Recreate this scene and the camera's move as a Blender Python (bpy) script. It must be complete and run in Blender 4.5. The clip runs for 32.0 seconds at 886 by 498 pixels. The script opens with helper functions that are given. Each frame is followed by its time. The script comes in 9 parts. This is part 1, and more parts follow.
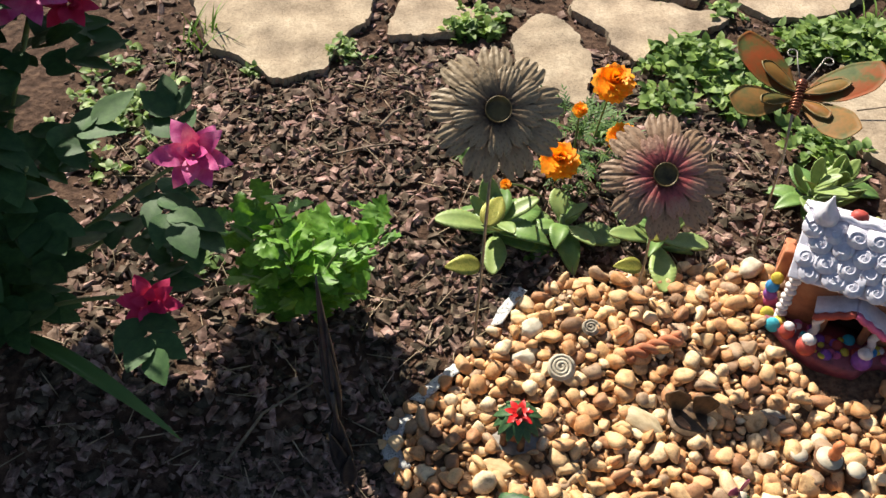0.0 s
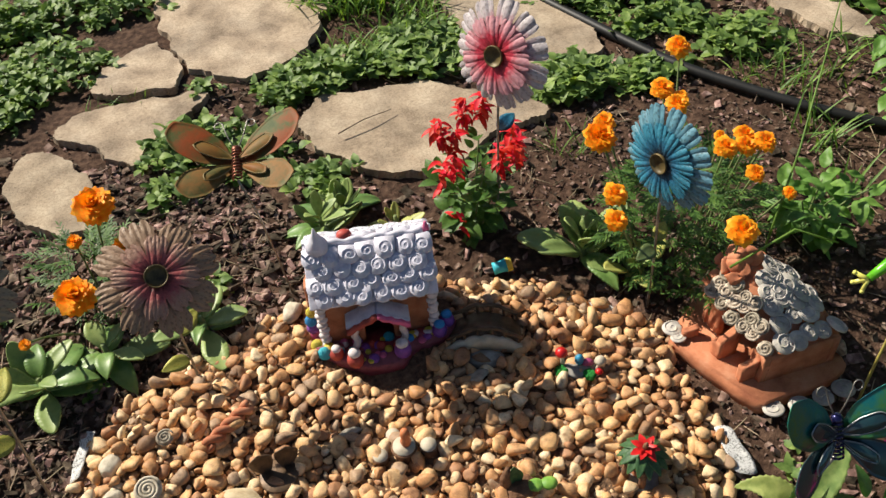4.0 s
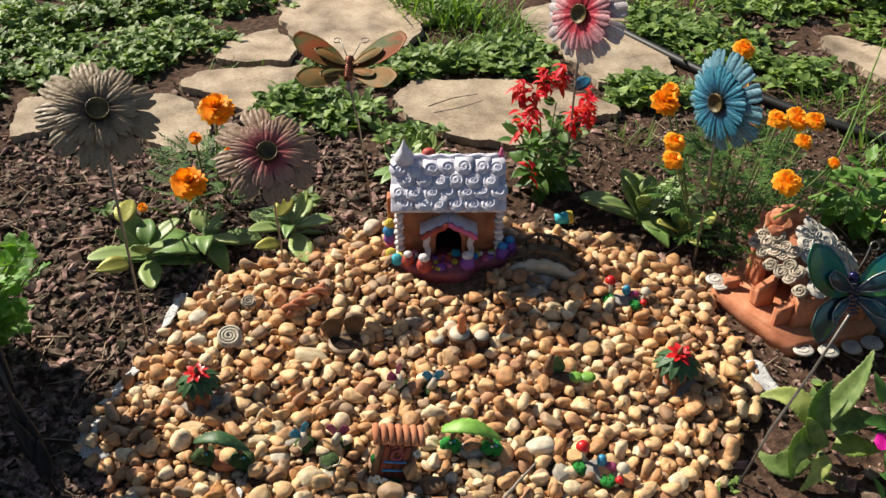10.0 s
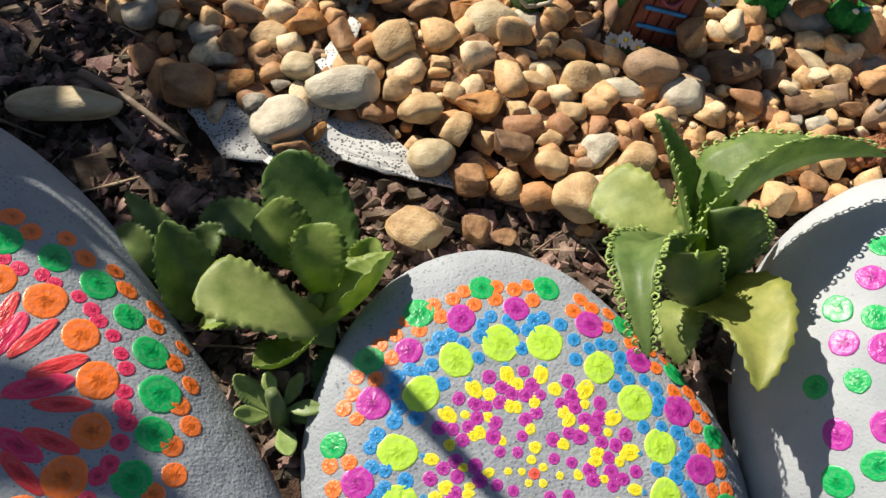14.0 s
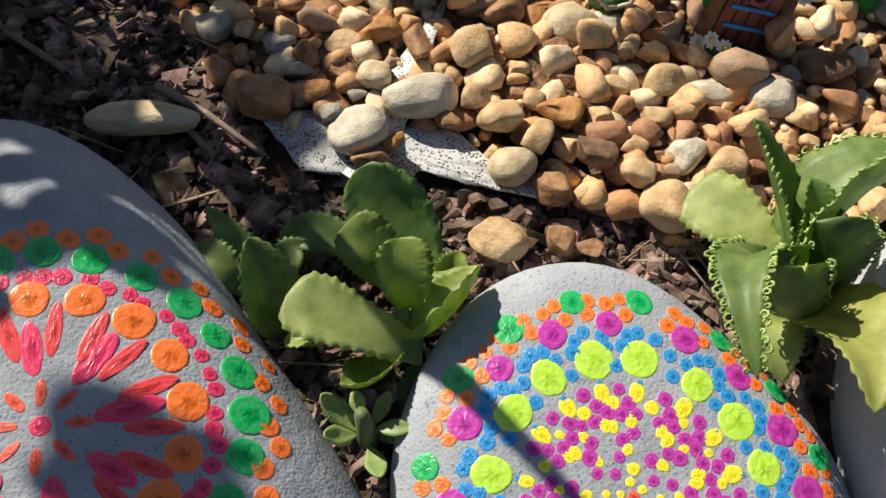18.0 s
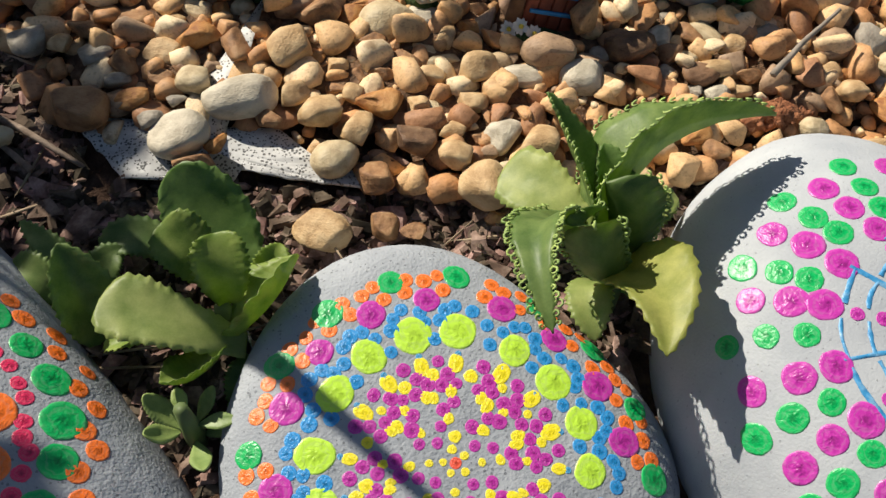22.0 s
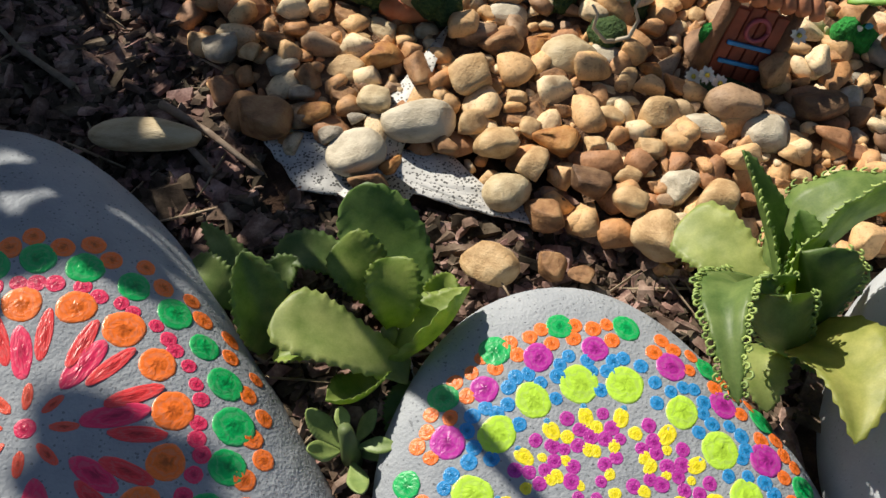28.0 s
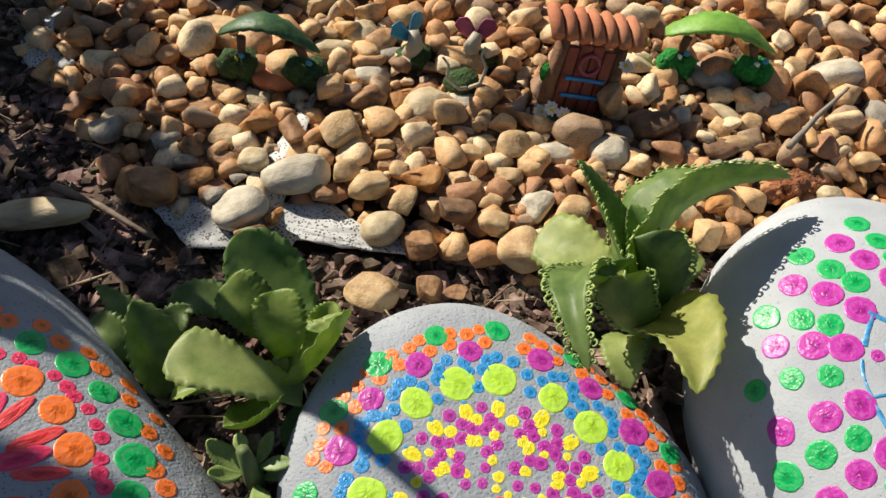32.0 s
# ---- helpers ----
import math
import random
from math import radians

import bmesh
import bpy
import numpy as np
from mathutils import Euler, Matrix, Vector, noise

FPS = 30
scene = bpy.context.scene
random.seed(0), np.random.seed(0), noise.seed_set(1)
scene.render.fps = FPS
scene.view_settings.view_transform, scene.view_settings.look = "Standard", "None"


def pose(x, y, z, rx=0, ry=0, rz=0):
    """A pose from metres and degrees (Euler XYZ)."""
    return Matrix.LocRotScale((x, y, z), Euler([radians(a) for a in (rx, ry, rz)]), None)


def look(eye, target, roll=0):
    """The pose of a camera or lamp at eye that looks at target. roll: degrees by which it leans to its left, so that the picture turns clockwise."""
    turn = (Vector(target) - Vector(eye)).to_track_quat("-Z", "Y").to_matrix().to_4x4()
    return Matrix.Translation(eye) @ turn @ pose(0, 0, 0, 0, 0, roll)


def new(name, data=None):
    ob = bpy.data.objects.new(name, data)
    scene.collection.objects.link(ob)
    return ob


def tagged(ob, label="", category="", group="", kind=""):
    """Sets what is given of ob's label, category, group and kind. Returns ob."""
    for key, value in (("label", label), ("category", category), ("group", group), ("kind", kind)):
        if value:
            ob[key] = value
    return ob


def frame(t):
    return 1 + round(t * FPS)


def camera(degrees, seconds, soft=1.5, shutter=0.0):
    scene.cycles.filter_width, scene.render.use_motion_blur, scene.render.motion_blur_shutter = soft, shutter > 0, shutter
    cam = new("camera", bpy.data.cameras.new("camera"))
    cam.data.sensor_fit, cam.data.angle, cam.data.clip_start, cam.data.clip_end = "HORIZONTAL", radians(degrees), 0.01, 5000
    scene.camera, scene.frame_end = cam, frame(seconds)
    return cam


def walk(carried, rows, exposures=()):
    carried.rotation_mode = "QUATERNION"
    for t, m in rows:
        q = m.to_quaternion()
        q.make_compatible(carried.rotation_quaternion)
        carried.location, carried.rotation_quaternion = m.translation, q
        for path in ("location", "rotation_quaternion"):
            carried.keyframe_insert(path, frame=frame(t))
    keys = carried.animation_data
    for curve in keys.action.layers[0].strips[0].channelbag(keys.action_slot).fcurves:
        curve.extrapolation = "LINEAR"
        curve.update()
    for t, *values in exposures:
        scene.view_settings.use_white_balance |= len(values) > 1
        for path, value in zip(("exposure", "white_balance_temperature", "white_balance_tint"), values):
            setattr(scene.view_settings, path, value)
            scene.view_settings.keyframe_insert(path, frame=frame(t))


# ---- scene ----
cam = camera(53.7, 32.0)
METRES, EYE, TILT, LEAN, TURN = 2.2, 1.06, -47.5, 0.0, 0.0
ROWS = [
    (0.0, 0.0, 0.0, 0.0, 0.0, 0.0, -0.0),
    (0.5, 0.0039, 0.0017, 0.0034, -1.28, 0.39, 2.22),
    (1.0, 0.0147, -0.0056, 0.0081, -3.47, 1.37, 6.7),
    (1.5, 0.0312, -0.0119, 0.0051, -5.64, 2.28, 11.02),
    (2.0, 0.0411, -0.0097, 0.0008, -7.25, 2.76, 13.8),
    (2.5, 0.0549, -0.0147, -0.0011, -9.7, 3.08, 16.3),
    (3.0, 0.0751, -0.0209, -0.0009, -13.14, 2.55, 19.72),
    (3.5, 0.094, -0.032, -0.0016, -17.48, 0.6, 23.01),
    (4.0, 0.1124, -0.051, -0.0059, -20.54, -1.33, 25.43),
    (4.5, 0.1203, -0.07, -0.0104, -22.86, -2.69, 26.74),
    (6.5, 0.1671, -0.0954, -0.0435, -31.63, -8.81, 35.21),
    (7.0, 0.1672, -0.0983, -0.0514, -31.32, -8.89, 35.02),
    (7.5, 0.1582, -0.1023, -0.0563, -30.11, -7.61, 32.84),
    (8.0, 0.1395, -0.107, -0.0668, -28.23, -3.83, 29.92),
    (8.5, 0.1012, -0.1117, -0.0853, -26.73, 1.26, 28.19),
    (9.0, 0.0626, -0.1183, -0.106, -26.77, 2.95, 27.77),
    (9.5, 0.0397, -0.1107, -0.1231, -23.56, 5.65, 23.84),
    (10.0, 0.0237, -0.0919, -0.151, -17.1, 7.7, 17.94),
    (10.5, 0.0257, -0.0775, -0.1603, -12.44, 5.02, 14.51),
    (11.0, 0.0242, -0.0649, -0.1774, -10.01, 0.82, 11.64),
    (11.5, 0.0192, -0.032, -0.1807, -8.94, -1.46, 11.15),
    (12.0, 0.0087, 0.0325, -0.1478, -9.94, -5.58, 12.84),
    (12.5, -0.0018, 0.0874, -0.1678, -11.81, -10.84, 11.22),
    (13.0, 0.0101, 0.1632, -0.1931, -13.59, -11.63, 10.99),
    (13.5, 0.0113, 0.2024, -0.1932, -13.17, -11.8, 10.26),
    (14.0, 0.0097, 0.2133, -0.2016, -13.3, -12.29, 10.35),
    (14.5, 0.0165, 0.2161, -0.2087, -13.88, -14.08, 12.44),
    (15.0, 0.0091, 0.2207, -0.2077, -13.05, -14.71, 13.02),
    (15.5, 0.0043, 0.2241, -0.2002, -11.53, -14.22, 12.54),
    (17.5, 0.0011, 0.2246, -0.1975, -10.37, -12.7, 11.61),
    (18.0, 0.0008, 0.2227, -0.1962, -10.58, -12.04, 11.57),
    (18.5, -0.0014, 0.2207, -0.1979, -10.65, -11.62, 11.31),
    (19.0, 0.0007, 0.2184, -0.1992, -11.17, -11.4, 11.18),
    (19.5, 0.0043, 0.2165, -0.2012, -12.5, -11.42, 12.36),
    (20.0, 0.0098, 0.2132, -0.2063, -14.56, -11.75, 14.82),
    (20.5, 0.0128, 0.2105, -0.2104, -15.28, -11.67, 16.52),
    (21.0, 0.0138, 0.2107, -0.2128, -15.28, -11.5, 16.59),
    (21.5, 0.0202, 0.2089, -0.2138, -16.42, -11.8, 15.7),
    (22.0, 0.0229, 0.2107, -0.2123, -16.87, -11.76, 15.13),
    (22.5, 0.0268, 0.2107, -0.2101, -16.36, -11.83, 15.57),
    (23.0, 0.0415, 0.2121, -0.2037, -16.82, -12.68, 17.18),
    (23.5, 0.0607, 0.2044, -0.2044, -18.26, -12.94, 19.14),
    (24.0, 0.0615, 0.1991, -0.2057, -18.36, -11.8, 19.92),
    (24.5, 0.0545, 0.2002, -0.2012, -17.55, -10.21, 19.86),
    (26.5, 0.032, 0.2112, -0.1977, -14.36, -8.8, 15.32),
    (27.0, 0.0242, 0.2142, -0.2, -13.25, -9.32, 12.93),
    (27.5, 0.0131, 0.2161, -0.1983, -11.39, -9.06, 11.05),
    (28.0, 0.0045, 0.2186, -0.2011, -9.59, -9.36, 9.95),
    (28.5, 0.0019, 0.218, -0.2007, -9.44, -9.05, 9.76),
    (29.0, 0.0081, 0.2114, -0.2063, -11.66, -7.49, 10.89),
    (29.5, 0.0141, 0.2085, -0.2123, -12.76, -7.81, 11.81),
    (30.0, 0.0172, 0.2047, -0.2144, -13.66, -7.76, 13.14),
    (30.5, 0.0262, 0.1923, -0.2214, -15.35, -6.81, 15.63),
    (31.0, 0.0235, 0.1904, -0.2273, -15.54, -6.16, 16.56),
    (31.5, 0.0168, 0.1915, -0.2252, -14.85, -5.01, 16.41),
    (32.0, 0.0116, 0.1921, -0.223, -14.74, -3.98, 16.01),
]
walk(cam, [(t, pose(0, 0, EYE, TILT, LEAN, TURN) @ pose(METRES * x, METRES * y, METRES * z, 90 + pitch, roll, yaw)) for t, x, y, z, yaw, pitch, roll in ROWS],
     exposures=((0.0, 0.95), (1.0, 0.95), (2.0, 0.78), (3.0, 0.65), (4.0, 0.55), (7.0, 0.65), (9.0, 0.65), (12.0, 0.58), (13.0, 0.48), (19.0, 0.48), (21.0, 0.4), (24.0, 0.28), (27.0, 0.36), (32.0, 0.38)))

# ---- light ----
SUN_AZ, SUN_EL = (-0.46, 0.89), 39.5
world = bpy.data.worlds.new("sky")
scene.world = world
world.use_nodes = True
wn = world.node_tree.nodes
sky = wn.new("ShaderNodeTexSky")
sky.sky_type, sky.sun_disc = "NISHITA", False
sky.sun_elevation, sky.sun_rotation = radians(SUN_EL), math.atan2(SUN_AZ[0], SUN_AZ[1])
world.node_tree.links.new(sky.outputs[0], wn["Background"].inputs[0])
wn["Background"].inputs[1].default_value = 0.047
sun_data = bpy.data.lights.new("sun", "SUN")
sun_data.energy, sun_data.angle, sun_data.color = 5.0, radians(0.53), (1.0, 0.92, 0.78)
sun = new("sun", sun_data)
ce = math.cos(radians(SUN_EL))
sun.matrix_world = look((SUN_AZ[0] * ce * 5, SUN_AZ[1] * ce * 5, 5 * math.sin(radians(SUN_EL))), (0, 0, 0))
scene.view_settings.exposure = 0.6

# ---- materials ----
R = random.Random(7)


def nodes_of(name):
    m = bpy.data.materials.new(name)
    m.use_nodes = True
    return m, m.node_tree.nodes, m.node_tree.links, m.node_tree.nodes["Principled BSDF"]


def ramp(n, stops):
    r = n.new("ShaderNodeValToRGB")
    while len(r.color_ramp.elements) < len(stops):
        r.color_ramp.elements.new(0.5)
    for e, (p, c) in zip(r.color_ramp.elements, stops):
        e.position, e.color = p, (*c, 1)
    return r


def surface(name, colors, scale=40, rough=0.7, bump=0.3, fine=300, metal=0.0, vary=0.0, islands=False, spec=0.4, thin=0.0, dist=0.002, coat=0.0, blotch=None):
    """Two scales of noise over a colour ramp, a little per-piece variation, fine bump."""
    m, n, l, b = nodes_of(name)
    tc = n.new("ShaderNodeTexCoord")
    big = n.new("ShaderNodeTexNoise")
    big.inputs["Scale"].default_value, big.inputs["Detail"].default_value = scale, 4
    l.new(tc.outputs["Object"], big.inputs["Vector"])
    small = n.new("ShaderNodeTexNoise")
    small.inputs["Scale"].default_value, small.inputs["Detail"].default_value = fine, 3
    l.new(tc.outputs["Object"], small.inputs["Vector"])
    mixv = n.new("ShaderNodeMath")
    mixv.operation = "MULTIPLY_ADD"
    l.new(small.outputs[0], mixv.inputs[0])
    mixv.inputs[1].default_value = 0.35
    add = n.new("ShaderNodeMath")
    add.operation = "MULTIPLY_ADD"
    l.new(big.outputs[0], add.inputs[0])
    add.inputs[1].default_value, add.inputs[2].default_value = 1.5, -0.42
    l.new(add.outputs[0], mixv.inputs[2])
    k = len(colors) - 1
    rp = ramp(n, [(0.15 + 0.7 * i / max(k, 1), c) for i, c in enumerate(colors)])
    l.new(mixv.outputs[0], rp.inputs[0])
    out = rp.outputs[0]
    if vary:
        hsv = n.new("ShaderNodeHueSaturation")
        src = n.new("ShaderNodeNewGeometry").outputs["Random Per Island"] if islands else n.new("ShaderNodeObjectInfo").outputs["Random"]
        mr = n.new("ShaderNodeMapRange")
        mr.inputs["To Min"].default_value, mr.inputs["To Max"].default_value = 1 - vary, 1 + vary
        l.new(src, mr.inputs[0])
        l.new(mr.outputs[0], hsv.inputs["Value"])
        mh = n.new("ShaderNodeMapRange")
        mh.inputs["To Min"].default_value, mh.inputs["To Max"].default_value = 0.5 + vary * 0.04, 0.5 - vary * 0.04
        l.new(src, mh.inputs[0])
        l.new(mh.outputs[0], hsv.inputs["Hue"])
        l.new(out, hsv.inputs["Color"])
        out = hsv.outputs[0]
    l.new(out, b.inputs["Base Color"])
    b.inputs["Roughness"].default_value, b.inputs["Metallic"].default_value = rough, metal
    b.inputs["Specular IOR Level"].default_value, b.inputs["Coat Weight"].default_value = spec, coat
    if bump:
        bp = n.new("ShaderNodeBump")
        bp.inputs["Strength"].default_value, bp.inputs["Distance"].default_value = bump, dist
        l.new(mixv.outputs[0], bp.inputs["Height"])
        l.new(bp.outputs[0], b.inputs["Normal"])
    if thin:
        tr = n.new("ShaderNodeBsdfTranslucent")
        br = n.new("ShaderNodeMixRGB")
        br.blend_type, br.inputs[0].default_value, br.inputs[2].default_value = "MULTIPLY", 1.0, (1.5, 1.5, 0.6, 1)
        l.new(out, br.inputs[1])
        l.new(br.outputs[0], tr.inputs[0])
        mx = n.new("ShaderNodeMixShader")
        mx.inputs[0].default_value = thin
        l.new(b.outputs[0], mx.inputs[1])
        l.new(tr.outputs[0], mx.inputs[2])
        l.new(mx.outputs[0], n["Material Output"].inputs[0])
    return m


def pebble_mat(name, islands):
    m, n, l, b = nodes_of(name)
    src = n.new("ShaderNodeNewGeometry").outputs["Random Per Island"] if islands else n.new("ShaderNodeObjectInfo").outputs["Random"]
    base = ramp(n, [(0.0, (0.483, 0.260, 0.122)), (0.12, (0.630, 0.420, 0.225)), (0.24, (0.378, 0.200, 0.108)), (0.34, (0.693, 0.530, 0.338)), (0.45, (0.567, 0.330, 0.169)),
                    (0.56, (0.651, 0.440, 0.244)), (0.66, (0.357, 0.250, 0.169)), (0.74, (0.609, 0.380, 0.187)), (0.82, (0.735, 0.600, 0.412)), (0.90, (0.525, 0.310, 0.159)), (0.96, (0.252, 0.150, 0.089))])
    base.color_ramp.interpolation = "CONSTANT"
    l.new(src, base.inputs[0])
    tc = n.new("ShaderNodeTexCoord")
    off = n.new("ShaderNodeVectorMath")
    off.operation = "MULTIPLY_ADD"
    l.new(src, off.inputs[0])
    off.inputs[1].default_value = (7, 13, 5)
    l.new(tc.outputs["Object"], off.inputs[2])
    no = n.new("ShaderNodeTexNoise")
    no.inputs["Scale"].default_value, no.inputs["Detail"].default_value = 75 if islands else 1.3, 6
    l.new(off.outputs[0], no.inputs["Vector"])
    fi = n.new("ShaderNodeTexNoise")
    fi.inputs["Scale"].default_value, fi.inputs["Detail"].default_value = 450 if islands else 8, 4
    l.new(off.outputs[0], fi.inputs["Vector"])
    mr = ramp(n, [(0.28, (0.45, 0.36, 0.28)), (0.43, (0.92, 0.88, 0.82)), (0.68, (1.3, 1.22, 1.08))])
    l.new(no.outputs[0], mr.inputs[0])
    mul = n.new("ShaderNodeMixRGB")
    mul.blend_type, mul.inputs[0].default_value = "MULTIPLY", 0.85
    l.new(base.outputs[0], mul.inputs[1])
    l.new(mr.outputs[0], mul.inputs[2])
    fr = ramp(n, [(0.33, (0.62, 0.56, 0.5)), (0.45, (1, 1, 1))])
    l.new(fi.outputs[0], fr.inputs[0])
    mu2 = n.new("ShaderNodeMixRGB")
    mu2.blend_type, mu2.inputs[0].default_value = "MULTIPLY", 0.7
    l.new(mul.outputs[0], mu2.inputs[1])
    l.new(fr.outputs[0], mu2.inputs[2])
    l.new(mu2.outputs[0], b.inputs["Base Color"])
    b.inputs["Roughness"].default_value, b.inputs["Specular IOR Level"].default_value = 0.62, 0.35
    ad = n.new("ShaderNodeMath")
    ad.operation = "MULTIPLY_ADD"
    ad.inputs[1].default_value = 0.25
    l.new(fi.outputs[0], ad.inputs[0])
    l.new(no.outputs[0], ad.inputs[2])
    bp = n.new("ShaderNodeBump")
    bp.inputs["Strength"].default_value, bp.inputs["Distance"].default_value = 0.5, 0.003
    l.new(ad.outputs[0], bp.inputs["Height"])
    l.new(bp.outputs[0], b.inputs["Normal"])
    return m


def pored(m, scale, size, depth, dark=0.68):
    """Small open pores pressed into a cast surface."""
    n, l = m.node_tree.nodes, m.node_tree.links
    tc = n.new("ShaderNodeTexCoord")
    vo = n.new("ShaderNodeTexVoronoi")
    vo.inputs["Scale"].default_value, vo.inputs["Randomness"].default_value = scale, 1.0
    l.new(tc.outputs["Object"], vo.inputs["Vector"])
    no = n.new("ShaderNodeTexNoise")
    no.inputs["Scale"].default_value = scale * 0.25
    l.new(tc.outputs["Object"], no.inputs["Vector"])
    th = n.new("ShaderNodeMath")
    th.operation = "MULTIPLY"
    l.new(no.outputs[0], th.inputs[0])
    th.inputs[1].default_value = size * 2
    lt = n.new("ShaderNodeMath")
    lt.operation = "LESS_THAN"
    l.new(vo.outputs["Distance"], lt.inputs[0])
    l.new(th.outputs[0], lt.inputs[1])
    b = n["Principled BSDF"]
    old = b.inputs["Normal"].links[0].from_socket
    bp = n.new("ShaderNodeBump")
    bp.invert = True
    bp.inputs["Strength"].default_value, bp.inputs["Distance"].default_value = 0.8, depth
    l.new(lt.outputs[0], bp.inputs["Height"])
    l.new(old, bp.inputs["Normal"])
    l.new(bp.outputs[0], b.inputs["Normal"])
    mx = n.new("ShaderNodeMixRGB")
    mx.blend_type = "MULTIPLY"
    mx.inputs[2].default_value = (dark, dark, dark, 1)
    l.new(lt.outputs[0], mx.inputs[0])
    l.new(b.inputs["Base Color"].links[0].from_socket, mx.inputs[1])
    l.new(mx.outputs[0], b.inputs["Base Color"])
    return m


def stained(m, scale, low, high, lo, hi):
    """Blotches of darker and lighter tone laid over a base colour."""
    n, l = m.node_tree.nodes, m.node_tree.links
    tc, no = n.new("ShaderNodeTexCoord"), n.new("ShaderNodeTexNoise")
    no.inputs["Scale"].default_value, no.inputs["Detail"].default_value, no.inputs["Roughness"].default_value = scale, 7, 0.65
    l.new(tc.outputs["Object"], no.inputs["Vector"])
    rp = ramp(n, [(lo, low), (hi, high)])
    l.new(no.outputs[0], rp.inputs[0])
    mx = n.new("ShaderNodeMixRGB")
    mx.blend_type, mx.inputs[0].default_value = "MULTIPLY", 1.0
    b = n["Principled BSDF"]
    l.new(b.inputs["Base Color"].links[0].from_socket, mx.inputs[1])
    l.new(rp.outputs[0], mx.inputs[2])
    l.new(mx.outputs[0], b.inputs["Base Color"])
    return m


M_SOIL = surface("dark garden soil", [(0.027, 0.015, 0.010), (0.072, 0.042, 0.029), (0.14, 0.085, 0.058)], 60, 0.95, 0.9, 500, dist=0.006, spec=0.15)
M_CHIP = surface("bark chips", [(0.045, 0.030, 0.022), (0.14, 0.094, 0.070), (0.34, 0.255, 0.20)], 60, 0.9, 0.6, 500, vary=0.85, islands=True, spec=0.2)
M_SLAB = pored(surface("tan flagstone", [(0.23, 0.18, 0.135), (0.39, 0.315, 0.24), (0.50, 0.42, 0.33)], 14, 0.9, 0.8, 320, vary=0.1, spec=0.2, dist=0.003), 210, 0.17, 0.002, 0.6)
for scale_, low_, high_, lo_, hi_ in ((6, (0.68, 0.67, 0.66), (1.10, 1.08, 1.04), 0.34, 0.56), (170, (0.80, 0.78, 0.75), (1.10, 1.09, 1.07), 0.36, 0.58)):
    stained(M_SLAB, scale_, low_, high_, lo_, hi_)
M_PEB = pebble_mat("river pebble", False)
M_PEBS = pebble_mat("river pebbles", True)
M_GRIT = surface("sandy grit", [(0.05, 0.03, 0.018), (0.16, 0.09, 0.05), (0.26, 0.16, 0.09)], 120, 0.95, 0.9, 600, dist=0.006)

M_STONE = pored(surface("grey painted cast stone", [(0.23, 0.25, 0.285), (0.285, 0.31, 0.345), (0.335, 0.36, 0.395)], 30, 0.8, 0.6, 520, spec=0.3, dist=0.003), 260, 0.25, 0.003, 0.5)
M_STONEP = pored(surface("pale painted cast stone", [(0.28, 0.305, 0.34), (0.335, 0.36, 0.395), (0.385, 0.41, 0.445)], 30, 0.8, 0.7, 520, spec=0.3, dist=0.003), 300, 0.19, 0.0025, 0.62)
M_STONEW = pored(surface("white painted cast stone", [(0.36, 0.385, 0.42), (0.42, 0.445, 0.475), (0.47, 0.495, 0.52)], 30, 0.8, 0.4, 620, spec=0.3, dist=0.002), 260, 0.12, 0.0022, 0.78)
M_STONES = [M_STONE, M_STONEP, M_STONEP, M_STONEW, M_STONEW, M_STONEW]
M_FABRIC = pored(surface("weathered weed cloth", [(0.40, 0.40, 0.40), (0.58, 0.58, 0.57), (0.66, 0.66, 0.65)], 60, 0.9, 0.4, 380, dist=0.002), 420, 0.33, 0.003, 0.22)
M_TERRA = surface("terracotta clay", [(0.30, 0.10, 0.05), (0.47, 0.175, 0.085), (0.55, 0.25, 0.14)], 35, 0.85, 0.4, 400)
M_CLAYW = surface("pale lilac glazed clay", [(0.44, 0.44, 0.53), (0.60, 0.59, 0.68), (0.71, 0.70, 0.76)], 50, 0.6, 0.6, 300)
M_HOSE = surface("black rubber hose", [(0.006, 0.006, 0.006), (0.016, 0.016, 0.016)], 20, 0.5, 0.2, 200)


# ---- shape helpers ----
def part(name, bm, material, parent=None, label="", smooth=True):
    me = bpy.data.meshes.new(name)
    bm.to_mesh(me)
    bm.free()
    if smooth:
        me.shade_smooth()
    me.materials.append(material)
    ob = new(name, me)
    if parent is not None:
        ob.parent = parent
    if label:
        ob["label"] = label
    return ob


def mesh_of(name, bm, material, smooth=True):
    me = bpy.data.meshes.new(name)
    bm.to_mesh(me)
    bm.free()
    if smooth:
        me.shade_smooth()
    me.materials.append(material)
    return me


def put(name, me, parent, m, label=""):
    ob = new(name, me)
    ob.parent = parent
    ob.matrix_basis = m
    if label:
        ob["label"] = label
    return ob


def thing(name, m, label, category, group="", kind=""):
    e = new(name)
    e.empty_display_size = 0.02
    e.matrix_basis = m
    return tagged(e, label, category, group, kind)


def at(x, y, z=0.0, s=1.0, rz=0.0, rx=0.0, ry=0.0):
    return pose(x, y, z, rx, ry, rz) @ Matrix.Scale(s, 4)


def basis(origin, d, up=(0, 0, 1), s=1.0):
    """Local +Y along d, +Z as near to up as can be."""
    y = Vector(d).normalized()
    x = y.cross(Vector(up))
    if x.length < 1e-4:
        x = y.cross(Vector((1, 0, 0)))
    x.normalize()
    z = x.cross(y)
    m = Matrix((x, y, z)).transposed().to_4x4()
    return Matrix.Translation(origin) @ m @ Matrix.Scale(s, 4)


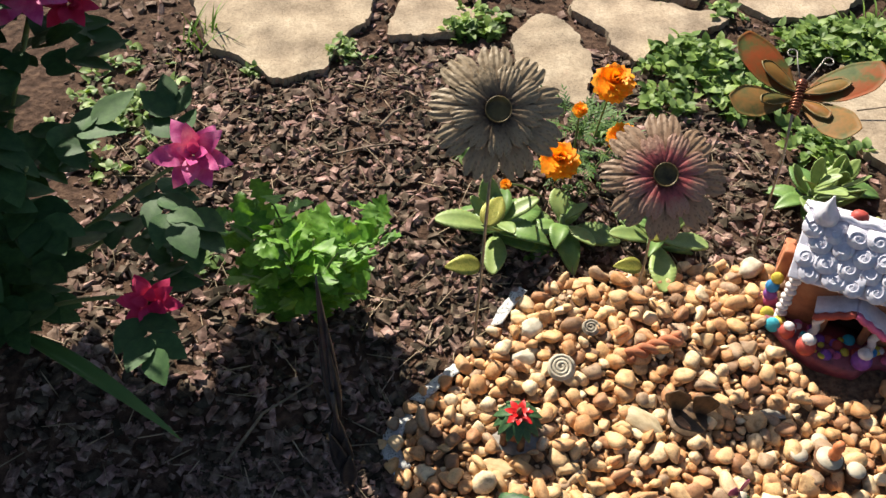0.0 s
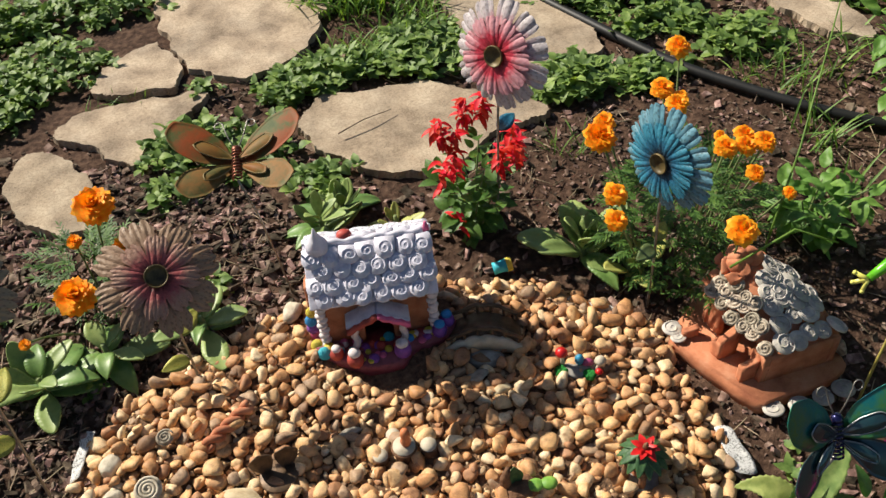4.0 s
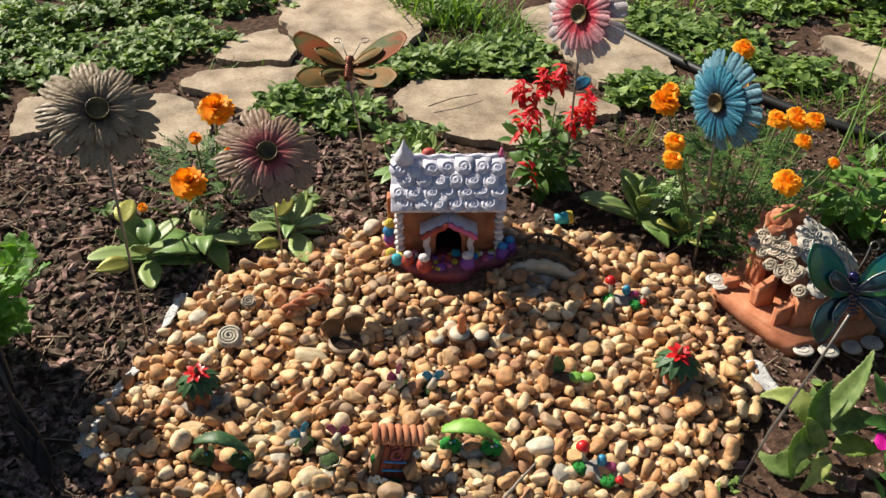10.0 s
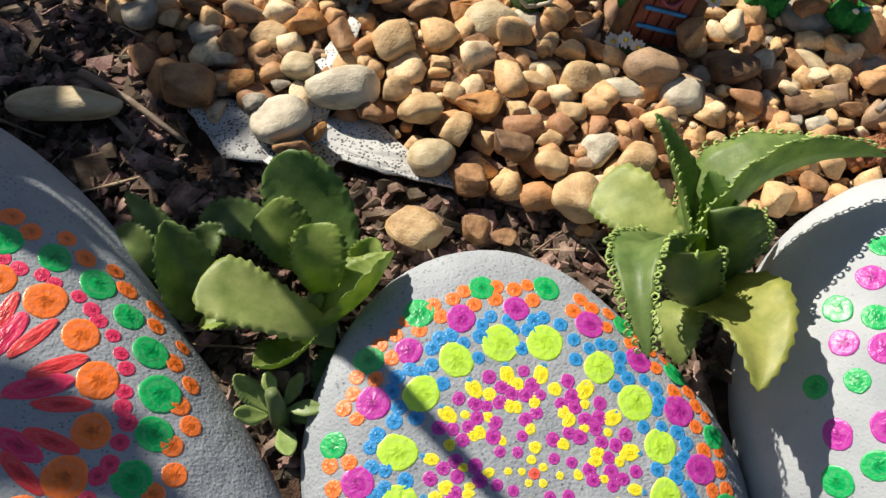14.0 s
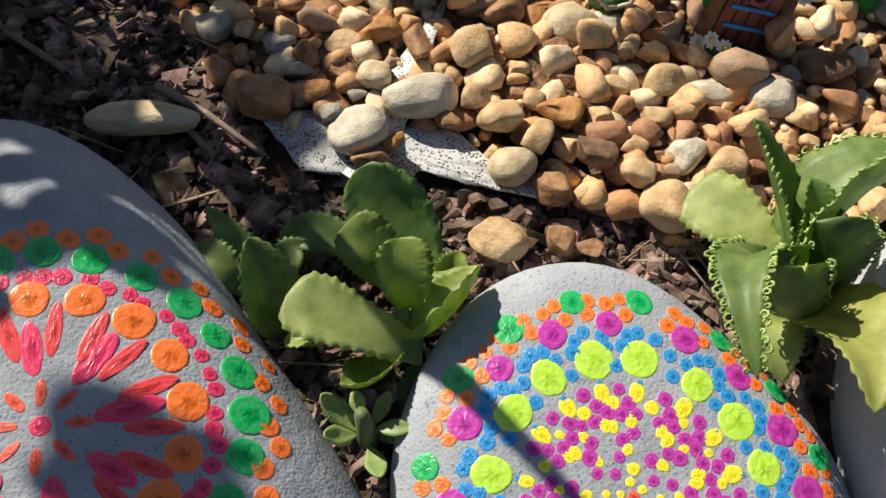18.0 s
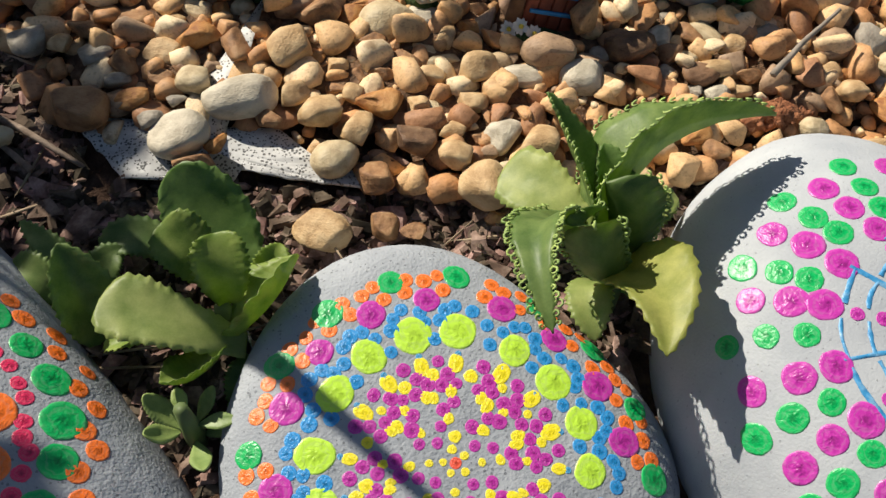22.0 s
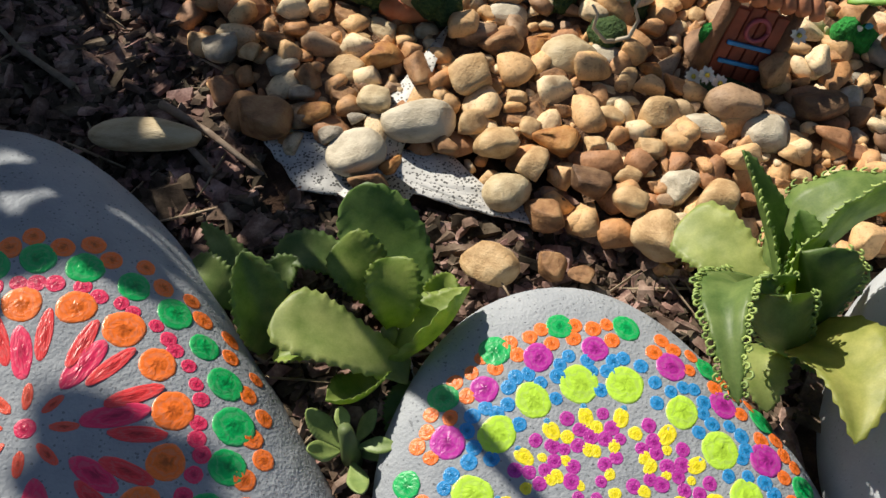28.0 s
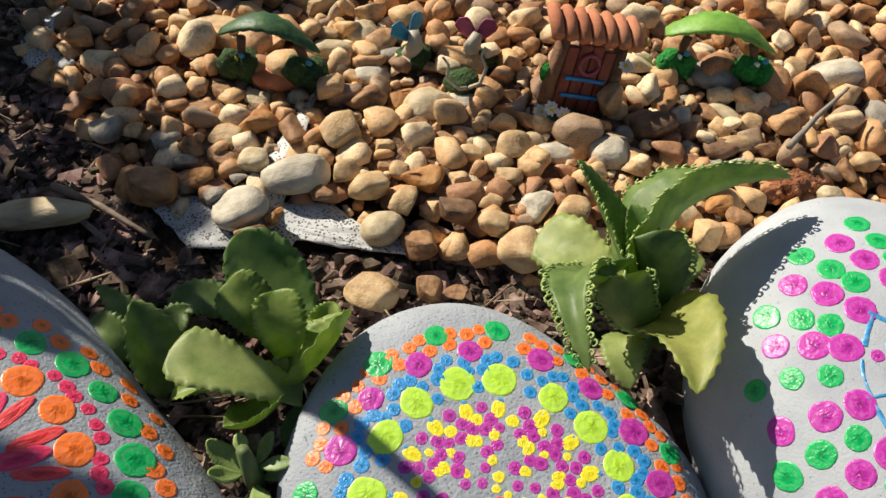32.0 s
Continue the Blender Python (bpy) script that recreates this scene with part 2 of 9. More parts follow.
def tube(bm, pts, rad, seg=8, cap=True):
    pts = [Vector(p) for p in pts]
    rads = rad if isinstance(rad, (list, tuple)) else [rad] * len(pts)
    rings, ref = [], None
    for i, p in enumerate(pts):
        d = (pts[min(i + 1, len(pts) - 1)] - pts[max(i - 1, 0)]).normalized()
        if ref is None:
            ref = d.orthogonal().normalized()
        ref = (ref - d * ref.dot(d))
        ref = ref.normalized() if ref.length > 1e-5 else d.orthogonal().normalized()
        o = d.cross(ref)
        rings.append([bm.verts.new(p + (ref * math.cos(a) + o * math.sin(a)) * rads[i]) for a in (2 * math.pi * k / seg for k in range(seg))])
    for a, b in zip(rings, rings[1:]):
        for k in range(seg):
            bm.faces.new((a[k], a[(k + 1) % seg], b[(k + 1) % seg], b[k]))
    if cap:
        bm.faces.new(list(reversed(rings[0])))
        bm.faces.new(rings[-1])
    return bm


def ball(bm, c, r, sub=2, stretch=(1, 1, 1), rot=None):
    m = Matrix.Translation(c) @ (rot.to_4x4() if rot else Matrix.Identity(4)) @ Matrix.Diagonal((*[r * s for s in stretch], 1))
    return bmesh.ops.create_icosphere(bm, subdivisions=sub, radius=1, matrix=m)["verts"]


def lathe(bm, prof, seg=16, origin=(0, 0, 0)):
    """Revolve (radius, height) pairs round z."""
    o = Vector(origin)
    rings = []
    for r, z in prof:
        if r < 1e-6:
            rings.append([bm.verts.new(o + Vector((0, 0, z)))])
        else:
            rings.append([bm.verts.new(o + Vector((r * math.cos(2 * math.pi * k / seg), r * math.sin(2 * math.pi * k / seg), z))) for k in range(seg)])
    for a, b in zip(rings, rings[1:]):
        for k in range(seg):
            q = [a[k % len(a)], a[(k + 1) % len(a)], b[(k + 1) % len(b)], b[k % len(b)]]
            q = [v for i, v in enumerate(q) if v not in q[:i]]
            if len(q) > 2:
                bm.faces.new(q)
    return bm


def box(bm, lo, hi, m=None, bev=0.0):
    c = [(a + b) / 2 for a, b in zip(lo, hi)]
    s = [b - a for a, b in zip(lo, hi)]
    mm = (m or Matrix.Identity(4)) @ Matrix.Translation(c) @ Matrix.Diagonal((*s, 1))
    v = bmesh.ops.create_cube(bm, size=1, matrix=mm)["verts"]
    if bev:
        es = list({e for x in v for e in x.link_edges})
        bmesh.ops.bevel(bm, geom=es, offset=bev, segments=2, affect="EDGES", profile=0.6)
    return v


def prism(bm, poly, z0, z1, rough=0.0, rng=None, zf=None):
    """An upright slab over a polygon, with an uneven side."""
    zf = zf or (lambda x, y: 0)
    top = [bm.verts.new((x, y, z1 + zf(x, y))) for x, y in poly]
    c = (sum(p[0] for p in poly) / len(poly), sum(p[1] for p in poly) / len(poly))
    mid = [bm.verts.new((x + (x - c[0]) * 0.01 + (rng.uniform(-rough, rough) if rng else 0), y + (y - c[1]) * 0.01 + (rng.uniform(-rough, rough) if rng else 0), (z0 + z1) / 2 + zf(x, y))) for x, y in poly]
    bot = [bm.verts.new((x, y, z0 + zf(x, y))) for x, y in poly]
    n = len(poly)
    for a, b in ((top, mid), (mid, bot)):
        for i in range(n):
            bm.faces.new((a[i], b[i], b[(i + 1) % n], a[(i + 1) % n]))
    bm.faces.new(top)
    bm.faces.new(list(reversed(bot)))
    return bm


def wobble(poly, n, amp, rng):
    """Round a polygon off and roughen it."""
    pts = []
    m = len(poly)
    for i in range(m):
        p0, p1, p2, p3 = (Vector((*poly[(i + k) % m], 0)) for k in (-1, 0, 1, 2))
        for k in range(n):
            t = k / n
            q = 0.5 * ((2 * p1) + (p2 - p0) * t + (2 * p0 - 5 * p1 + 4 * p2 - p3) * t * t + (3 * p1 - p0 - 3 * p2 + p3) * t ** 3)
            q = q * 0.6 + (p1 * (1 - t) + p2 * t) * 0.4
            s = 16.0
            pts.append((q.x + amp * noise.noise((q.x * s, q.y * s, 3.1)) + rng.uniform(-0.15, 0.15) * amp, q.y + amp * noise.noise((q.x * s, q.y * s, 9.7)) + rng.uniform(-0.15, 0.15) * amp))
    return pts


def sm(a):
    a = max(0.0, min(1.0, a))
    return a * a * (3 - 2 * a)


def gz(x, y):
    """Height of the soil: the bed's gentle slope, run out into the ground round it."""
    slope = -0.060 - 0.010 * (x - 0.4) + 0.055 * (min(y, 1.0) - 0.65)
    level = -0.012 - 0.03 * max(-1, min(2.2, x)) - 0.02 * sm((0.5 - y) / 0.22)
    w = max(sm((y - 0.85) / 0.35), sm((x - 0.95) / 0.3), sm((-0.05 - x) / 0.2) * sm((y - 0.55) / 0.15))
    return slope * (1 - w) + level * w


def lumps(x, y):
    return 0.006 * noise.noise((x * 6, y * 6, 0)) + 0.004 * noise.noise((x * 19, y * 19, 5)) + 0.003 * noise.noise((x * 55, y * 55, 8))


def inside(poly, x, y):
    r = False
    for (x1, y1), (x2, y2) in zip(poly, poly[1:] + poly[:1]):
        if (y1 > y) != (y2 > y) and x < (x2 - x1) * (y - y1) / (y2 - y1) + x1:
            r = not r
    return r


def edge_dist(poly, x, y):
    best = 9.0
    for (x1, y1), (x2, y2) in zip(poly, poly[1:] + poly[:1]):
        dx, dy = x2 - x1, y2 - y1
        t = max(0, min(1, ((x - x1) * dx + (y - y1) * dy) / (dx * dx + dy * dy)))
        best = min(best, math.hypot(x - x1 - t * dx, y - y1 - t * dy))
    return best


# ---- ground ----
def axis(lo, hi, step, far):
    v = [lo + step * i for i in range(int((hi - lo) / step) + 1)]
    a, g = [], step
    p = lo
    while p > -far:
        g *= 1.5
        p -= g
        a.append(p)
    b, g, p = [], step, v[-1]
    while p < far:
        g *= 1.5
        p += g
        b.append(p)
    return list(reversed(a)) + v + b


bm = bmesh.new()
gx, gy = axis(-1.0, 2.6, 0.018, 60), axis(-0.4, 2.6, 0.018, 60)
grid = [[bm.verts.new((x, y, gz(x, y) + lumps(x, y))) for x in gx] for y in gy]
for r0, r1 in zip(grid, grid[1:]):
    for i in range(len(gx) - 1):
        bm.faces.new((r0[i], r0[i + 1], r1[i + 1], r1[i]))
ground = tagged(part("ground", bm, M_SOIL), "dark brown garden soil with bark mulch", "soil", kind="structure")

# ---- flagstones ----
SLABS = []
path = thing("flagstone_path", at(0, 0), "irregular tan flagstone path set in weedy soil", "path", kind="structure")


def flagstone(*poly):
    SLABS.append(list(poly))
    b = bmesh.new()
    prism(b, wobble(poly, 14, 0.020, R), -0.05, 0.018, 0.005, R, lambda x, y: gz(x, y) + 0.003 * noise.noise((x * 7, y * 7, 2)))
    bmesh.ops.recalc_face_normals(b, faces=b.faces)
    part("flagstone", b, M_SLAB, path, smooth=False)


flagstone((-0.56, 1.76), (-0.50, 1.57), (-0.46, 1.51), (-0.31, 1.42), (-0.25, 1.45), (-0.19, 1.59), (-0.15, 1.69), (-0.14, 1.83), (-0.23, 1.99), (-0.44, 2.09), (-0.55, 1.95))
flagstone((-0.12, 1.57), (-0.09, 1.745), (-0.04, 1.77), (0.06, 1.69), (0.13, 1.66), (0.0, 1.595))
flagstone((0.15, 1.62), (0.22, 1.66), (0.28, 1.63), (0.305, 1.50), (0.29, 1.40), (0.265, 1.345), (0.18, 1.40), (0.145, 1.48))
flagstone((0.28, 1.71), (0.32, 1.75), (0.45, 1.74), (0.63, 1.67), (0.576, 1.62), (0.478, 1.573), (0.414, 1.502), (0.378, 1.53), (0.33, 1.63))
flagstone((0.40, 1.82), (0.46, 1.91), (0.59, 1.96), (0.61, 1.80), (0.57, 1.745), (0.485, 1.77))
flagstone((0.69, 2.21), (0.81, 2.30), (0.95, 2.24), (1.07, 1.99), (1.05, 1.89), (0.97, 1.80), (0.85, 1.68), (0.73, 1.69), (0.63, 1.80), (0.64, 2.03))
flagstone((0.75, 1.45), (0.82, 1.50), (0.95, 1.47), (1.07, 1.42), (1.15, 1.32), (1.24, 1.21), (1.215, 1.165), (1.13, 1.18), (0.94, 1.115), (0.885, 1.135), (0.785, 1.245), (0.745, 1.37))
flagstone((1.31, 1.82), (1.49, 1.84), (1.57, 1.66), (1.54, 1.46), (1.50, 1.31), (1.34, 1.30), (1.275, 1.33), (1.285, 1.65))
flagstone((2.03, 1.34), (2.10, 1.32), (2.15, 1.16), (2.10, 1.0), (2.05, 0.97), (1.99, 1.06), (1.99, 1.22))
flagstone((-0.56, 2.27), (-0.32, 2.27), (-0.2, 2.21), (-0.38, 2.13), (-0.56, 2.16))

# ---- pebble bed ----
BED = [(-0.088, 0.643), (-0.062, 0.69), (-0.006, 0.745), (0.044, 0.79), (0.117, 0.885), (0.189, 0.93), (0.311, 0.945), (0.503, 0.966), (0.747, 0.883), (0.91, 0.789), (0.999, 0.654), (1.038, 0.568),
       (1.0, 0.439), (0.967, 0.344), (0.915, 0.292), (0.812, 0.23), (0.735, 0.168), (0.66, 0.15), (0.59, 0.145), (0.545, 0.185), (0.50, 0.222), (0.44, 0.24), (0.36, 0.242), (0.30, 0.262), (0.225, 0.262),
       (0.19, 0.296), (0.155, 0.325), (0.10, 0.378), (0.04, 0.395), (-0.012, 0.418), (-0.034, 0.462), (-0.05, 0.54), (-0.078, 0.60)]


def bed_top(x, y):
    return gz(x, y) + 0.018 * sm(edge_dist(BED, x, y) / 0.07) if inside(BED, x, y) else gz(x, y)


bm = bmesh.new()
rows = []
for j in range(60):
    rows.append([])
    for i in range(76):
        x, y = -0.12 + i * 0.0155, 0.10 + j * 0.0148
        rows[-1].append(bm.verts.new((x, y, bed_top(x, y) + 0.004 + lumps(x, y))) if inside(BED, x, y) and edge_dist(BED, x, y) > 0.012 else None)
for a, b in zip(rows, rows[1:]):
    for i in range(75):
        q = (a[i], a[i + 1], b[i + 1], b[i])
        if all(q):
            bm.faces.new(q)
bed = tagged(part("pebble_bed", bm, M_GRIT), "low bed of tan river pebbles over sandy grit", "pebble bed", kind="structure")

PEBBLE_MESHES = []


def pebble_bm(rng, sub, angular):
    b = bmesh.new()
    bmesh.ops.create_icosphere(b, subdivisions=sub, radius=1)
    o = Vector((rng.uniform(0, 90), rng.uniform(0, 90), 0))
    planes = [(Vector((rng.gauss(0, 1), rng.gauss(0, 1), rng.gauss(0, 1))).normalized(), rng.uniform(0.40, 0.82) if angular > 5 else rng.uniform(0.62, 0.9)) for _ in range(angular)]
    k = 1.0 if angular > 5 else 0.45
    for v in b.verts:
        v.co *= 1 + 0.20 * k * noise.noise(v.co * 0.9 + o) + 0.07 * k * noise.noise(v.co * 2.3 + o) + 0.015 * k * noise.noise(v.co * 6.0 + o)
        if angular <= 5:
            v.co.x = math.copysign(abs(v.co.x) ** 0.72, v.co.x)
        for n_, d_ in planes:
            e = v.co.dot(n_) - d_
            if e > 0:
                v.co -= n_ * e * 0.92
    return b


for k in range(14):
    PEBBLE_MESHES.append(mesh_of("pebble", pebble_bm(R, 3, (6, 11, 17)[k % 3]), M_PEB))

# ornaments stand here, clear of the pebbles: x, y, radius
CLEAR = [(0.585, 0.83, 0.085), (0.66, 0.83, 0.085), (0.60, 0.77, 0.07), (1.05, 0.47, 0.06), (0.319, 0.392, 0.022), (0.104, 0.645, 0.028), (0.815, 0.382, 0.028)]


# pebbles that can be told apart: x, y, half length, half width, turn, tone
LOOSE = []


def lone_pebble(x, y, a, b, rz, tone):
    LOOSE.append((x, y, a, b, rz, tone))


lone_pebble(0.113, 0.285, 0.0192, 0.0169, -47, "tan")
lone_pebble(0.151, 0.277, 0.0114, 0.0112, -26, "brown")
lone_pebble(0.169, 0.266, 0.0095, 0.0091, -26, "brown")
lone_pebble(0.224, 0.276, 0.0207, 0.0178, 66, "tan")
lone_pebble(0.047, 0.389, 0.0200, 0.0175, 0, "white")
lone_pebble(0.051, 0.363, 0.0142, 0.0136, -14, "brown")
lone_pebble(0.070, 0.379, 0.0115, 0.0086, 32, "orange")
lone_pebble(0.031, 0.406, 0.0106, 0.0089, -26, "grey")
lone_pebble(0.094, 0.403, 0.0260, 0.0167, -13, "white")
lone_pebble(0.069, 0.429, 0.0129, 0.0145, -26, "cream")
lone_pebble(0.055, 0.461, 0.0152, 0.0131, -26, "tan")
lone_pebble(0.045, 0.440, 0.0123, 0.0092, -26, "brown")
lone_pebble(0.080, 0.463, 0.0169, 0.0187, -26, "orange")
lone_pebble(0.105, 0.448, 0.0158, 0.0239, -26, "brown")
lone_pebble(0.089, 0.495, 0.0138, 0.0106, -49, "cream")
lone_pebble(0.105, 0.489, 0.0091, 0.0096, -26, "orange")
lone_pebble(0.119, 0.487, 0.0091, 0.0096, -26, "cream")
lone_pebble(0.139, 0.431, 0.0194, 0.0235, -69, "tan")
lone_pebble(0.147, 0.419, 0.0170, 0.0098, 26, "orange")
lone_pebble(0.164, 0.410, 0.0106, 0.0142, -26, "tan")
lone_pebble(0.172, 0.457, 0.0199, 0.0242, 14, "brown")
lone_pebble(0.127, 0.395, 0.0133, 0.0140, 13, "tan")
lone_pebble(0.141, 0.368, 0.0186, 0.0170, 12, "tan")
lone_pebble(0.161, 0.350, 0.0131, 0.0159, -26, "tan")
lone_pebble(0.106, 0.379, 0.0115, 0.0107, -26, "brown")
lone_pebble(0.139, 0.338, 0.0157, 0.0149, 28, "cream")
lone_pebble(0.158, 0.315, 0.0146, 0.0170, -2, "brown")
lone_pebble(0.168, 0.381, 0.0099, 0.0112, -26, "tan")
lone_pebble(0.183, 0.367, 0.0162, 0.0179, -26, "orange")
lone_pebble(0.205, 0.358, 0.0105, 0.0178, -13, "tan")
lone_pebble(0.217, 0.352, 0.0064, 0.0161, -20, "cream")
lone_pebble(0.191, 0.327, 0.0164, 0.0173, -26, "dark")
lone_pebble(0.213, 0.304, 0.0154, 0.0154, -26, "tan")
lone_pebble(0.222, 0.328, 0.0118, 0.0091, -26, "tan")
lone_pebble(0.240, 0.346, 0.0145, 0.0152, -26, "tan")
lone_pebble(0.237, 0.318, 0.0059, 0.0103, -26, "brown")
lone_pebble(0.258, 0.337, 0.0048, 0.0101, -26, "white")
lone_pebble(0.252, 0.313, 0.0118, 0.0157, -60, "white")
lone_pebble(0.271, 0.294, 0.0175, 0.0163, -26, "tan")
lone_pebble(0.247, 0.285, 0.0115, 0.0080, -26, "cream")
lone_pebble(0.289, 0.356, 0.0190, 0.0108, -26, "white")
lone_pebble(0.255, 0.373, 0.0187, 0.0183, -1, "tan")
lone_pebble(0.225, 0.376, 0.0140, 0.0121, -26, "tan")
lone_pebble(0.240, 0.390, 0.0151, 0.0070, -6, "cream")
lone_pebble(0.213, 0.395, 0.0126, 0.0123, -26, "brown")
lone_pebble(0.194, 0.389, 0.0116, 0.0105, -26, "brown")
lone_pebble(0.182, 0.417, 0.0094, 0.0116, -26, "dark")
lone_pebble(0.196, 0.418, 0.0128, 0.0126, -26, "brown")
lone_pebble(0.178, 0.397, 0.0092, 0.0079, -26, "brown")
lone_pebble(0.158, 0.391, 0.0104, 0.0078, -26, "brown")
lone_pebble(0.214, 0.437, 0.0201, 0.0174, 1, "cream")
lone_pebble(0.240, 0.434, 0.0140, 0.0110, -26, "white")
lone_pebble(0.270, 0.413, 0.0130, 0.0100, -62, "orange")
lone_pebble(0.250, 0.410, 0.0094, 0.0135, -26, "tan")
lone_pebble(0.231, 0.406, 0.0110, 0.0062, -38, "cream")
lone_pebble(0.285, 0.427, 0.0115, 0.0093, -26, "brown")
lone_pebble(0.305, 0.450, 0.0082, 0.0114, -26, "cream")
lone_pebble(0.324, 0.459, 0.0083, 0.0106, -25, "tan")
lone_pebble(0.182, 0.490, 0.0165, 0.0115, -26, "white")
lone_pebble(0.207, 0.511, 0.0122, 0.0138, -26, "grey")
lone_pebble(0.194, 0.541, 0.0145, 0.0152, -25, "cream")
lone_pebble(0.161, 0.532, 0.0200, 0.0120, -26, "cream")
lone_pebble(0.163, 0.552, 0.0156, 0.0112, -25, "tan")
lone_pebble(0.207, 0.462, 0.0143, 0.0084, -12, "orange")
lone_pebble(0.191, 0.451, 0.0115, 0.0130, -26, "orange")
lone_pebble(0.077, 0.593, 0.0254, 0.0160, -25, "tan")
lone_pebble(0.062, 0.513, 0.0141, 0.0138, -26, "brown")
lone_pebble(0.068, 0.489, 0.0128, 0.0087, -26, "tan")
lone_pebble(0.327, 0.340, 0.0174, 0.0165, -26, "white")
lone_pebble(0.374, 0.353, 0.0215, 0.0203, -26, "dark")
lone_pebble(0.348, 0.357, 0.0127, 0.0134, -26, "grey")
lone_pebble(0.312, 0.287, 0.0118, 0.0132, -26, "tan")
lone_pebble(0.335, 0.300, 0.0088, 0.0093, -26, "tan")
lone_pebble(0.402, 0.359, 0.0105, 0.0110, -26, "white")
lone_pebble(0.423, 0.352, 0.0141, 0.0116, -52, "brown")
lone_pebble(0.417, 0.377, 0.0081, 0.0094, -26, "grey")
lone_pebble(0.439, 0.350, 0.0160, 0.0084, -77, "cream")
lone_pebble(0.423, 0.315, 0.0193, 0.0108, -7, "tan")
lone_pebble(0.449, 0.330, 0.0124, 0.0130, -26, "tan")
lone_pebble(0.413, 0.335, 0.0087, 0.0064, -26, "cream")
lone_pebble(0.389, 0.328, 0.0093, 0.0107, -26, "grey")
lone_pebble(0.355, 0.321, 0.0074, 0.0130, -51, "brown")
lone_pebble(0.402, 0.305, 0.0067, 0.0123, -13, "grey")
lone_pebble(0.416, 0.296, 0.0101, 0.0080, -26, "white")
lone_pebble(0.431, 0.293, 0.0106, 0.0089, -26, "tan")
lone_pebble(0.448, 0.300, 0.0121, 0.0100, -26, "brown")
lone_pebble(0.482, 0.330, 0.0145, 0.0123, -26, "grey")
lone_pebble(0.479, 0.348, 0.0100, 0.0120, -1, "tan")
lone_pebble(0.524, 0.376, 0.0144, 0.0126, -25, "tan")
lone_pebble(0.548, 0.351, 0.0221, 0.0212, -26, "white")
lone_pebble(0.550, 0.302, 0.0196, 0.0265, -26, "grey")
lone_pebble(0.509, 0.286, 0.0090, 0.0132, -79, "tan")
lone_pebble(0.509, 0.261, 0.0132, 0.0130, -3, "tan")
lone_pebble(0.492, 0.261, 0.0104, 0.0137, -26, "brown")
lone_pebble(0.519, 0.281, 0.0108, 0.0066, -26, "orange")
lone_pebble(0.557, 0.272, 0.0148, 0.0136, -26, "cream")
lone_pebble(0.579, 0.290, 0.0133, 0.0080, -26, "tan")
lone_pebble(0.550, 0.236, 0.0153, 0.0161, -26, "tan")
lone_pebble(0.540, 0.215, 0.0212, 0.0121, -4, "tan")
lone_pebble(0.529, 0.240, 0.0098, 0.0168, -3, "orange")
lone_pebble(0.538, 0.265, 0.0100, 0.0086, -26, "grey")
lone_pebble(0.500, 0.218, 0.0192, 0.0112, -14, "tan")
lone_pebble(0.465, 0.245, 0.0101, 0.0097, -26, "cream")
lone_pebble(0.532, 0.185, 0.0173, 0.0127, -59, "brown")
lone_pebble(0.553, 0.195, 0.0124, 0.0130, -26, "tan")
lone_pebble(0.573, 0.207, 0.0136, 0.0105, -26, "tan")
lone_pebble(0.570, 0.229, 0.0101, 0.0120, -93, "cream")
lone_pebble(0.589, 0.229, 0.0093, 0.0156, -53, "tan")
lone_pebble(0.575, 0.254, 0.0130, 0.0107, -26, "tan")
lone_pebble(0.607, 0.254, 0.0115, 0.0110, -26, "brown")
lone_pebble(0.616, 0.231, 0.0190, 0.0110, 6, "tan")
lone_pebble(0.599, 0.209, 0.0111, 0.0068, -26, "tan")
lone_pebble(0.570, 0.167, 0.0187, 0.0140, -26, "cream")
lone_pebble(0.381, 0.267, 0.0123, 0.0095, 7, "orange")
lone_pebble(0.387, 0.250, 0.0106, 0.0120, -26, "brown")
lone_pebble(-0.090, 0.437, 0.0375, 0.0149, -14, "cream")
lone_pebble(-0.012, 0.429, 0.0233, 0.0185, -14, "brown")
lone_pebble(0.008, 0.475, 0.0147, 0.0111, -27, "grey")
lone_pebble(-0.011, 0.493, 0.0095, 0.0108, -14, "tan")
lone_pebble(-0.030, 0.504, 0.0139, 0.0183, -14, "grey")
lone_pebble(0.010, 0.499, 0.0151, 0.0109, -39, "brown")
lone_pebble(0.037, 0.498, 0.0208, 0.0145, -14, "brown")
lone_pebble(0.017, 0.448, 0.0115, 0.0095, -39, "grey")
lone_pebble(0.026, 0.459, 0.0124, 0.0122, -14, "brown")
lone_pebble(0.027, 0.428, 0.0136, 0.0093, -14, "orange")
lone_pebble(0.051, 0.419, 0.0096, 0.0075, -14, "grey")
lone_pebble(0.135, 0.825, 0.020, 0.016, 40, "white")
lone_pebble(0.122, 0.772, 0.018, 0.014, 0, "white")
lone_pebble(0.502, 0.945, 0.024, 0.018, 40, "white")
lone_pebble(0.165, 0.592, 0.024, 0.017, 0, "tan")
lone_pebble(0.285, 0.665, 0.034, 0.017, -35, "cream")
lone_pebble(0.476, 0.677, 0.022, 0.013, -10, "grey")
lone_pebble(0.70, 0.655, 0.026, 0.017, -10, "grey")
lone_pebble(0.72, 0.615, 0.018, 0.014, 10, "cream")


def free(x, y, r):
    return all(math.hypot(x - a, y - b) > c + r * 0.4 for a, b, c in CLEAR)


def beside_loose(x, y, r, close):
    return all(math.hypot(x - q[0], y - q[1]) > close * (min(q[2], q[3]) + r) for q in LOOSE)


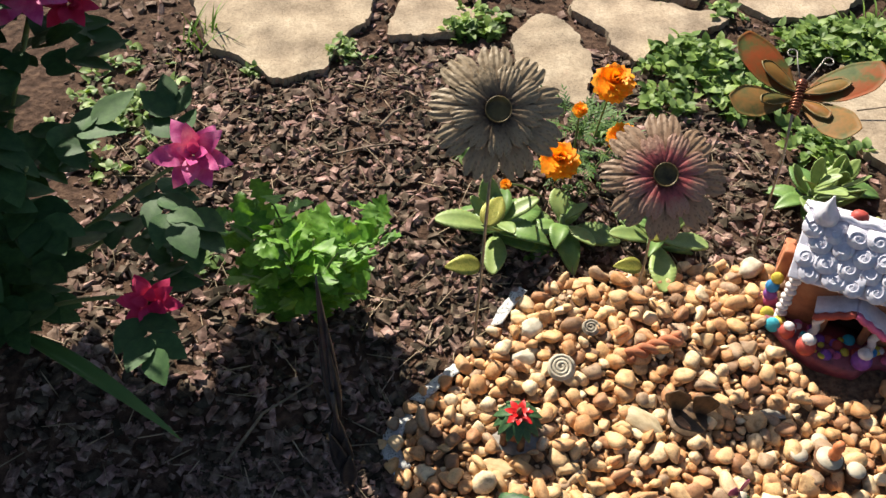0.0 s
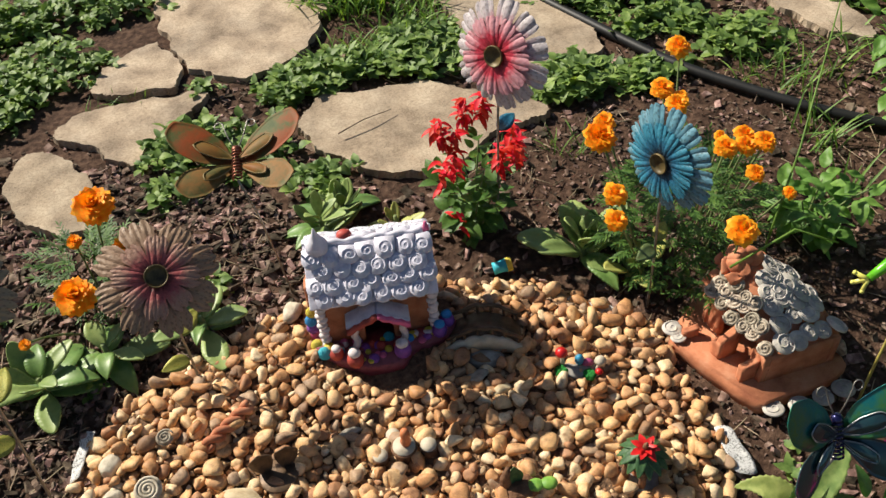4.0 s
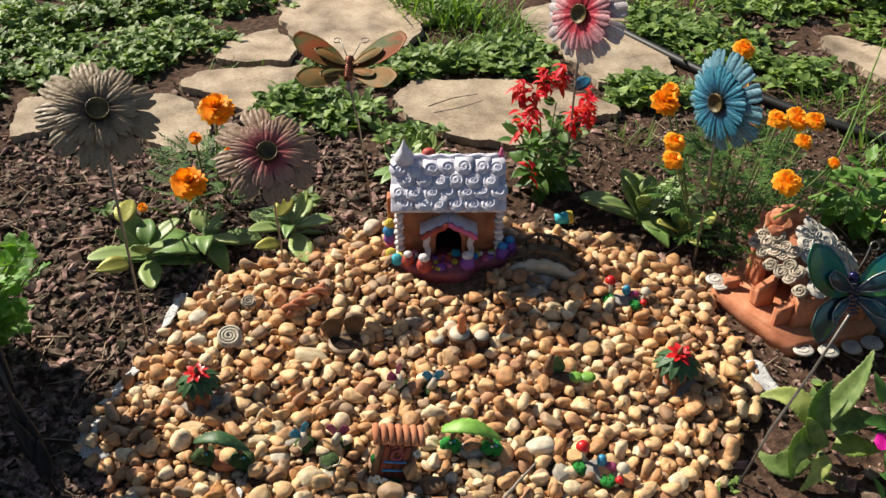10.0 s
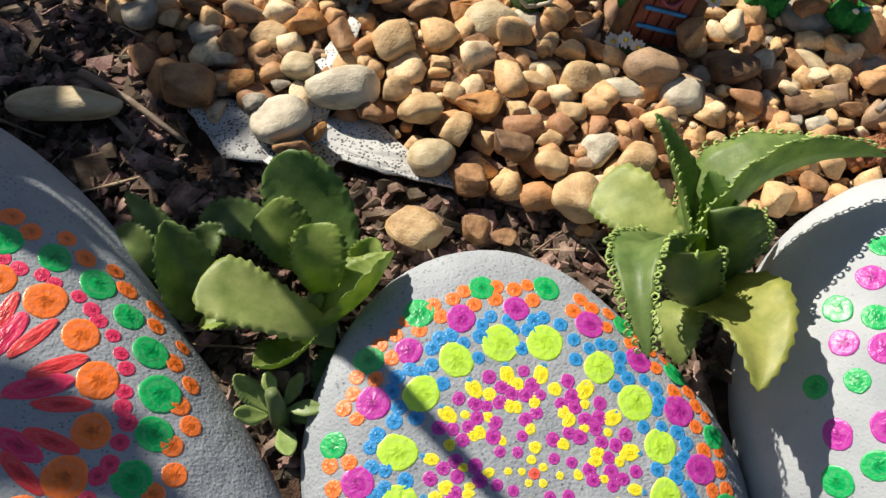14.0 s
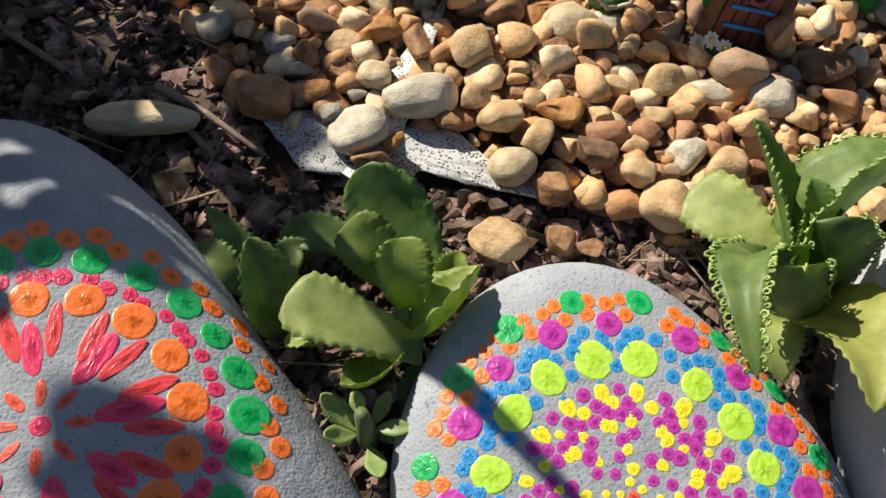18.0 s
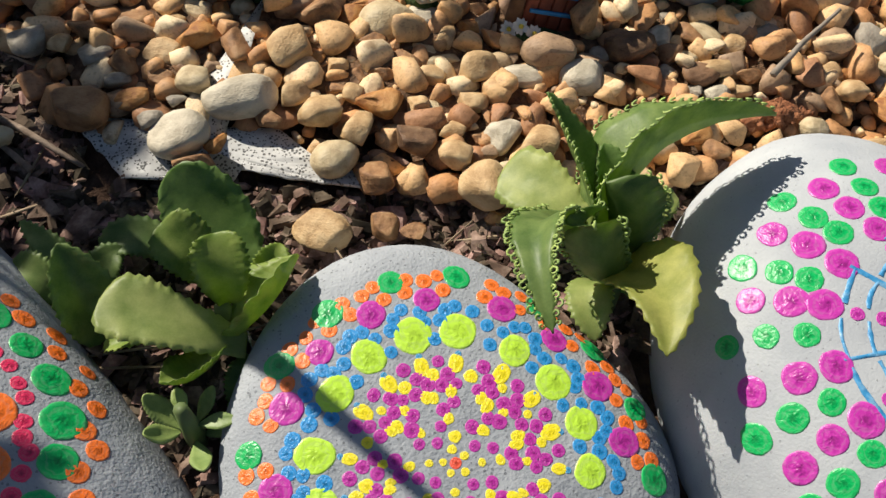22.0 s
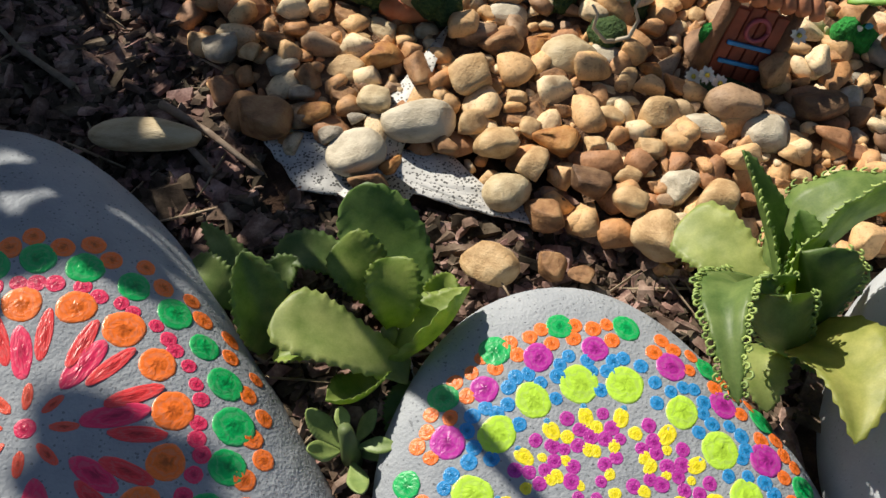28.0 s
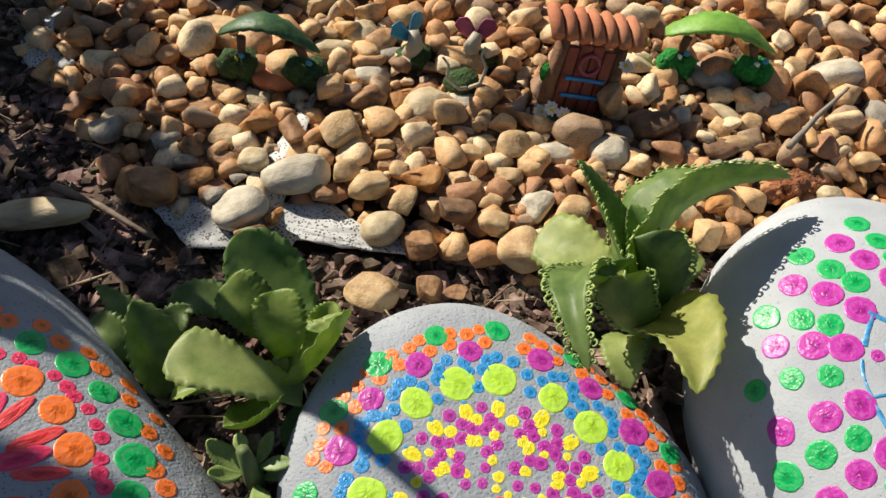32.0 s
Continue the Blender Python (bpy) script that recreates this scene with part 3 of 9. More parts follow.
def scatter(rng, n, rmin, rmax, pack, y0, y1, lift, used, cell=0.05):
    out, grid_ = [], {}
    for q in used:
        grid_.setdefault((int(q[0] // cell), int(q[1] // cell)), []).append(q)
    for i in range(n):
        r = rmax - (rmax - rmin) * (i / n) ** 0.6
        r *= rng.uniform(0.9, 1.1)
        x, y = rng.uniform(-0.11, 1.06), rng.uniform(y0, y1)
        r *= 1 + 0.02 * max(0, min(1, (y - 0.34) / 0.3))
        if not inside(BED, x, y) or not free(x, y, r) or not beside_loose(x, y, r, 0.8 if lift > 0.5 else 0.45):
            continue
        cx, cy = int(x // cell), int(y // cell)
        if any(math.hypot(x - q[0], y - q[1]) < (r + q[2]) * pack for a in (-1, 0, 1) for b in (-1, 0, 1) for q in grid_.get((cx + a, cy + b), ())):
            continue
        p = (x, y, r, lift)
        grid_.setdefault((cx, cy), []).append(p)
        out.append(p)
    return out


low = scatter(random.Random(3), 42000, 0.0055, 0.0165, 0.74, 0.1, 0.98, 0.2, [])
top = scatter(random.Random(5), 22000, 0.0055, 0.0165, 1.0, 0.1, 0.98, 0.8, [])
fill = scatter(random.Random(8), 24000, 0.0038, 0.0075, 0.8, 0.12, 0.97, 0.8, top)
PEBS = low + top + fill
near, rest = [], []
for p in PEBS:
    (near if p[1] < 0.46 and p[0] < 0.62 and p[2] > 0.0062 and p[3] > 0.5 else rest).append(p)
near.sort(key=lambda p: p[1] + 0.3 * abs(p[0] - 0.25))
rest += near[180:]
near = near[:180]


def pebble_m(p, rng):
    x, y, r, lift = p
    sx, sy, sz = r * rng.uniform(0.95, 1.4), r * rng.uniform(0.8, 1.05), r * rng.uniform(0.6, 0.9)
    z = bed_top(x, y) + sz * (0.55 + lift)
    return Matrix.Translation((x, y, z)) @ Euler((rng.gauss(0, 0.35), rng.gauss(0, 0.35), rng.uniform(0, 6.28))).to_matrix().to_4x4() @ Matrix.Diagonal((sx, sy, sz, 1))


def joined(name, items, shapes, material, parent, label=""):
    """One mesh of many placed copies of a few shapes (vertices, faces)."""
    vs, fs, o = [], [], 0
    for m, k in items:
        v, f = shapes[k]
        vs.append(v @ np.array(m.to_3x3()).T + np.array(m.translation))
        fs.append(f + o)
        o += len(v)
    me = bpy.data.meshes.new(name)
    me.from_pydata(np.concatenate(vs).tolist(), [], np.concatenate(fs).tolist())
    me.shade_smooth()
    me.materials.append(material)
    ob = new(name, me)
    ob.parent = parent
    ob["kind"] = "stuff"
    if label:
        ob["label"] = label
    return ob


def shape_of(b):
    b.verts.index_update()
    s = (np.array([v.co[:] for v in b.verts]), np.array([[v.index for v in f.verts] for f in b.faces]))
    b.free()
    return s


rp_ = random.Random(11)
rest_shapes = [shape_of(pebble_bm(rp_, 2, (6, 11, 17)[k % 3])) for k in range(12)]
joined("pebbles", [(pebble_m(p, rp_), rp_.randrange(12)) for p in rest], rest_shapes, M_PEBS, bed)
NEAR_PEBBLES = [(rp_.choice(PEBBLE_MESHES), pebble_m(p, rp_)) for p in near]


# ---- painted stones ----
class Stone:
    def __init__(s, x, y, a, b, rz, base, height, egg, seed, lean=(0, 0), lobes=(0, 0, 0, 0), edge=(3.2, 0.62)):
        s.x, s.y, s.a, s.b, s.rz, s.base, s.h, s.egg, s.seed, s.lean, s.lobes, s.edge = x, y, a, b, radians(rz), base, height, egg, seed, lean, lobes, edge

    def rim(s, th):
        n = 2.35
        c, q = math.cos(th), math.sin(th)
        r = (abs(c / s.a) ** n + abs(q / s.b) ** n) ** (-1 / n)
        l3, m3, l4, m4 = s.lobes
        r *= 1 + l3 * math.cos(3 * th) + m3 * math.sin(3 * th) + l4 * math.cos(4 * th) + m4 * math.sin(4 * th) + 0.008 * noise.noise((c * 2.3 + s.seed, q * 2.3, 0))
        x, y = r * c, r * q
        return x * (1 - s.egg * y / s.b), y

    def world(s, u, v):
        c, q = math.cos(s.rz), math.sin(s.rz)
        return s.x + u * c - v * q, s.y + u * q + v * c

    def height(s, u, v):
        th = math.atan2(v, u / (1 - s.egg * max(-1, min(1, v / s.b))))
        ru, rv = s.rim(th)
        rho = min(1.0, math.hypot(u, v) / max(1e-6, math.hypot(ru, rv)))
        dome = s.h * (1 - rho ** s.edge[0]) ** s.edge[1]
        x, y = s.world(u, v)
        return s.base + dome + s.lean[0] * u + s.lean[1] * v + 0.0012 * noise.noise((x * 14, y * 14, s.seed))

    def mesh(s):
        b = bmesh.new()
        rings = []
        rho = [0.0, 0.12, 0.24, 0.36, 0.48, 0.58, 0.67, 0.75, 0.82, 0.88, 0.92, 0.955, 0.975, 0.988, 0.995, 0.999, 1.0]
        for r in rho[1:]:
            ring = []
            for k in range(72):
                ru, rv = s.rim(2 * math.pi * k / 72)
                x, y = s.world(ru * r, rv * r)
                ring.append(b.verts.new((x, y, s.height(ru * r, rv * r))))
            rings.append(ring)
        x, y = s.world(0, 0)
        c = b.verts.new((x, y, s.height(0, 0)))
        skirt = [b.verts.new((v.co.x, v.co.y, s.base - 0.04)) for v in rings[-1]]
        rings.append(skirt)
        for k in range(72):
            b.faces.new((c, rings[0][k], rings[0][(k + 1) % 72]))
        for r0, r1 in zip(rings, rings[1:]):
            for k in range(72):
                b.faces.new((r0[k], r1[k], r1[(k + 1) % 72], r0[(k + 1) % 72]))
        bmesh.ops.recalc_face_normals(b, faces=b.faces)
        return b

    def on(s, u, v, size, stretch=1.0, turn=0.0, lift=0.00020):
        """Pose of a paint mark at the stone's own (u, v)."""
        e = 0.003
        x, y = s.world(u, v)
        z = s.height(u, v)
        c, q = math.cos(s.rz), math.sin(s.rz)
        du, dv = (s.height(u + e, v) - s.height(u - e, v)) / (2 * e), (s.height(u, v + e) - s.height(u, v - e)) / (2 * e)
        n = Vector((-(du * c - dv * q), -(du * q + dv * c), 1)).normalized()
        d = Vector((math.cos(turn + s.rz), math.sin(turn + s.rz), 0))
        d = (d - n * d.dot(n)).normalized()
        m = Matrix((d, n.cross(d), n)).transposed().to_4x4()
        return Matrix.Translation(Vector((x, y, z)) + n * lift) @ m @ Matrix.Diagonal((size * stretch, size, size, 1))


STONES = [
    Stone(-0.41, 0.235, 0.128, 0.2, 4, -0.085, 0.05, 0.12, 1.0),
    Stone(-0.1471, 0.2181, 0.1190, 0.2263, 18.42, -0.080, 0.0843, 0.2373, 2.0, (-0.0976, 0.1866), (-0.0531, 0.0804, 0.0150, -0.0465), (2.34, 0.382)),
    Stone(0.1255, 0.1105, 0.1216, 0.1420, -7.62, -0.090, 0.0396, 0.0788, 3.0, (-0.0464, 0.1584), (0.0544, 0.0122, 0.0458, -0.0288), (3.68, 0.292)),
    Stone(0.3993, 0.0518, 0.1432, 0.1803, 5.99, -0.085, 0.0884, 0.1952, 4.0, (0.0481, 0.1251), (-0.0084, -0.0001, 0.0004, -0.0190), (3.23, 0.528)),
    Stone(0.69, -0.01, 0.150, 0.170, -4, -0.085, 0.078, 0.12, 5.0),
    Stone(0.945, -0.105, 0.1, 0.125, 0, -0.085, 0.055, 0.1, 6.0),
]
STONE_LABELS = ["grey cast stone painted with orange and green dots in shade", "grey cast stone painted with a red and orange dot mandala", "pale grey cast stone painted with a lime and purple dot mandala",
                "pale cast stone painted with a blue web and purple dots", "pale cast stone painted with red and blue dots", "plain pale grey cast edging stone"]
stone_obs = []
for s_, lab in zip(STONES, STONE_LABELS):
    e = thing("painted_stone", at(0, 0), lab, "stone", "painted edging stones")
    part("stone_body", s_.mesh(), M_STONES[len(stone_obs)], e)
    stone_obs.append(e)


# ---- paint on the stones ----
def paint_mat(name, c):
    """Thick glossy craft paint: brushed swirls, thin at the rim, heavier pigment in the middle."""
    m, n, l, b = nodes_of(name)
    tc = n.new("ShaderNodeTexCoord")
    off = n.new("ShaderNodeVectorMath")
    off.operation = "MULTIPLY_ADD"
    off.inputs[1].default_value = (1, 1, 1)
    l.new(tc.outputs["Object"], off.inputs[0])
    l.new(n.new("ShaderNodeObjectInfo").outputs["Random"], off.inputs[2])
    swirl = n.new("ShaderNodeTexNoise")
    swirl.inputs["Scale"].default_value, swirl.inputs["Detail"].default_value, swirl.inputs["Distortion"].default_value = 1.6, 3, 1.6
    l.new(off.outputs[0], swirl.inputs["Vector"])
    fine = n.new("ShaderNodeTexNoise")
    fine.inputs["Scale"].default_value, fine.inputs["Detail"].default_value = 9, 3
    l.new(off.outputs[0], fine.inputs["Vector"])
    far = n.new("ShaderNodeVectorMath")
    far.operation = "LENGTH"
    l.new(tc.outputs["Object"], far.inputs[0])
    mix = n.new("ShaderNodeMath")
    mix.operation = "MULTIPLY_ADD"
    l.new(swirl.outputs[0], mix.inputs[0])
    mix.inputs[1].default_value = 1.0
    l.new(far.outputs["Value"], mix.inputs[2])
    bright = max(c[:2]) > 0.7 and min(c[:2]) > 0.4
    dk = 0.72 if bright else 0.5
    deep, pale = tuple(v * dk for v in c), tuple(0.80 * v + 0.07 for v in c)
    rp = ramp(n, [(0.30, deep), (0.42, tuple(v * (0.9 if bright else 0.8) for v in c)), (0.52, c), (0.60, pale), (0.66, c), (0.78, tuple(min(1, v * 1.05 + 0.03) for v in c)), (0.84, pale)])
    sc = n.new("ShaderNodeMath")
    sc.operation = "MULTIPLY"
    l.new(mix.outputs[0], sc.inputs[0])
    sc.inputs[1].default_value = 0.55
    l.new(sc.outputs[0], rp.inputs[0])
    l.new(rp.outputs[0], b.inputs["Base Color"])
    b.inputs["Roughness"].default_value, b.inputs["Specular IOR Level"].default_value = 0.33, 0.5
    ht = n.new("ShaderNodeMath")
    ht.operation = "MULTIPLY_ADD"
    l.new(fine.outputs[0], ht.inputs[0])
    ht.inputs[1].default_value = 0.18
    l.new(swirl.outputs[0], ht.inputs[2])
    bp = n.new("ShaderNodeBump")
    bp.inputs["Strength"].default_value, bp.inputs["Distance"].default_value = 0.55, 0.0011
    l.new(ht.outputs[0], bp.inputs["Height"])
    l.new(bp.outputs[0], b.inputs["Normal"])
    return m


PAINT = {"green": (0.0, 0.42, 0.10), "dkgreen": (0.0, 0.22, 0.075), "orange": (0.95, 0.19, 0.02), "dkorange": (0.72, 0.10, 0.01), "magenta": (0.50, 0.03, 0.36), "blue": (0.02, 0.28, 0.66), "lime": (0.50, 0.80, 0.06),
         "yellow": (0.95, 0.80, 0.02), "red": (0.80, 0.045, 0.05), "pink": (0.80, 0.03, 0.12), "coral": (0.88, 0.10, 0.05), "cyan": (0.06, 0.33, 0.62)}
DOT = {}
M_LINE = surface("blue line paint", [(0.03, 0.20, 0.44), (0.05, 0.28, 0.55), (0.22, 0.42, 0.62)], 160, 0.4, 0.4, 500, spec=0.5)
for k_, c_ in PAINT.items():
    m_ = paint_mat(k_ + " paint", c_)
    DOT[k_] = []
    for form in range(5):
        bm = bmesh.new()
        lathe(bm, [(1.0, -0.055), (0.96, -0.012), (0.88, 0.004), (0.74, 0.002), (0.58, 0.012), (0.42, 0.008), (0.28, 0.030), (0.14, 0.046), (0.0, 0.008)], 32)
        o_ = Vector((len(k_) + 7.3 * form, 3 + form, 1))
        for v in bm.verts:
            r_ = math.hypot(v.co.x, v.co.y)
            d_ = Vector((v.co.x, v.co.y, 0)).normalized() if r_ > 0.01 else Vector((0, 0, 0))
            v.co.z += (0.030 * noise.noise(d_ * 2.6 + o_) + 0.016 * noise.noise(v.co * 4.1 + o_)) * (1 if r_ < 0.95 else 0)
            k = 1 + (0.16 if k_ == "yellow" else 0.075) * noise.noise(d_ * 1.1 + o_) + 0.045 * noise.noise(d_ * 3.4 + o_)
            v.co.x, v.co.y = v.co.x * k, v.co.y * k * (1 + 0.05 * math.sin(form * 2.1))
        bmesh.ops.recalc_face_normals(bm, faces=bm.faces)
        DOT[k_].append(mesh_of("paint_dot", bm, m_))
rd = random.Random(21)


def dot(i, u, v, size, color, stretch=1.0, turn=0.0):
    s = STONES[i]
    ru, rv = s.rim(math.atan2(v, u))
    if math.hypot(u, v) > 0.97 * math.hypot(ru, rv):
        return
    size *= 1.03 if i == 2 else 1.0
    put("paint_stroke" if stretch > 1.5 else "paint_dot", rd.choice(DOT[color]), stone_obs[i], s.on(u, v, size * (rd.uniform(0.62, 1.05) if color == "yellow" else rd.uniform(0.9, 1.1)), stretch * rd.uniform(0.94, 1.08), turn if stretch > 1.2 else rd.uniform(0, 6.28)))


def ring(i, c, r, n, size, color, phase=0.0, squash=1.0, stretch=1.0, jit=0.0012):
    for k in range(n):
        a = 2 * math.pi * (k + phase) / n
        dot(i, c[0] + r * math.cos(a) + rd.uniform(-jit, jit), c[1] + r * squash * math.sin(a) + rd.uniform(-jit, jit), size, color, stretch, math.atan2(squash * math.sin(a), math.cos(a)))


# red and orange mandala
c = (-0.003, -0.0095)
for k in range(50):
    a = radians(68 - 7.2 * k)
    r = 0.1095 if k % 2 == 0 else 0.1035
    dot(1, c[0] + r * math.cos(a) + rd.uniform(-0.001, 0.001), c[1] + r * math.sin(a) + rd.uniform(-0.001, 0.001), 0.0062, "orange")
ring(1, c, 0.094, 24, 0.0104, "green", 52 / 15)
ring(1, c, 0.0795, 50, 0.0046, "pink", 2.1, 1, 1, 0.0022)
ring(1, c, 0.067, 16, 0.0104, "orange", 5 / 22.5, 1, 1, 0.0014)
ring(1, c, 0.0505, 16, 0.0044, "red", -6 / 22.5, 1, 3.4, 0.0014)
ring(1, c, 0.0410, 8, 0.0060, "pink", -17 / 45, 1, 2.5, 0.0014)
ring(1, c, 0.0170, 8, 0.0026, "coral", 0.4, 1, 2.5)
dot(1, c[0], c[1], 0.0046, "pink")
# lime and purple mandala
c = (0.0055, 0.0005)
for k in range(16):
    a = radians(-19 + 22.5 * k + (3, 1, 0, -1)[k % 4])
    e_ = radians(11.25)

    def spot(turn, r, size, color, stretch=1.0):
        q = a + radians(turn)
        dot(2, c[0] + r * math.cos(q) + rd.uniform(-0.0008, 0.0008), c[1] + r * math.sin(q) + rd.uniform(-0.0008, 0.0008), size, color, stretch, q)

    spot(0, 0.0745, 0.0102, "lime")
    spot(11.25, 0.0955, 0.0086, "magenta")
    spot(0.5, 0.1105, 0.0084, "green")
    for turn, r in ((6.2, 0.1110), (11.3, 0.1085), (16.6, 0.1105), (5.0, 0.1010), (17.4, 0.1010)):
        spot(turn + rd.uniform(-0.6, 0.6), r, 0.0045, "orange")
    for turn, r in ((0.3, 0.0905), (-5.0, 0.0880), (5.2, 0.0880), (8.2, 0.0810), (14.6, 0.0815), (11.4, 0.0700)):
        spot(turn + rd.uniform(-0.8, 0.8), r, 0.0041, "blue")
    spot(0, 0.0612, 0.0018, "cyan")
    spot(0.5, 0.0560, 0.0044, "yellow", 1.35)
    spot(11.0, 0.0570, 0.0040, "magenta")
    spot(6.0, 0.0495, 0.0040, "magenta")
    spot(16.5, 0.0490, 0.0038, "yellow")
    spot(0.0, 0.0440, 0.0036, "magenta")
    spot(11.0, 0.0425, 0.0038, "magenta")
    spot(5.0, 0.0385, 0.0030, "yellow", 1.3)
    if k % 2 == 0:
        spot(3.0, 0.0330, 0.0039, "magenta")
        spot(14.0, 0.0300, 0.0040, "magenta")
        spot(20.0, 0.0360, 0.0034, "yellow", 1.3)
        spot(9.0, 0.0240, 0.0032, "yellow", 1.2)
        spot(24.0, 0.0215, 0.0036, "magenta")
        spot(2.0, 0.0145, 0.0032, "magenta" if k % 4 else "yellow")
ring(2, c, 0.0065, 5, 0.0030, "yellow", 0.2, 1, 1, 0.001)
dot(2, c[0], c[1], 0.0032, "coral")
# blue web
c = (0.0, 0.0015)


def ribbon(i, pts, w, color):
    s = STONES[i]
    b = bmesh.new()
    prev = None
    for k, (u, v) in enumerate(pts):
        q, p = pts[min(k + 1, len(pts) - 1)], pts[max(k - 1, 0)]
        d = Vector((q[0] - p[0], q[1] - p[1])).normalized()
        ww = w * (0.55 + 1.0 * rd.random())
        row = []
        for e, hgt in ((-1, -0.0003), (-0.5, 0.0002), (0.5, 0.0002), (1, -0.0003)):
            uu, vv = u - d.y * ww * e, v + d.x * ww * e
            x, y = s.world(uu, vv)
            row.append(b.verts.new((x, y, s.height(uu, vv) + hgt + 0.0003)))
        if prev:
            for a in range(3):
                b.faces.new((prev[a], prev[a + 1], row[a + 1], row[a]))
        prev = row
    bmesh.ops.recalc_face_normals(b, faces=b.faces)
    part("paint_line", b, M_LINE, stone_obs[i])


for r_ in (0.026, 0.0405, 0.0545, 0.068):
    for k in range(16):
        a0 = radians(25 + 22.5 * k)
        sag = rd.uniform(-0.0016, 0.0016)
        if rd.random() < 0.86:
            ribbon(3, [(c[0] + (r_ - sag * math.sin(math.pi * t / 6)) * math.cos(a0 + radians(22.5) * t / 6), c[1] + (r_ - sag * math.sin(math.pi * t / 6)) * math.sin(a0 + radians(22.5) * t / 6)) for t in range(rd.randrange(2), 7 - rd.randrange(2))], 0.0012, "cyan")
for k in range(8):
    a = radians(25 + 45 * k)
    ribbon(3, [(c[0] + r * math.cos(a), c[1] + r * math.sin(a)) for r in (0.004, 0.015, 0.022, 0.03, 0.038, 0.045, 0.052, 0.06, 0.071)], 0.0013, "cyan")
    a = radians(3 + 45 * k)
    for r_ in (0.0195, 0.0335, 0.047, 0.0605):
        dot(3, c[0] + r_ * math.cos(a), c[1] + r_ * math.sin(a), 0.0042, "magenta")
    dot(3, c[0] + 0.0115 * math.cos(a + 0.4), c[1] + 0.0115 * math.sin(a + 0.4), 0.0038, "magenta")
ring(3, c, 0.0050, 3, 0.0026, "magenta")
for k in range(16):
    for turn, color, radii in ((160, "magenta", (0.0755, 0.0945, 0.1130)), (149, "green", (0.0855, 0.1030, 0.1205))):
        a = radians(turn + 22.5 * k + rd.uniform(-1.5, 1.5))
        for j, r_ in enumerate(radii):
            dot(3, c[0] + r_ * math.cos(a) + rd.uniform(-0.0015, 0.0015), c[1] + r_ * math.sin(a) + rd.uniform(-0.0015, 0.0015), 0.0084 if color == "magenta" else 0.0076, color)
# red, blue and green rings
c = (0.0, 0.0)
ring(4, c, 0.118, 22, 0.0085, "coral", 0.2, 1, 1, 0.004)
ring(4, c, 0.103, 34, 0.0045, "coral", 0.4)
ring(4, c, 0.089, 20, 0.0088, "blue", 0.1)
ring(4, c, 0.075, 24, 0.0040, "magenta", 0.4)
ring(4, c, 0.064, 14, 0.0078, "green", 0.3)
ring(4, c, 0.053, 18, 0.0036, "pink", 0.1)
ring(4, c, 0.042, 11, 0.0062, "yellow", 0.1)
ring(4, c, 0.028, 8, 0.0062, "green", 0.4)
ring(4, c, 0.014, 6, 0.0042, "magenta", 0.4)
# shaded stone with flower clusters
for k in range(9):
    a = 2 * math.pi * k / 9
    q = (0.066 * math.cos(a), 0.09 * math.sin(a) + 0.01)
    dot(0, q[0], q[1], 0.0085, "magenta")
    for j in range(6):
        dot(0, q[0] + 0.0155 * math.cos(j * 1.05 + a), q[1] + 0.0155 * math.sin(j * 1.05 + a), 0.0055, "orange")
ring(0, (0, 0.01), 0.034, 10, 0.008, "lime", 0, 1.3)
ring(0, (0, 0.01), 0.098, 24, 0.005, "orange", 0, 1.35)


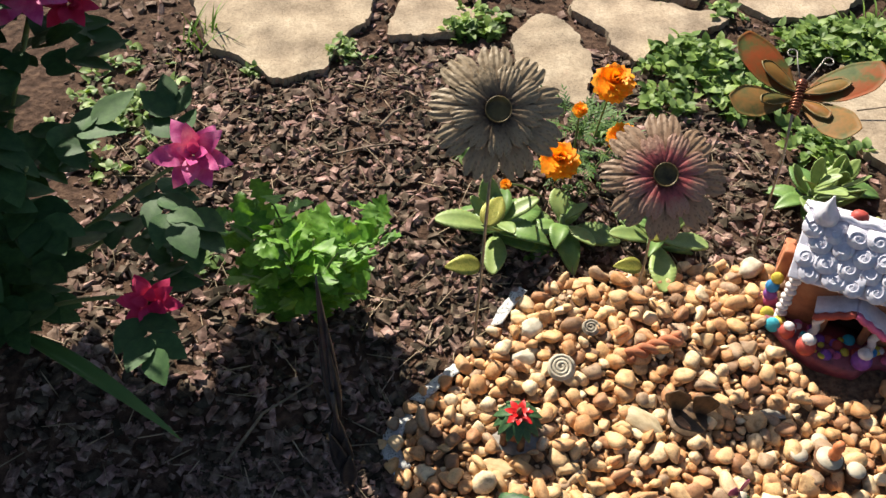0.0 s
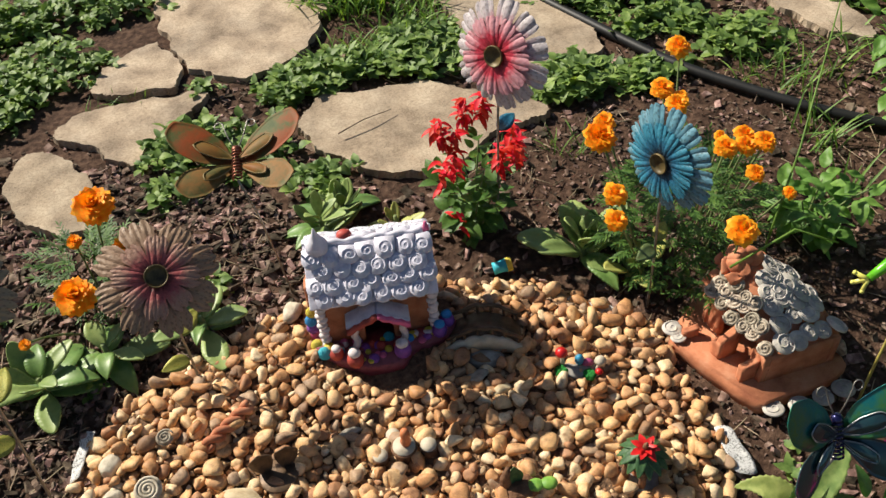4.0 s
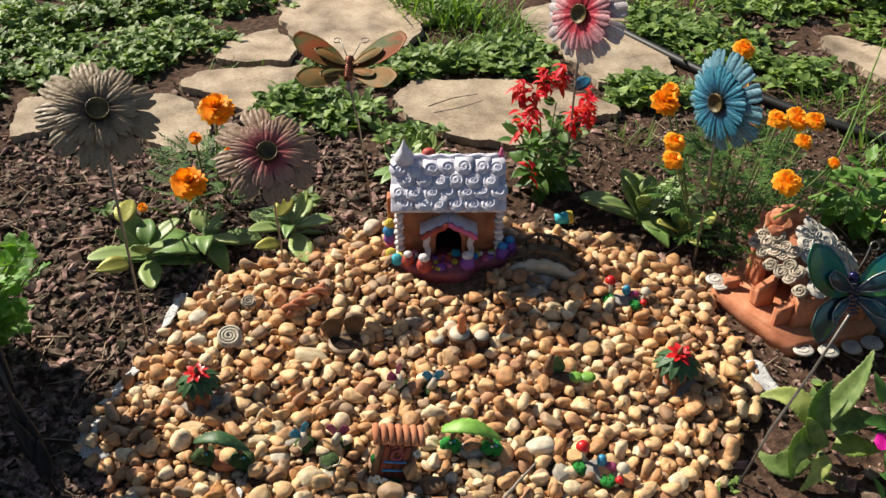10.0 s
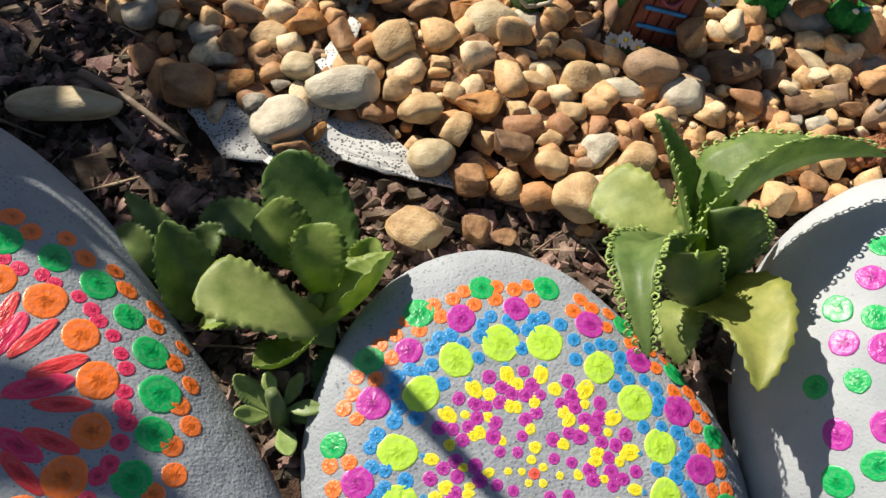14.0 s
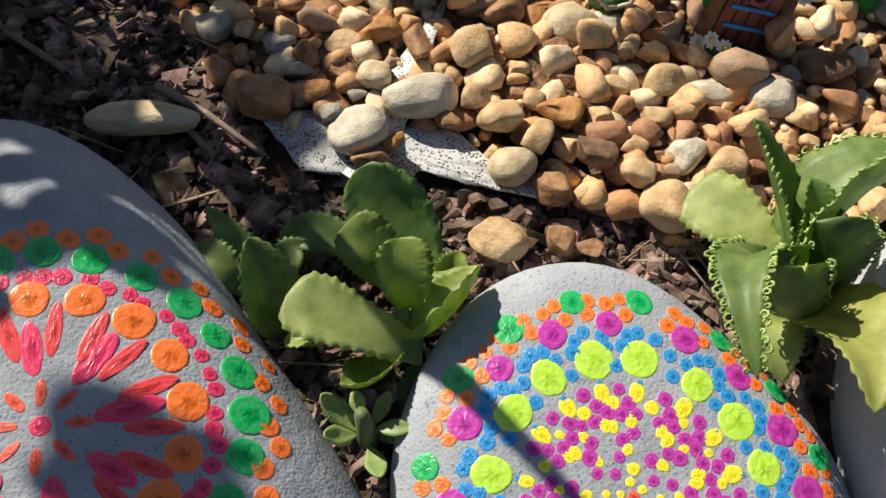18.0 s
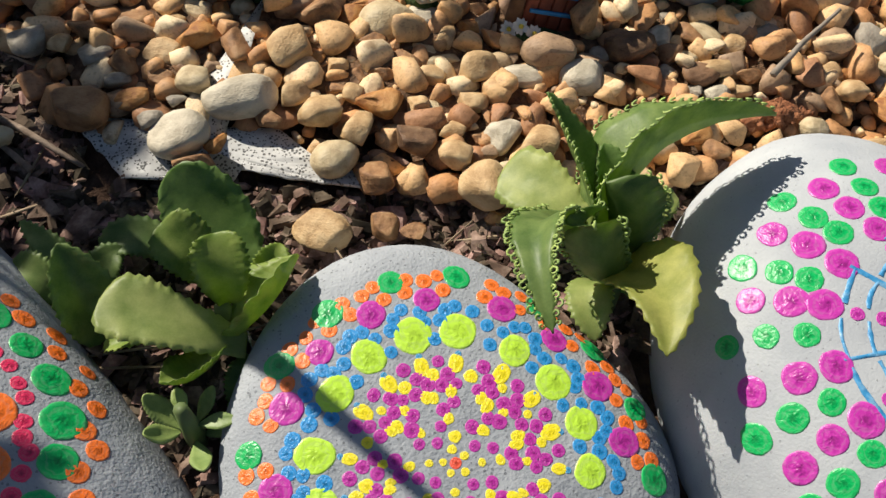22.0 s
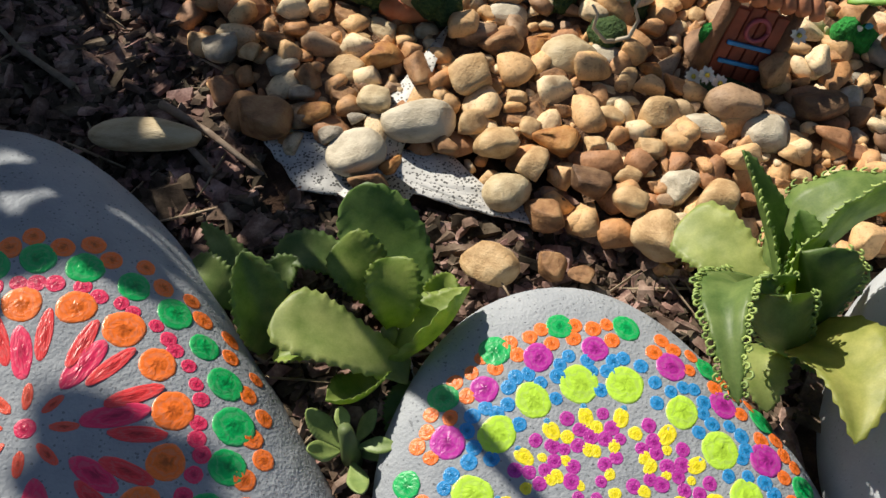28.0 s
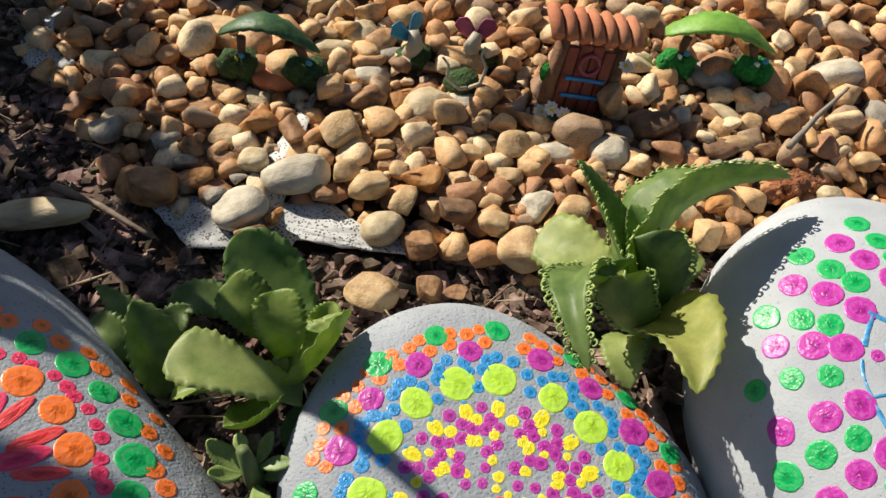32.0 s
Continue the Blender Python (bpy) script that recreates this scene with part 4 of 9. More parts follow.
# ---- leaf shapes ----
def leaf_bm(L=1.0, W=0.3, fold=0.15, curl=-0.6, shape="ovate", n=9, teeth=0, depth=0.0, thick=0.0, cup=0.0, twist=0.0, cols=(-1, -0.5, 0, 0.5, 1), wave=0.0):
    """A blade from the origin along +Y, its upper face to +Z."""
    b = bmesh.new()
    rows = []
    y = z = 0.0
    for i in range(n + 1):
        t = i / n
        if shape == "ovate":
            w = math.sin(math.pi * min(1, t ** 0.72)) ** 0.85
        elif shape == "lance":
            w = (math.sin(math.pi * (0.12 + 0.88 * t ** 0.8)) ** 0.9) * (1 if t < 0.999 else 0)
        elif shape == "blunt":
            w = (math.sin(math.pi * min(1, t ** 0.9)) ** 0.55) * (0.45 + 0.55 * min(1, t * 1.7))
        elif shape == "spoon":
            w = 0.28 + 0.72 * math.sin(math.pi * min(1.0, 0.02 + t) * 0.62) if t < 0.8 else (0.28 + 0.72 * math.sin(math.pi * 0.82 * 0.62)) * math.sqrt(max(0, 1 - ((t - 0.8) / 0.2) ** 2)) 
        else:
            w = (1 - t) ** 0.5 * (0.6 + 0.4 * t)
        if teeth and 0.08 < t < 0.99:
            ph = (t * teeth) % 1.0
            w *= 1 - depth * (abs(2 * ph - 1))
        w = max(w, 0.004) * W / 2
        a = curl * t
        row = []
        for u in cols:
            zz = fold * abs(u) * w - cup * (u * u - 1) * w + wave * w * math.sin(t * 9 + u * 2)
            tw = twist * t
            px, pz = u * w * math.cos(tw) - zz * math.sin(tw), u * w * math.sin(tw) + zz * math.cos(tw)
            row.append(b.verts.new((px, y - pz * math.sin(a), z + pz * math.cos(a))))
        rows.append(row)
        y += math.cos(a) * L / n
        z += math.sin(a) * L / n
    for r0, r1 in zip(rows, rows[1:]):
        for k in range(len(cols) - 1):
            b.faces.new((r0[k], r0[k + 1], r1[k + 1], r1[k]))
    if thick:
        b.normal_update()
        low = {v: b.verts.new(v.co - v.normal * thick) for r in rows for v in r}
        top = list(b.faces)
        for f in top:
            b.faces.new([low[v] for v in reversed(f.verts)])
        rim = rows[0] + [r[-1] for r in rows[1:]] + list(reversed(rows[-1][:-1])) + [r[0] for r in reversed(rows[1:-1])]
        for v, w_ in zip(rim, rim[1:] + rim[:1]):
            if v is not w_:
                try:
                    b.faces.new((w_, v, low[v], low[w_]))
                except ValueError:
                    pass
    return b


def green(name, a, b_, rough=0.5, thin=0.25, scale=40, vary=0.25, islands=False, spec=0.4, metre=False):
    mid = tuple((x + y) / 2 for x, y in zip(a, b_))
    return surface(name, [a, mid, b_], scale if islands or metre else 4, rough, 0.3, (900 if metre else 250) if islands or metre else 26, vary=vary, islands=islands, thin=thin, spec=spec, dist=0.001)


M_KAL = green("grey green succulent", (0.17, 0.26, 0.075), (0.33, 0.42, 0.14), 0.45, 0.12, 25, 0.22)
M_KALD = green("deep green succulent", (0.10, 0.20, 0.05), (0.20, 0.32, 0.09), 0.42, 0.12, 25, 0.15)
M_KALY = green("yellow green succulent", (0.34, 0.38, 0.08), (0.56, 0.54, 0.17), 0.45, 0.15, 25, 0.15)
M_BUD = green("plantlet green", (0.24, 0.36, 0.08), (0.40, 0.50, 0.17), 0.5, 0.1)
M_ROSE = green("dark rose leaf", (0.025, 0.065, 0.024), (0.065, 0.14, 0.045), 0.6, 0.12, spec=0.25)
M_CHRY = green("fresh green leaf", (0.07, 0.19, 0.025), (0.20, 0.40, 0.06), 0.5, 0.3)
M_MARI = green("marigold leaf", (0.035, 0.09, 0.015), (0.10, 0.20, 0.04), 0.55, 0.25, vary=0.35, islands=True)
M_SALV = green("salvia leaf", (0.05, 0.12, 0.02), (0.13, 0.25, 0.05), 0.5, 0.28)
M_VINC = green("glossy vinca leaf", (0.04, 0.12, 0.02), (0.11, 0.24, 0.06), 0.35, 0.22)
M_BIG = green("broad soft leaf", (0.08, 0.19, 0.03), (0.20, 0.36, 0.08), 0.5, 0.3)
M_WEED = green("weed leaf", (0.065, 0.14, 0.026), (0.26, 0.37, 0.10), 0.55, 0.3, vary=0.4, islands=True)
M_GRASS = green("grass blade", (0.07, 0.16, 0.025), (0.22, 0.36, 0.07), 0.5, 0.3, vary=0.35, islands=True)
M_STEM = green("plant stem", (0.10, 0.14, 0.05), (0.20, 0.26, 0.09), 0.6, 0.0)
M_DRYST = surface("dry twig", [(0.13, 0.09, 0.06), (0.30, 0.24, 0.18)], 80, 0.9, 0.5, 400, vary=0.2)
M_ORNG = surface("marigold petal", [(0.90, 0.27, 0.0), (0.98, 0.41, 0.010), (1.0, 0.58, 0.03)], 120, 0.6, 0.2, 500, vary=0.12, islands=True, thin=0.2)
M_REDP = surface("scarlet petal", [(0.55, 0.008, 0.01), (0.75, 0.02, 0.02)], 120, 0.55, 0.2, 500, vary=0.2, islands=True, thin=0.2)
M_MAGP = surface("magenta petal", [(0.50, 0.0, 0.20), (0.72, 0.01, 0.34)], 60, 0.55, 0.2, 400, vary=0.12, thin=0.2)
M_PINKP = surface("pink rose petal", [(0.48, 0.03, 0.20), (0.66, 0.09, 0.32), (0.74, 0.22, 0.44)], 60, 0.6, 0.2, 400, vary=0.12, thin=0.2)
M_CRIM = surface("crimson rose petal", [(0.45, 0.01, 0.06), (0.62, 0.03, 0.12)], 60, 0.6, 0.2, 400, vary=0.12, thin=0.2)
M_WHITE = surface("white paint", [(0.68, 0.67, 0.62), (0.80, 0.79, 0.75)], 60, 0.6, 0.3, 300)

KAL = [mesh_of("succulent_leaf", leaf_bm(1, 0.46, 0.25, cu, sh, 39, 13, 0.10, 0.035, 0.0, tw), m_) for cu, tw, m_, sh in
       ((-0.5, 0.0, M_KAL, "blunt"), (0.5, 0.15, M_KAL, "blunt"), (-1.1, -0.1, M_KALD, "ovate"), (0.3, 0.1, M_KALD, "blunt"), (-0.3, 0.1, M_KALY, "blunt"), (0.3, 0.0, M_KALY, "blunt"), (-1.75, -0.15, M_KAL, "ovate"))]


def bud_edge(parent, curl, width):
    """Small plantlets along a toothed leaf edge."""
    b = bmesh.new()
    for i in range(2, 13):
        t = (i + 0.5) / 13
        w = math.sin(math.pi * t ** 0.72) ** 0.85 * width / 2
        y, z = (math.sin(curl * t) / curl, (1 - math.cos(curl * t)) / curl)
        for sgn in (-1, 1):
            ball(b, (sgn * w, y, z + 0.2 * w), 0.010, 1, (1, 1, 0.8))
            ball(b, (sgn * (w + 0.014), y + 0.008, z + 0.2 * w + 0.008), 0.009, 1)
    return part("plantlet", b, M_BUD, parent)


def succulent(x, y, z, label, leaves, group="succulent plants", buds=(), seed=1):
    """leaves: (azimuth, elevation, length, width factor, kind)"""
    e = thing("succulent_plant", at(x, y, z), label, "plant", group)
    b = bmesh.new()
    tube(b, [(0, 0, -0.02), (0.001, 0, 0.02), (0, 0.002, 0.045)], [0.007, 0.006, 0.004], 8)
    part("stem", b, M_STEM, e)
    for i, (az, el, L, wf, kind) in enumerate(leaves):
        a, l_ = radians(az), radians(el)
        d = Vector((math.cos(a) * math.cos(l_), math.sin(a) * math.cos(l_), math.sin(l_)))
        up = Vector((-math.cos(a) * math.sin(l_), -math.sin(a) * math.sin(l_), math.cos(l_)))
        m = basis(d * 0.006 + Vector((0, 0, 0.008 + 0.003 * i)), d, up) @ Matrix.Diagonal((L * wf, L, L, 1))
        ob = put("leaf", KAL[kind], e, m)
        if i in buds:
            bud_edge(ob, (-0.5, 0.5, -1.1, 0.3, -0.3, 0.3, -1.75)[kind], 0.46)
    return e


def rosette(x, y, label, n=11, size=0.075, seed=1, kinds=(0, 0, 2, 4, 1), flat=35, buds=()):
    r = random.Random(seed)
    lv = []
    for i in range(n):
        t = i / n
        lv.append((i * 137.5 + r.uniform(-15, 15), flat * (0.4 + 1.5 * t) + r.uniform(-8, 8), size * (1.1 - 0.55 * t) * r.uniform(0.85, 1.15), r.uniform(0.95, 1.3), r.choice(kinds)))
    return succulent(x, y, gz(x, y), label, lv, buds=buds)


def bush(name, x, y, label, category, stems, meshes, per, size, mstem, seed, reach=0.05, up=(0, 0, 1), droop=0.2, petiole=0.012, gap=0.25, group="", top=True):
    """stems: (dx, dy, height). Leaves are set in turns along each stem."""
    r = random.Random(seed)
    e = thing(name, at(x, y, gz(x, y)), label, category, group)
    for dx, dy, h in stems:
        p0, p2 = Vector((dx * 0.15, dy * 0.15, -0.02)), Vector((dx, dy, h))
        p1 = Vector((dx * 0.35, dy * 0.35, h * 0.6))
        pts = [(1 - t) ** 2 * p0 + 2 * t * (1 - t) * p1 + t * t * p2 for t in (k / 6 for k in range(7))]
        b = bmesh.new()
        tube(b, pts, [0.0032 - 0.0003 * k for k in range(7)], 6)
        part("stem", b, mstem, e)
        for k in range(per):
            t = gap + (1 - gap) * k / max(1, per - 1)
            p = (1 - t) ** 2 * p0 + 2 * t * (1 - t) * p1 + t * t * p2
            a = k * 2.4 + r.uniform(-0.4, 0.4) + dx * 30
            el = -droop + 0.9 * t * (1 if top else 0.4) + r.uniform(-0.25, 0.25)
            d = Vector((math.cos(a) * math.cos(el), math.sin(a) * math.cos(el), math.sin(el)))
            s = size * r.uniform(0.7, 1.15) * (1 - 0.35 * t)
            put("leaf", r.choice(meshes), e, basis(p + d * petiole, d, (0, 0, 1), s) @ Matrix.Rotation(r.uniform(-0.5, 0.5), 4, "Y"))
    return e


CHRY = [mesh_of("lobed_leaf", leaf_bm(1, 0.95, 0.1, cu, "ovate", 24, 3.2, 0.46, 0, 0.0, 0.0, (-1, -0.6, -0.25, 0, 0.25, 0.6, 1), 0.08), M_CHRY) for cu in (-0.7, -0.2, 0.2)]
SALV = [mesh_of("salvia_leaf", leaf_bm(1, 0.62, 0.18, cu, "ovate", 12, 6, 0.06), M_SALV) for cu in (-0.8, -0.3)]
VINC = [mesh_of("vinca_leaf", leaf_bm(1, 0.46, 0.2, cu, "ovate", 10), M_VINC) for cu in (-0.6, -0.2)]
BIG = [mesh_of("broad_leaf", leaf_bm(1, 0.52, 0.22, cu, "ovate", 14, 0, 0, 0, 0, tw, (-1, -0.6, -0.25, 0, 0.25, 0.6, 1), 0.16), M_BIG) for cu, tw in ((-1.5, 0.2), (-0.9, -0.2), (-0.5, 0.1))]
ROSE = [mesh_of("rose_leaf", leaf_bm(1, 0.66, 0.16, cu, "ovate", 14, 7, 0.06), M_ROSE) for cu in (-0.4, 0.1)]

FLESH = {k: green(k, lo, hi, 0.45, 0.40, 75, 0.14, spec=0.4, metre=True) for k, lo, hi in (
    ("mottled grey green leaf", (0.10, 0.185, 0.045), (0.27, 0.36, 0.12)), ("mottled deep green leaf", (0.08, 0.17, 0.042), (0.22, 0.335, 0.10)),
    ("mottled yellow green leaf", (0.25, 0.33, 0.085), (0.50, 0.55, 0.20)), ("mottled olive yellow leaf", (0.25, 0.29, 0.06), (0.50, 0.50, 0.16)), ("mottled bright green leaf", (0.15, 0.25, 0.04), (0.37, 0.45, 0.12)))}
F_GREY, F_DEEP, F_PALE, F_OLIVE, F_FRESH = FLESH.values()


def blade(parent, shape, p0, mid, p2, width, facing, material, cup=0.0, fold=0.0, buds=0, n=64, thick=0.0022):
    """A thick toothed leaf bent through three places; buds: 1 left edge, 2 right edge, 3 both."""
    p0, mid, p2, f = Vector(p0), Vector(mid), Vector(p2), Vector(facing)
    p1 = 2 * mid - 0.5 * (p0 + p2)
    b = bmesh.new()
    cols = (-1, -0.8, -0.45, 0, 0.45, 0.8, 1)
    top, low, edge = [], [], []
    for i in range(n + 1):
        t = i / n
        p = (1 - t) ** 2 * p0 + 2 * t * (1 - t) * p1 + t * t * p2
        d = (2 * (1 - t) * (p1 - p0) + 2 * t * (p2 - p1)).normalized()
        x = d.cross(f).normalized()
        z = x.cross(d)
        if shape == "lance":
            w = (0.62 + 0.38 * math.sin(math.pi * min(1, 0.1 + t * 1.1))) * (1 - t ** 5) ** 0.8 * (1 - 0.35 * t)
        elif shape == "keel":
            w = (0.72 + 0.28 * math.sin(math.pi * min(1, t * 1.3))) * (1 - 0.30 * t) * (1 - t ** 4) ** 0.75
        elif shape == "wedge":
            w = (0.42 + 0.58 * min(1, t / 0.72) ** 0.9) * (1 - max(0, (t - 0.72) / 0.28) ** 4) ** 0.5
        elif shape == "rhomb":
            w = (0.30 + 0.70 * math.sin(math.pi * 0.5 * min(1, t / 0.42))) * (1 - 0.80 * max(0, (t - 0.42) / 0.58) ** 1.25) * (1 - t ** 10) ** 0.6
        elif shape == "round":
            w = (0.40 + 0.60 * math.sin(math.pi * 0.5 * min(1, t / 0.62))) * math.sqrt(max(0, 1 - max(0, (t - 0.62) / 0.38) ** 2.2))
        elif shape == "ovate":
            w = (0.38 + 0.62 * math.sin(math.pi * 0.5 * min(1, t / 0.5))) * (1 - max(0, (t - 0.5) / 0.5) ** 1.9) ** 0.8
        else:
            w = (0.42 + 0.58 * math.sin(math.pi * 0.5 * min(1, t * 1.6))) * math.sqrt(max(0, 1 - max(0, (t - 0.55) / 0.45) ** 2.6))
        ph = (t * 13) % 1.0
        w = max(0.03, w) * width / 2
        tooth = 0.0022 * (ph / 0.75 if ph < 0.75 else (1 - ph) / 0.25) * (1 if 0.15 < t < 0.97 else 0)
        r0, r1 = [], []
        for u in cols:
            ww = w + (tooth if abs(u) == 1 else 0)
            h = cup * u * u * w + fold * abs(u) * w + 0.05 * w * math.sin(t * 7 + u * 2) + 0.045 * w * noise.noise(p * 70 + Vector((u, 0, 0))) + (0.04 * w * math.sin(t * 40 + u * 3) if abs(u) == 1 else 0)
            th = thick * (1 - 0.75 * abs(u) ** 3) * (1 - 0.5 * t)
            q = p + x * (u * ww * (1 - 0.22 * cup)) + z * h
            r0.append(b.verts.new(q + z * th / 2))
            r1.append(b.verts.new(q - z * th))
        top.append(r0)
        low.append(r1)
        edge.append((r0[0].co.copy(), r0[-1].co.copy(), x, z))
    m = len(cols) - 1
    for i in range(n):
        for k in range(m):
            b.faces.new((top[i][k], top[i][k + 1], top[i + 1][k + 1], top[i + 1][k]))
            b.faces.new((low[i][k + 1], low[i][k], low[i + 1][k], low[i + 1][k + 1]))
        b.faces.new((top[i][0], top[i + 1][0], low[i + 1][0], low[i][0]))
        b.faces.new((top[i + 1][m], top[i][m], low[i][m], low[i + 1][m]))
    for k in range(m):
        b.faces.new((top[n][k], top[n][k + 1], low[n][k + 1], low[n][k]))
        b.faces.new((top[0][k + 1], top[0][k], low[0][k], low[0][k + 1]))
    bmesh.ops.recalc_face_normals(b, faces=b.faces)
    ob = part("leaf", b, material, parent)
    if buds:
        gap = max(2, round(0.0043 * n / ((mid - p0).length + (p2 - mid).length)))
        for i in range(6, n - 1, gap):
            for sg, bit in ((0, 1), (1, 2)):
                if not buds & bit:
                    continue
                q, x, z = edge[i][sg], edge[i][2] * (-1, 1)[sg], edge[i][3]
                d = z.cross(x)
                s = 0.0013 + 0.0004 * math.sin(i * 2.3)
                b = bmesh.new()
                tube(b, [q + x * (s * (1 - 1.2 * math.cos(a))) + d * (s * 1.2 * math.sin(a)) + z * (s * 0.25 * a) for a in (-0.4, 0.6, 1.6, 2.6, 3.6, 4.6, 5.4)], [0.0005, 0.0007, 0.0008, 0.0008, 0.0008, 0.0007, 0.0004], 5)
                part("plantlet", b, M_BUD, ob)
    return ob


def stemmed(x, y, label, height=0.04):
    e = thing("succulent_plant", at(x, y, gz(x, y)), label, "plant", "succulent plants")
    b = bmesh.new()
    tube(b, [(0, 0, -0.02), (0.001, 0, height * 0.5), (0, 0.002, height)], [0.008, 0.007, 0.005], 10)
    part("stem", b, M_STEM, e)
    return e


def grow(plant, shape, p0, mid, p2, *rest, **more):
    """A leaf given by places in the garden instead of on its plant."""
    o = plant.matrix_basis.translation
    return blade(plant, shape, Vector(p0) - o, Vector(mid) - o, Vector(p2) - o, *rest, **more)


# near succulents beside the painted stones
p_ = stemmed(0.265, 0.181, "tall grey green succulent with toothed leaves edged in plantlets", 0.045)
grow(p_, "keel", (0.276, 0.192, -0.035), (0.304, 0.221, 0.012), (0.379, 0.215, 0.018), 0.062, (-0.60, 0.62, 0.50), F_GREY, fold=0.95, buds=3)
grow(p_, "keel", (0.270, 0.212, -0.040), (0.264, 0.245, -0.004), (0.256, 0.275, 0.024), 0.030, (0.54, -0.55, 0.55), F_DEEP, fold=0.8, buds=1)
grow(p_, "wedge", (0.258, 0.205, -0.045), (0.250, 0.238, -0.034), (0.234, 0.276, -0.040), 0.041, (-0.30, -0.15, 0.94), F_PALE, fold=0.15)
grow(p_, "wedge", (0.274, 0.186, -0.055), (0.269, 0.184, -0.012), (0.257, 0.203, 0.024), 0.046, (0.30, 0.72, 0.55), F_GREY, cup=0.75, buds=3)
grow(p_, "wedge", (0.262, 0.176, -0.045), (0.244, 0.172, -0.010), (0.235, 0.196, 0.018), 0.038, (-0.10, 0.72, 0.60), F_GREY, cup=0.55, buds=3)
grow(p_, "keel", (0.242, 0.204, -0.020), (0.205, 0.184, 0.028), (0.189, 0.131, 0.020), 0.032, (-0.45, -0.05, 0.90), F_GREY, fold=0.4, buds=3)
grow(p_, "rhomb", (0.266, 0.182, -0.040), (0.264, 0.146, -0.004), (0.243, 0.105, 0.004), 0.047, (-0.22, -0.05, 0.97), F_OLIVE, fold=0.45)
grow(p_, "ovate", (0.255, 0.188, -0.058), (0.243, 0.172, -0.044), (0.236, 0.148, -0.052), 0.026, (-0.30, -0.20, 0.92), F_PALE, fold=0.2)
grow(p_, "ovate", (0.283, 0.200, -0.055), (0.308, 0.214, -0.043), (0.333, 0.218, -0.048), 0.024, (0.05, -0.20, 0.97), F_PALE, fold=0.3)
grow(p_, "ovate", (0.268, 0.210, -0.020), (0.270, 0.216, 0.004), (0.272, 0.232, 0.018), 0.026, (0.0, -0.70, 0.70), F_DEEP, cup=0.6)
grow(p_, "ovate", (0.270, 0.180, -0.060), (0.280, 0.172, -0.050), (0.292, 0.166, -0.056), 0.018, (0.0, -0.27, 0.96), F_DEEP)
p_ = stemmed(0.040, 0.246, "low grey green succulent with broad cupped leaves", 0.03)
grow(p_, "round", (0.050, 0.258, -0.065), (0.052, 0.294, -0.040), (0.034, 0.330, -0.016), 0.052, (-0.05, -0.70, 0.70), F_DEEP, cup=0.30)
grow(p_, "wedge", (0.046, 0.222, -0.056), (0.012, 0.238, -0.031), (-0.021, 0.262, -0.024), 0.038, (-0.10, 0.05, 0.99), F_PALE, fold=0.10)
grow(p_, "ovate", (0.040, 0.230, -0.058), (0.066, 0.236, -0.040), (0.091, 0.257, -0.034), 0.046, (-0.35, 0.55, 0.75), F_FRESH, cup=0.75)
grow(p_, "round", (0.042, 0.266, -0.050), (0.032, 0.282, -0.030), (0.022, 0.299, -0.022), 0.036, (-0.05, -0.45, 0.88), F_FRESH, cup=0.35)
grow(p_, "round", (0.045, 0.250, -0.050), (0.047, 0.261, -0.028), (0.049, 0.278, -0.018), 0.034, (-0.05, -0.45, 0.90), F_FRESH, cup=0.40)
grow(p_, "ovate", (0.022, 0.241, -0.058), (-0.004, 0.243, -0.044), (-0.029, 0.245, -0.048), 0.024, (-0.10, 0.15, 0.97), F_FRESH, cup=0.5)
grow(p_, "round", (0.038, 0.232, -0.056), (0.018, 0.213, -0.050), (-0.003, 0.208, -0.038), 0.028, (-0.25, 0.35, 0.90), F_FRESH, cup=0.65)
grow(p_, "ovate", (0.030, 0.295, -0.062), (0.004, 0.312, -0.046), (-0.020, 0.314, -0.054), 0.026, (0.0, -0.10, 1.0), F_GREY, fold=0.3)
grow(p_, "ovate", (0.046, 0.222, -0.066), (0.040, 0.206, -0.066), (0.028, 0.192, -0.078), 0.022, (0.11, -0.37, 0.92), F_DEEP)
grow(p_, "ovate", (0.060, 0.252, -0.058), (0.074, 0.262, -0.046), (0.084, 0.274, -0.042), 0.022, (0.05, -0.40, 0.90), F_FRESH, cup=0.4)
p_ = stemmed(-0.041, 0.288, "small grey green succulent in stone shade", 0.02)
grow(p_, "ovate", (-0.030, 0.262, -0.072), (-0.030, 0.276, -0.036), (-0.034, 0.297, -0.010), 0.036, (0.16, -0.73, 0.67), F_GREY, cup=0.3, fold=0.4)
grow(p_, "keel", (-0.036, 0.302, -0.066), (-0.046, 0.324, -0.050), (-0.060, 0.352, -0.048), 0.024, (-0.05, -0.35, 0.95), F_GREY, fold=0.3)
grow(p_, "ovate", (-0.044, 0.294, -0.066), (-0.058, 0.310, -0.050), (-0.068, 0.328, -0.052), 0.024, (-0.20, -0.30, 0.92), F_GREY, fold=0.3)
grow(p_, "ovate", (-0.030, 0.286, -0.066), (-0.018, 0.300, -0.048), (-0.004, 0.306, -0.046), 0.020, (-0.10, -0.32, 0.94), F_GREY, fold=0.3)
rosette(0.004, 0.186, "tiny seedling with rounded fuzzy leaves", 7, 0.030, 8, (1, 1, 0), 22)
rosette(0.275, 0.02, "tiny seedling with rounded fuzzy leaves", 7, 0.022, 9, (1, 0, 0), 30)
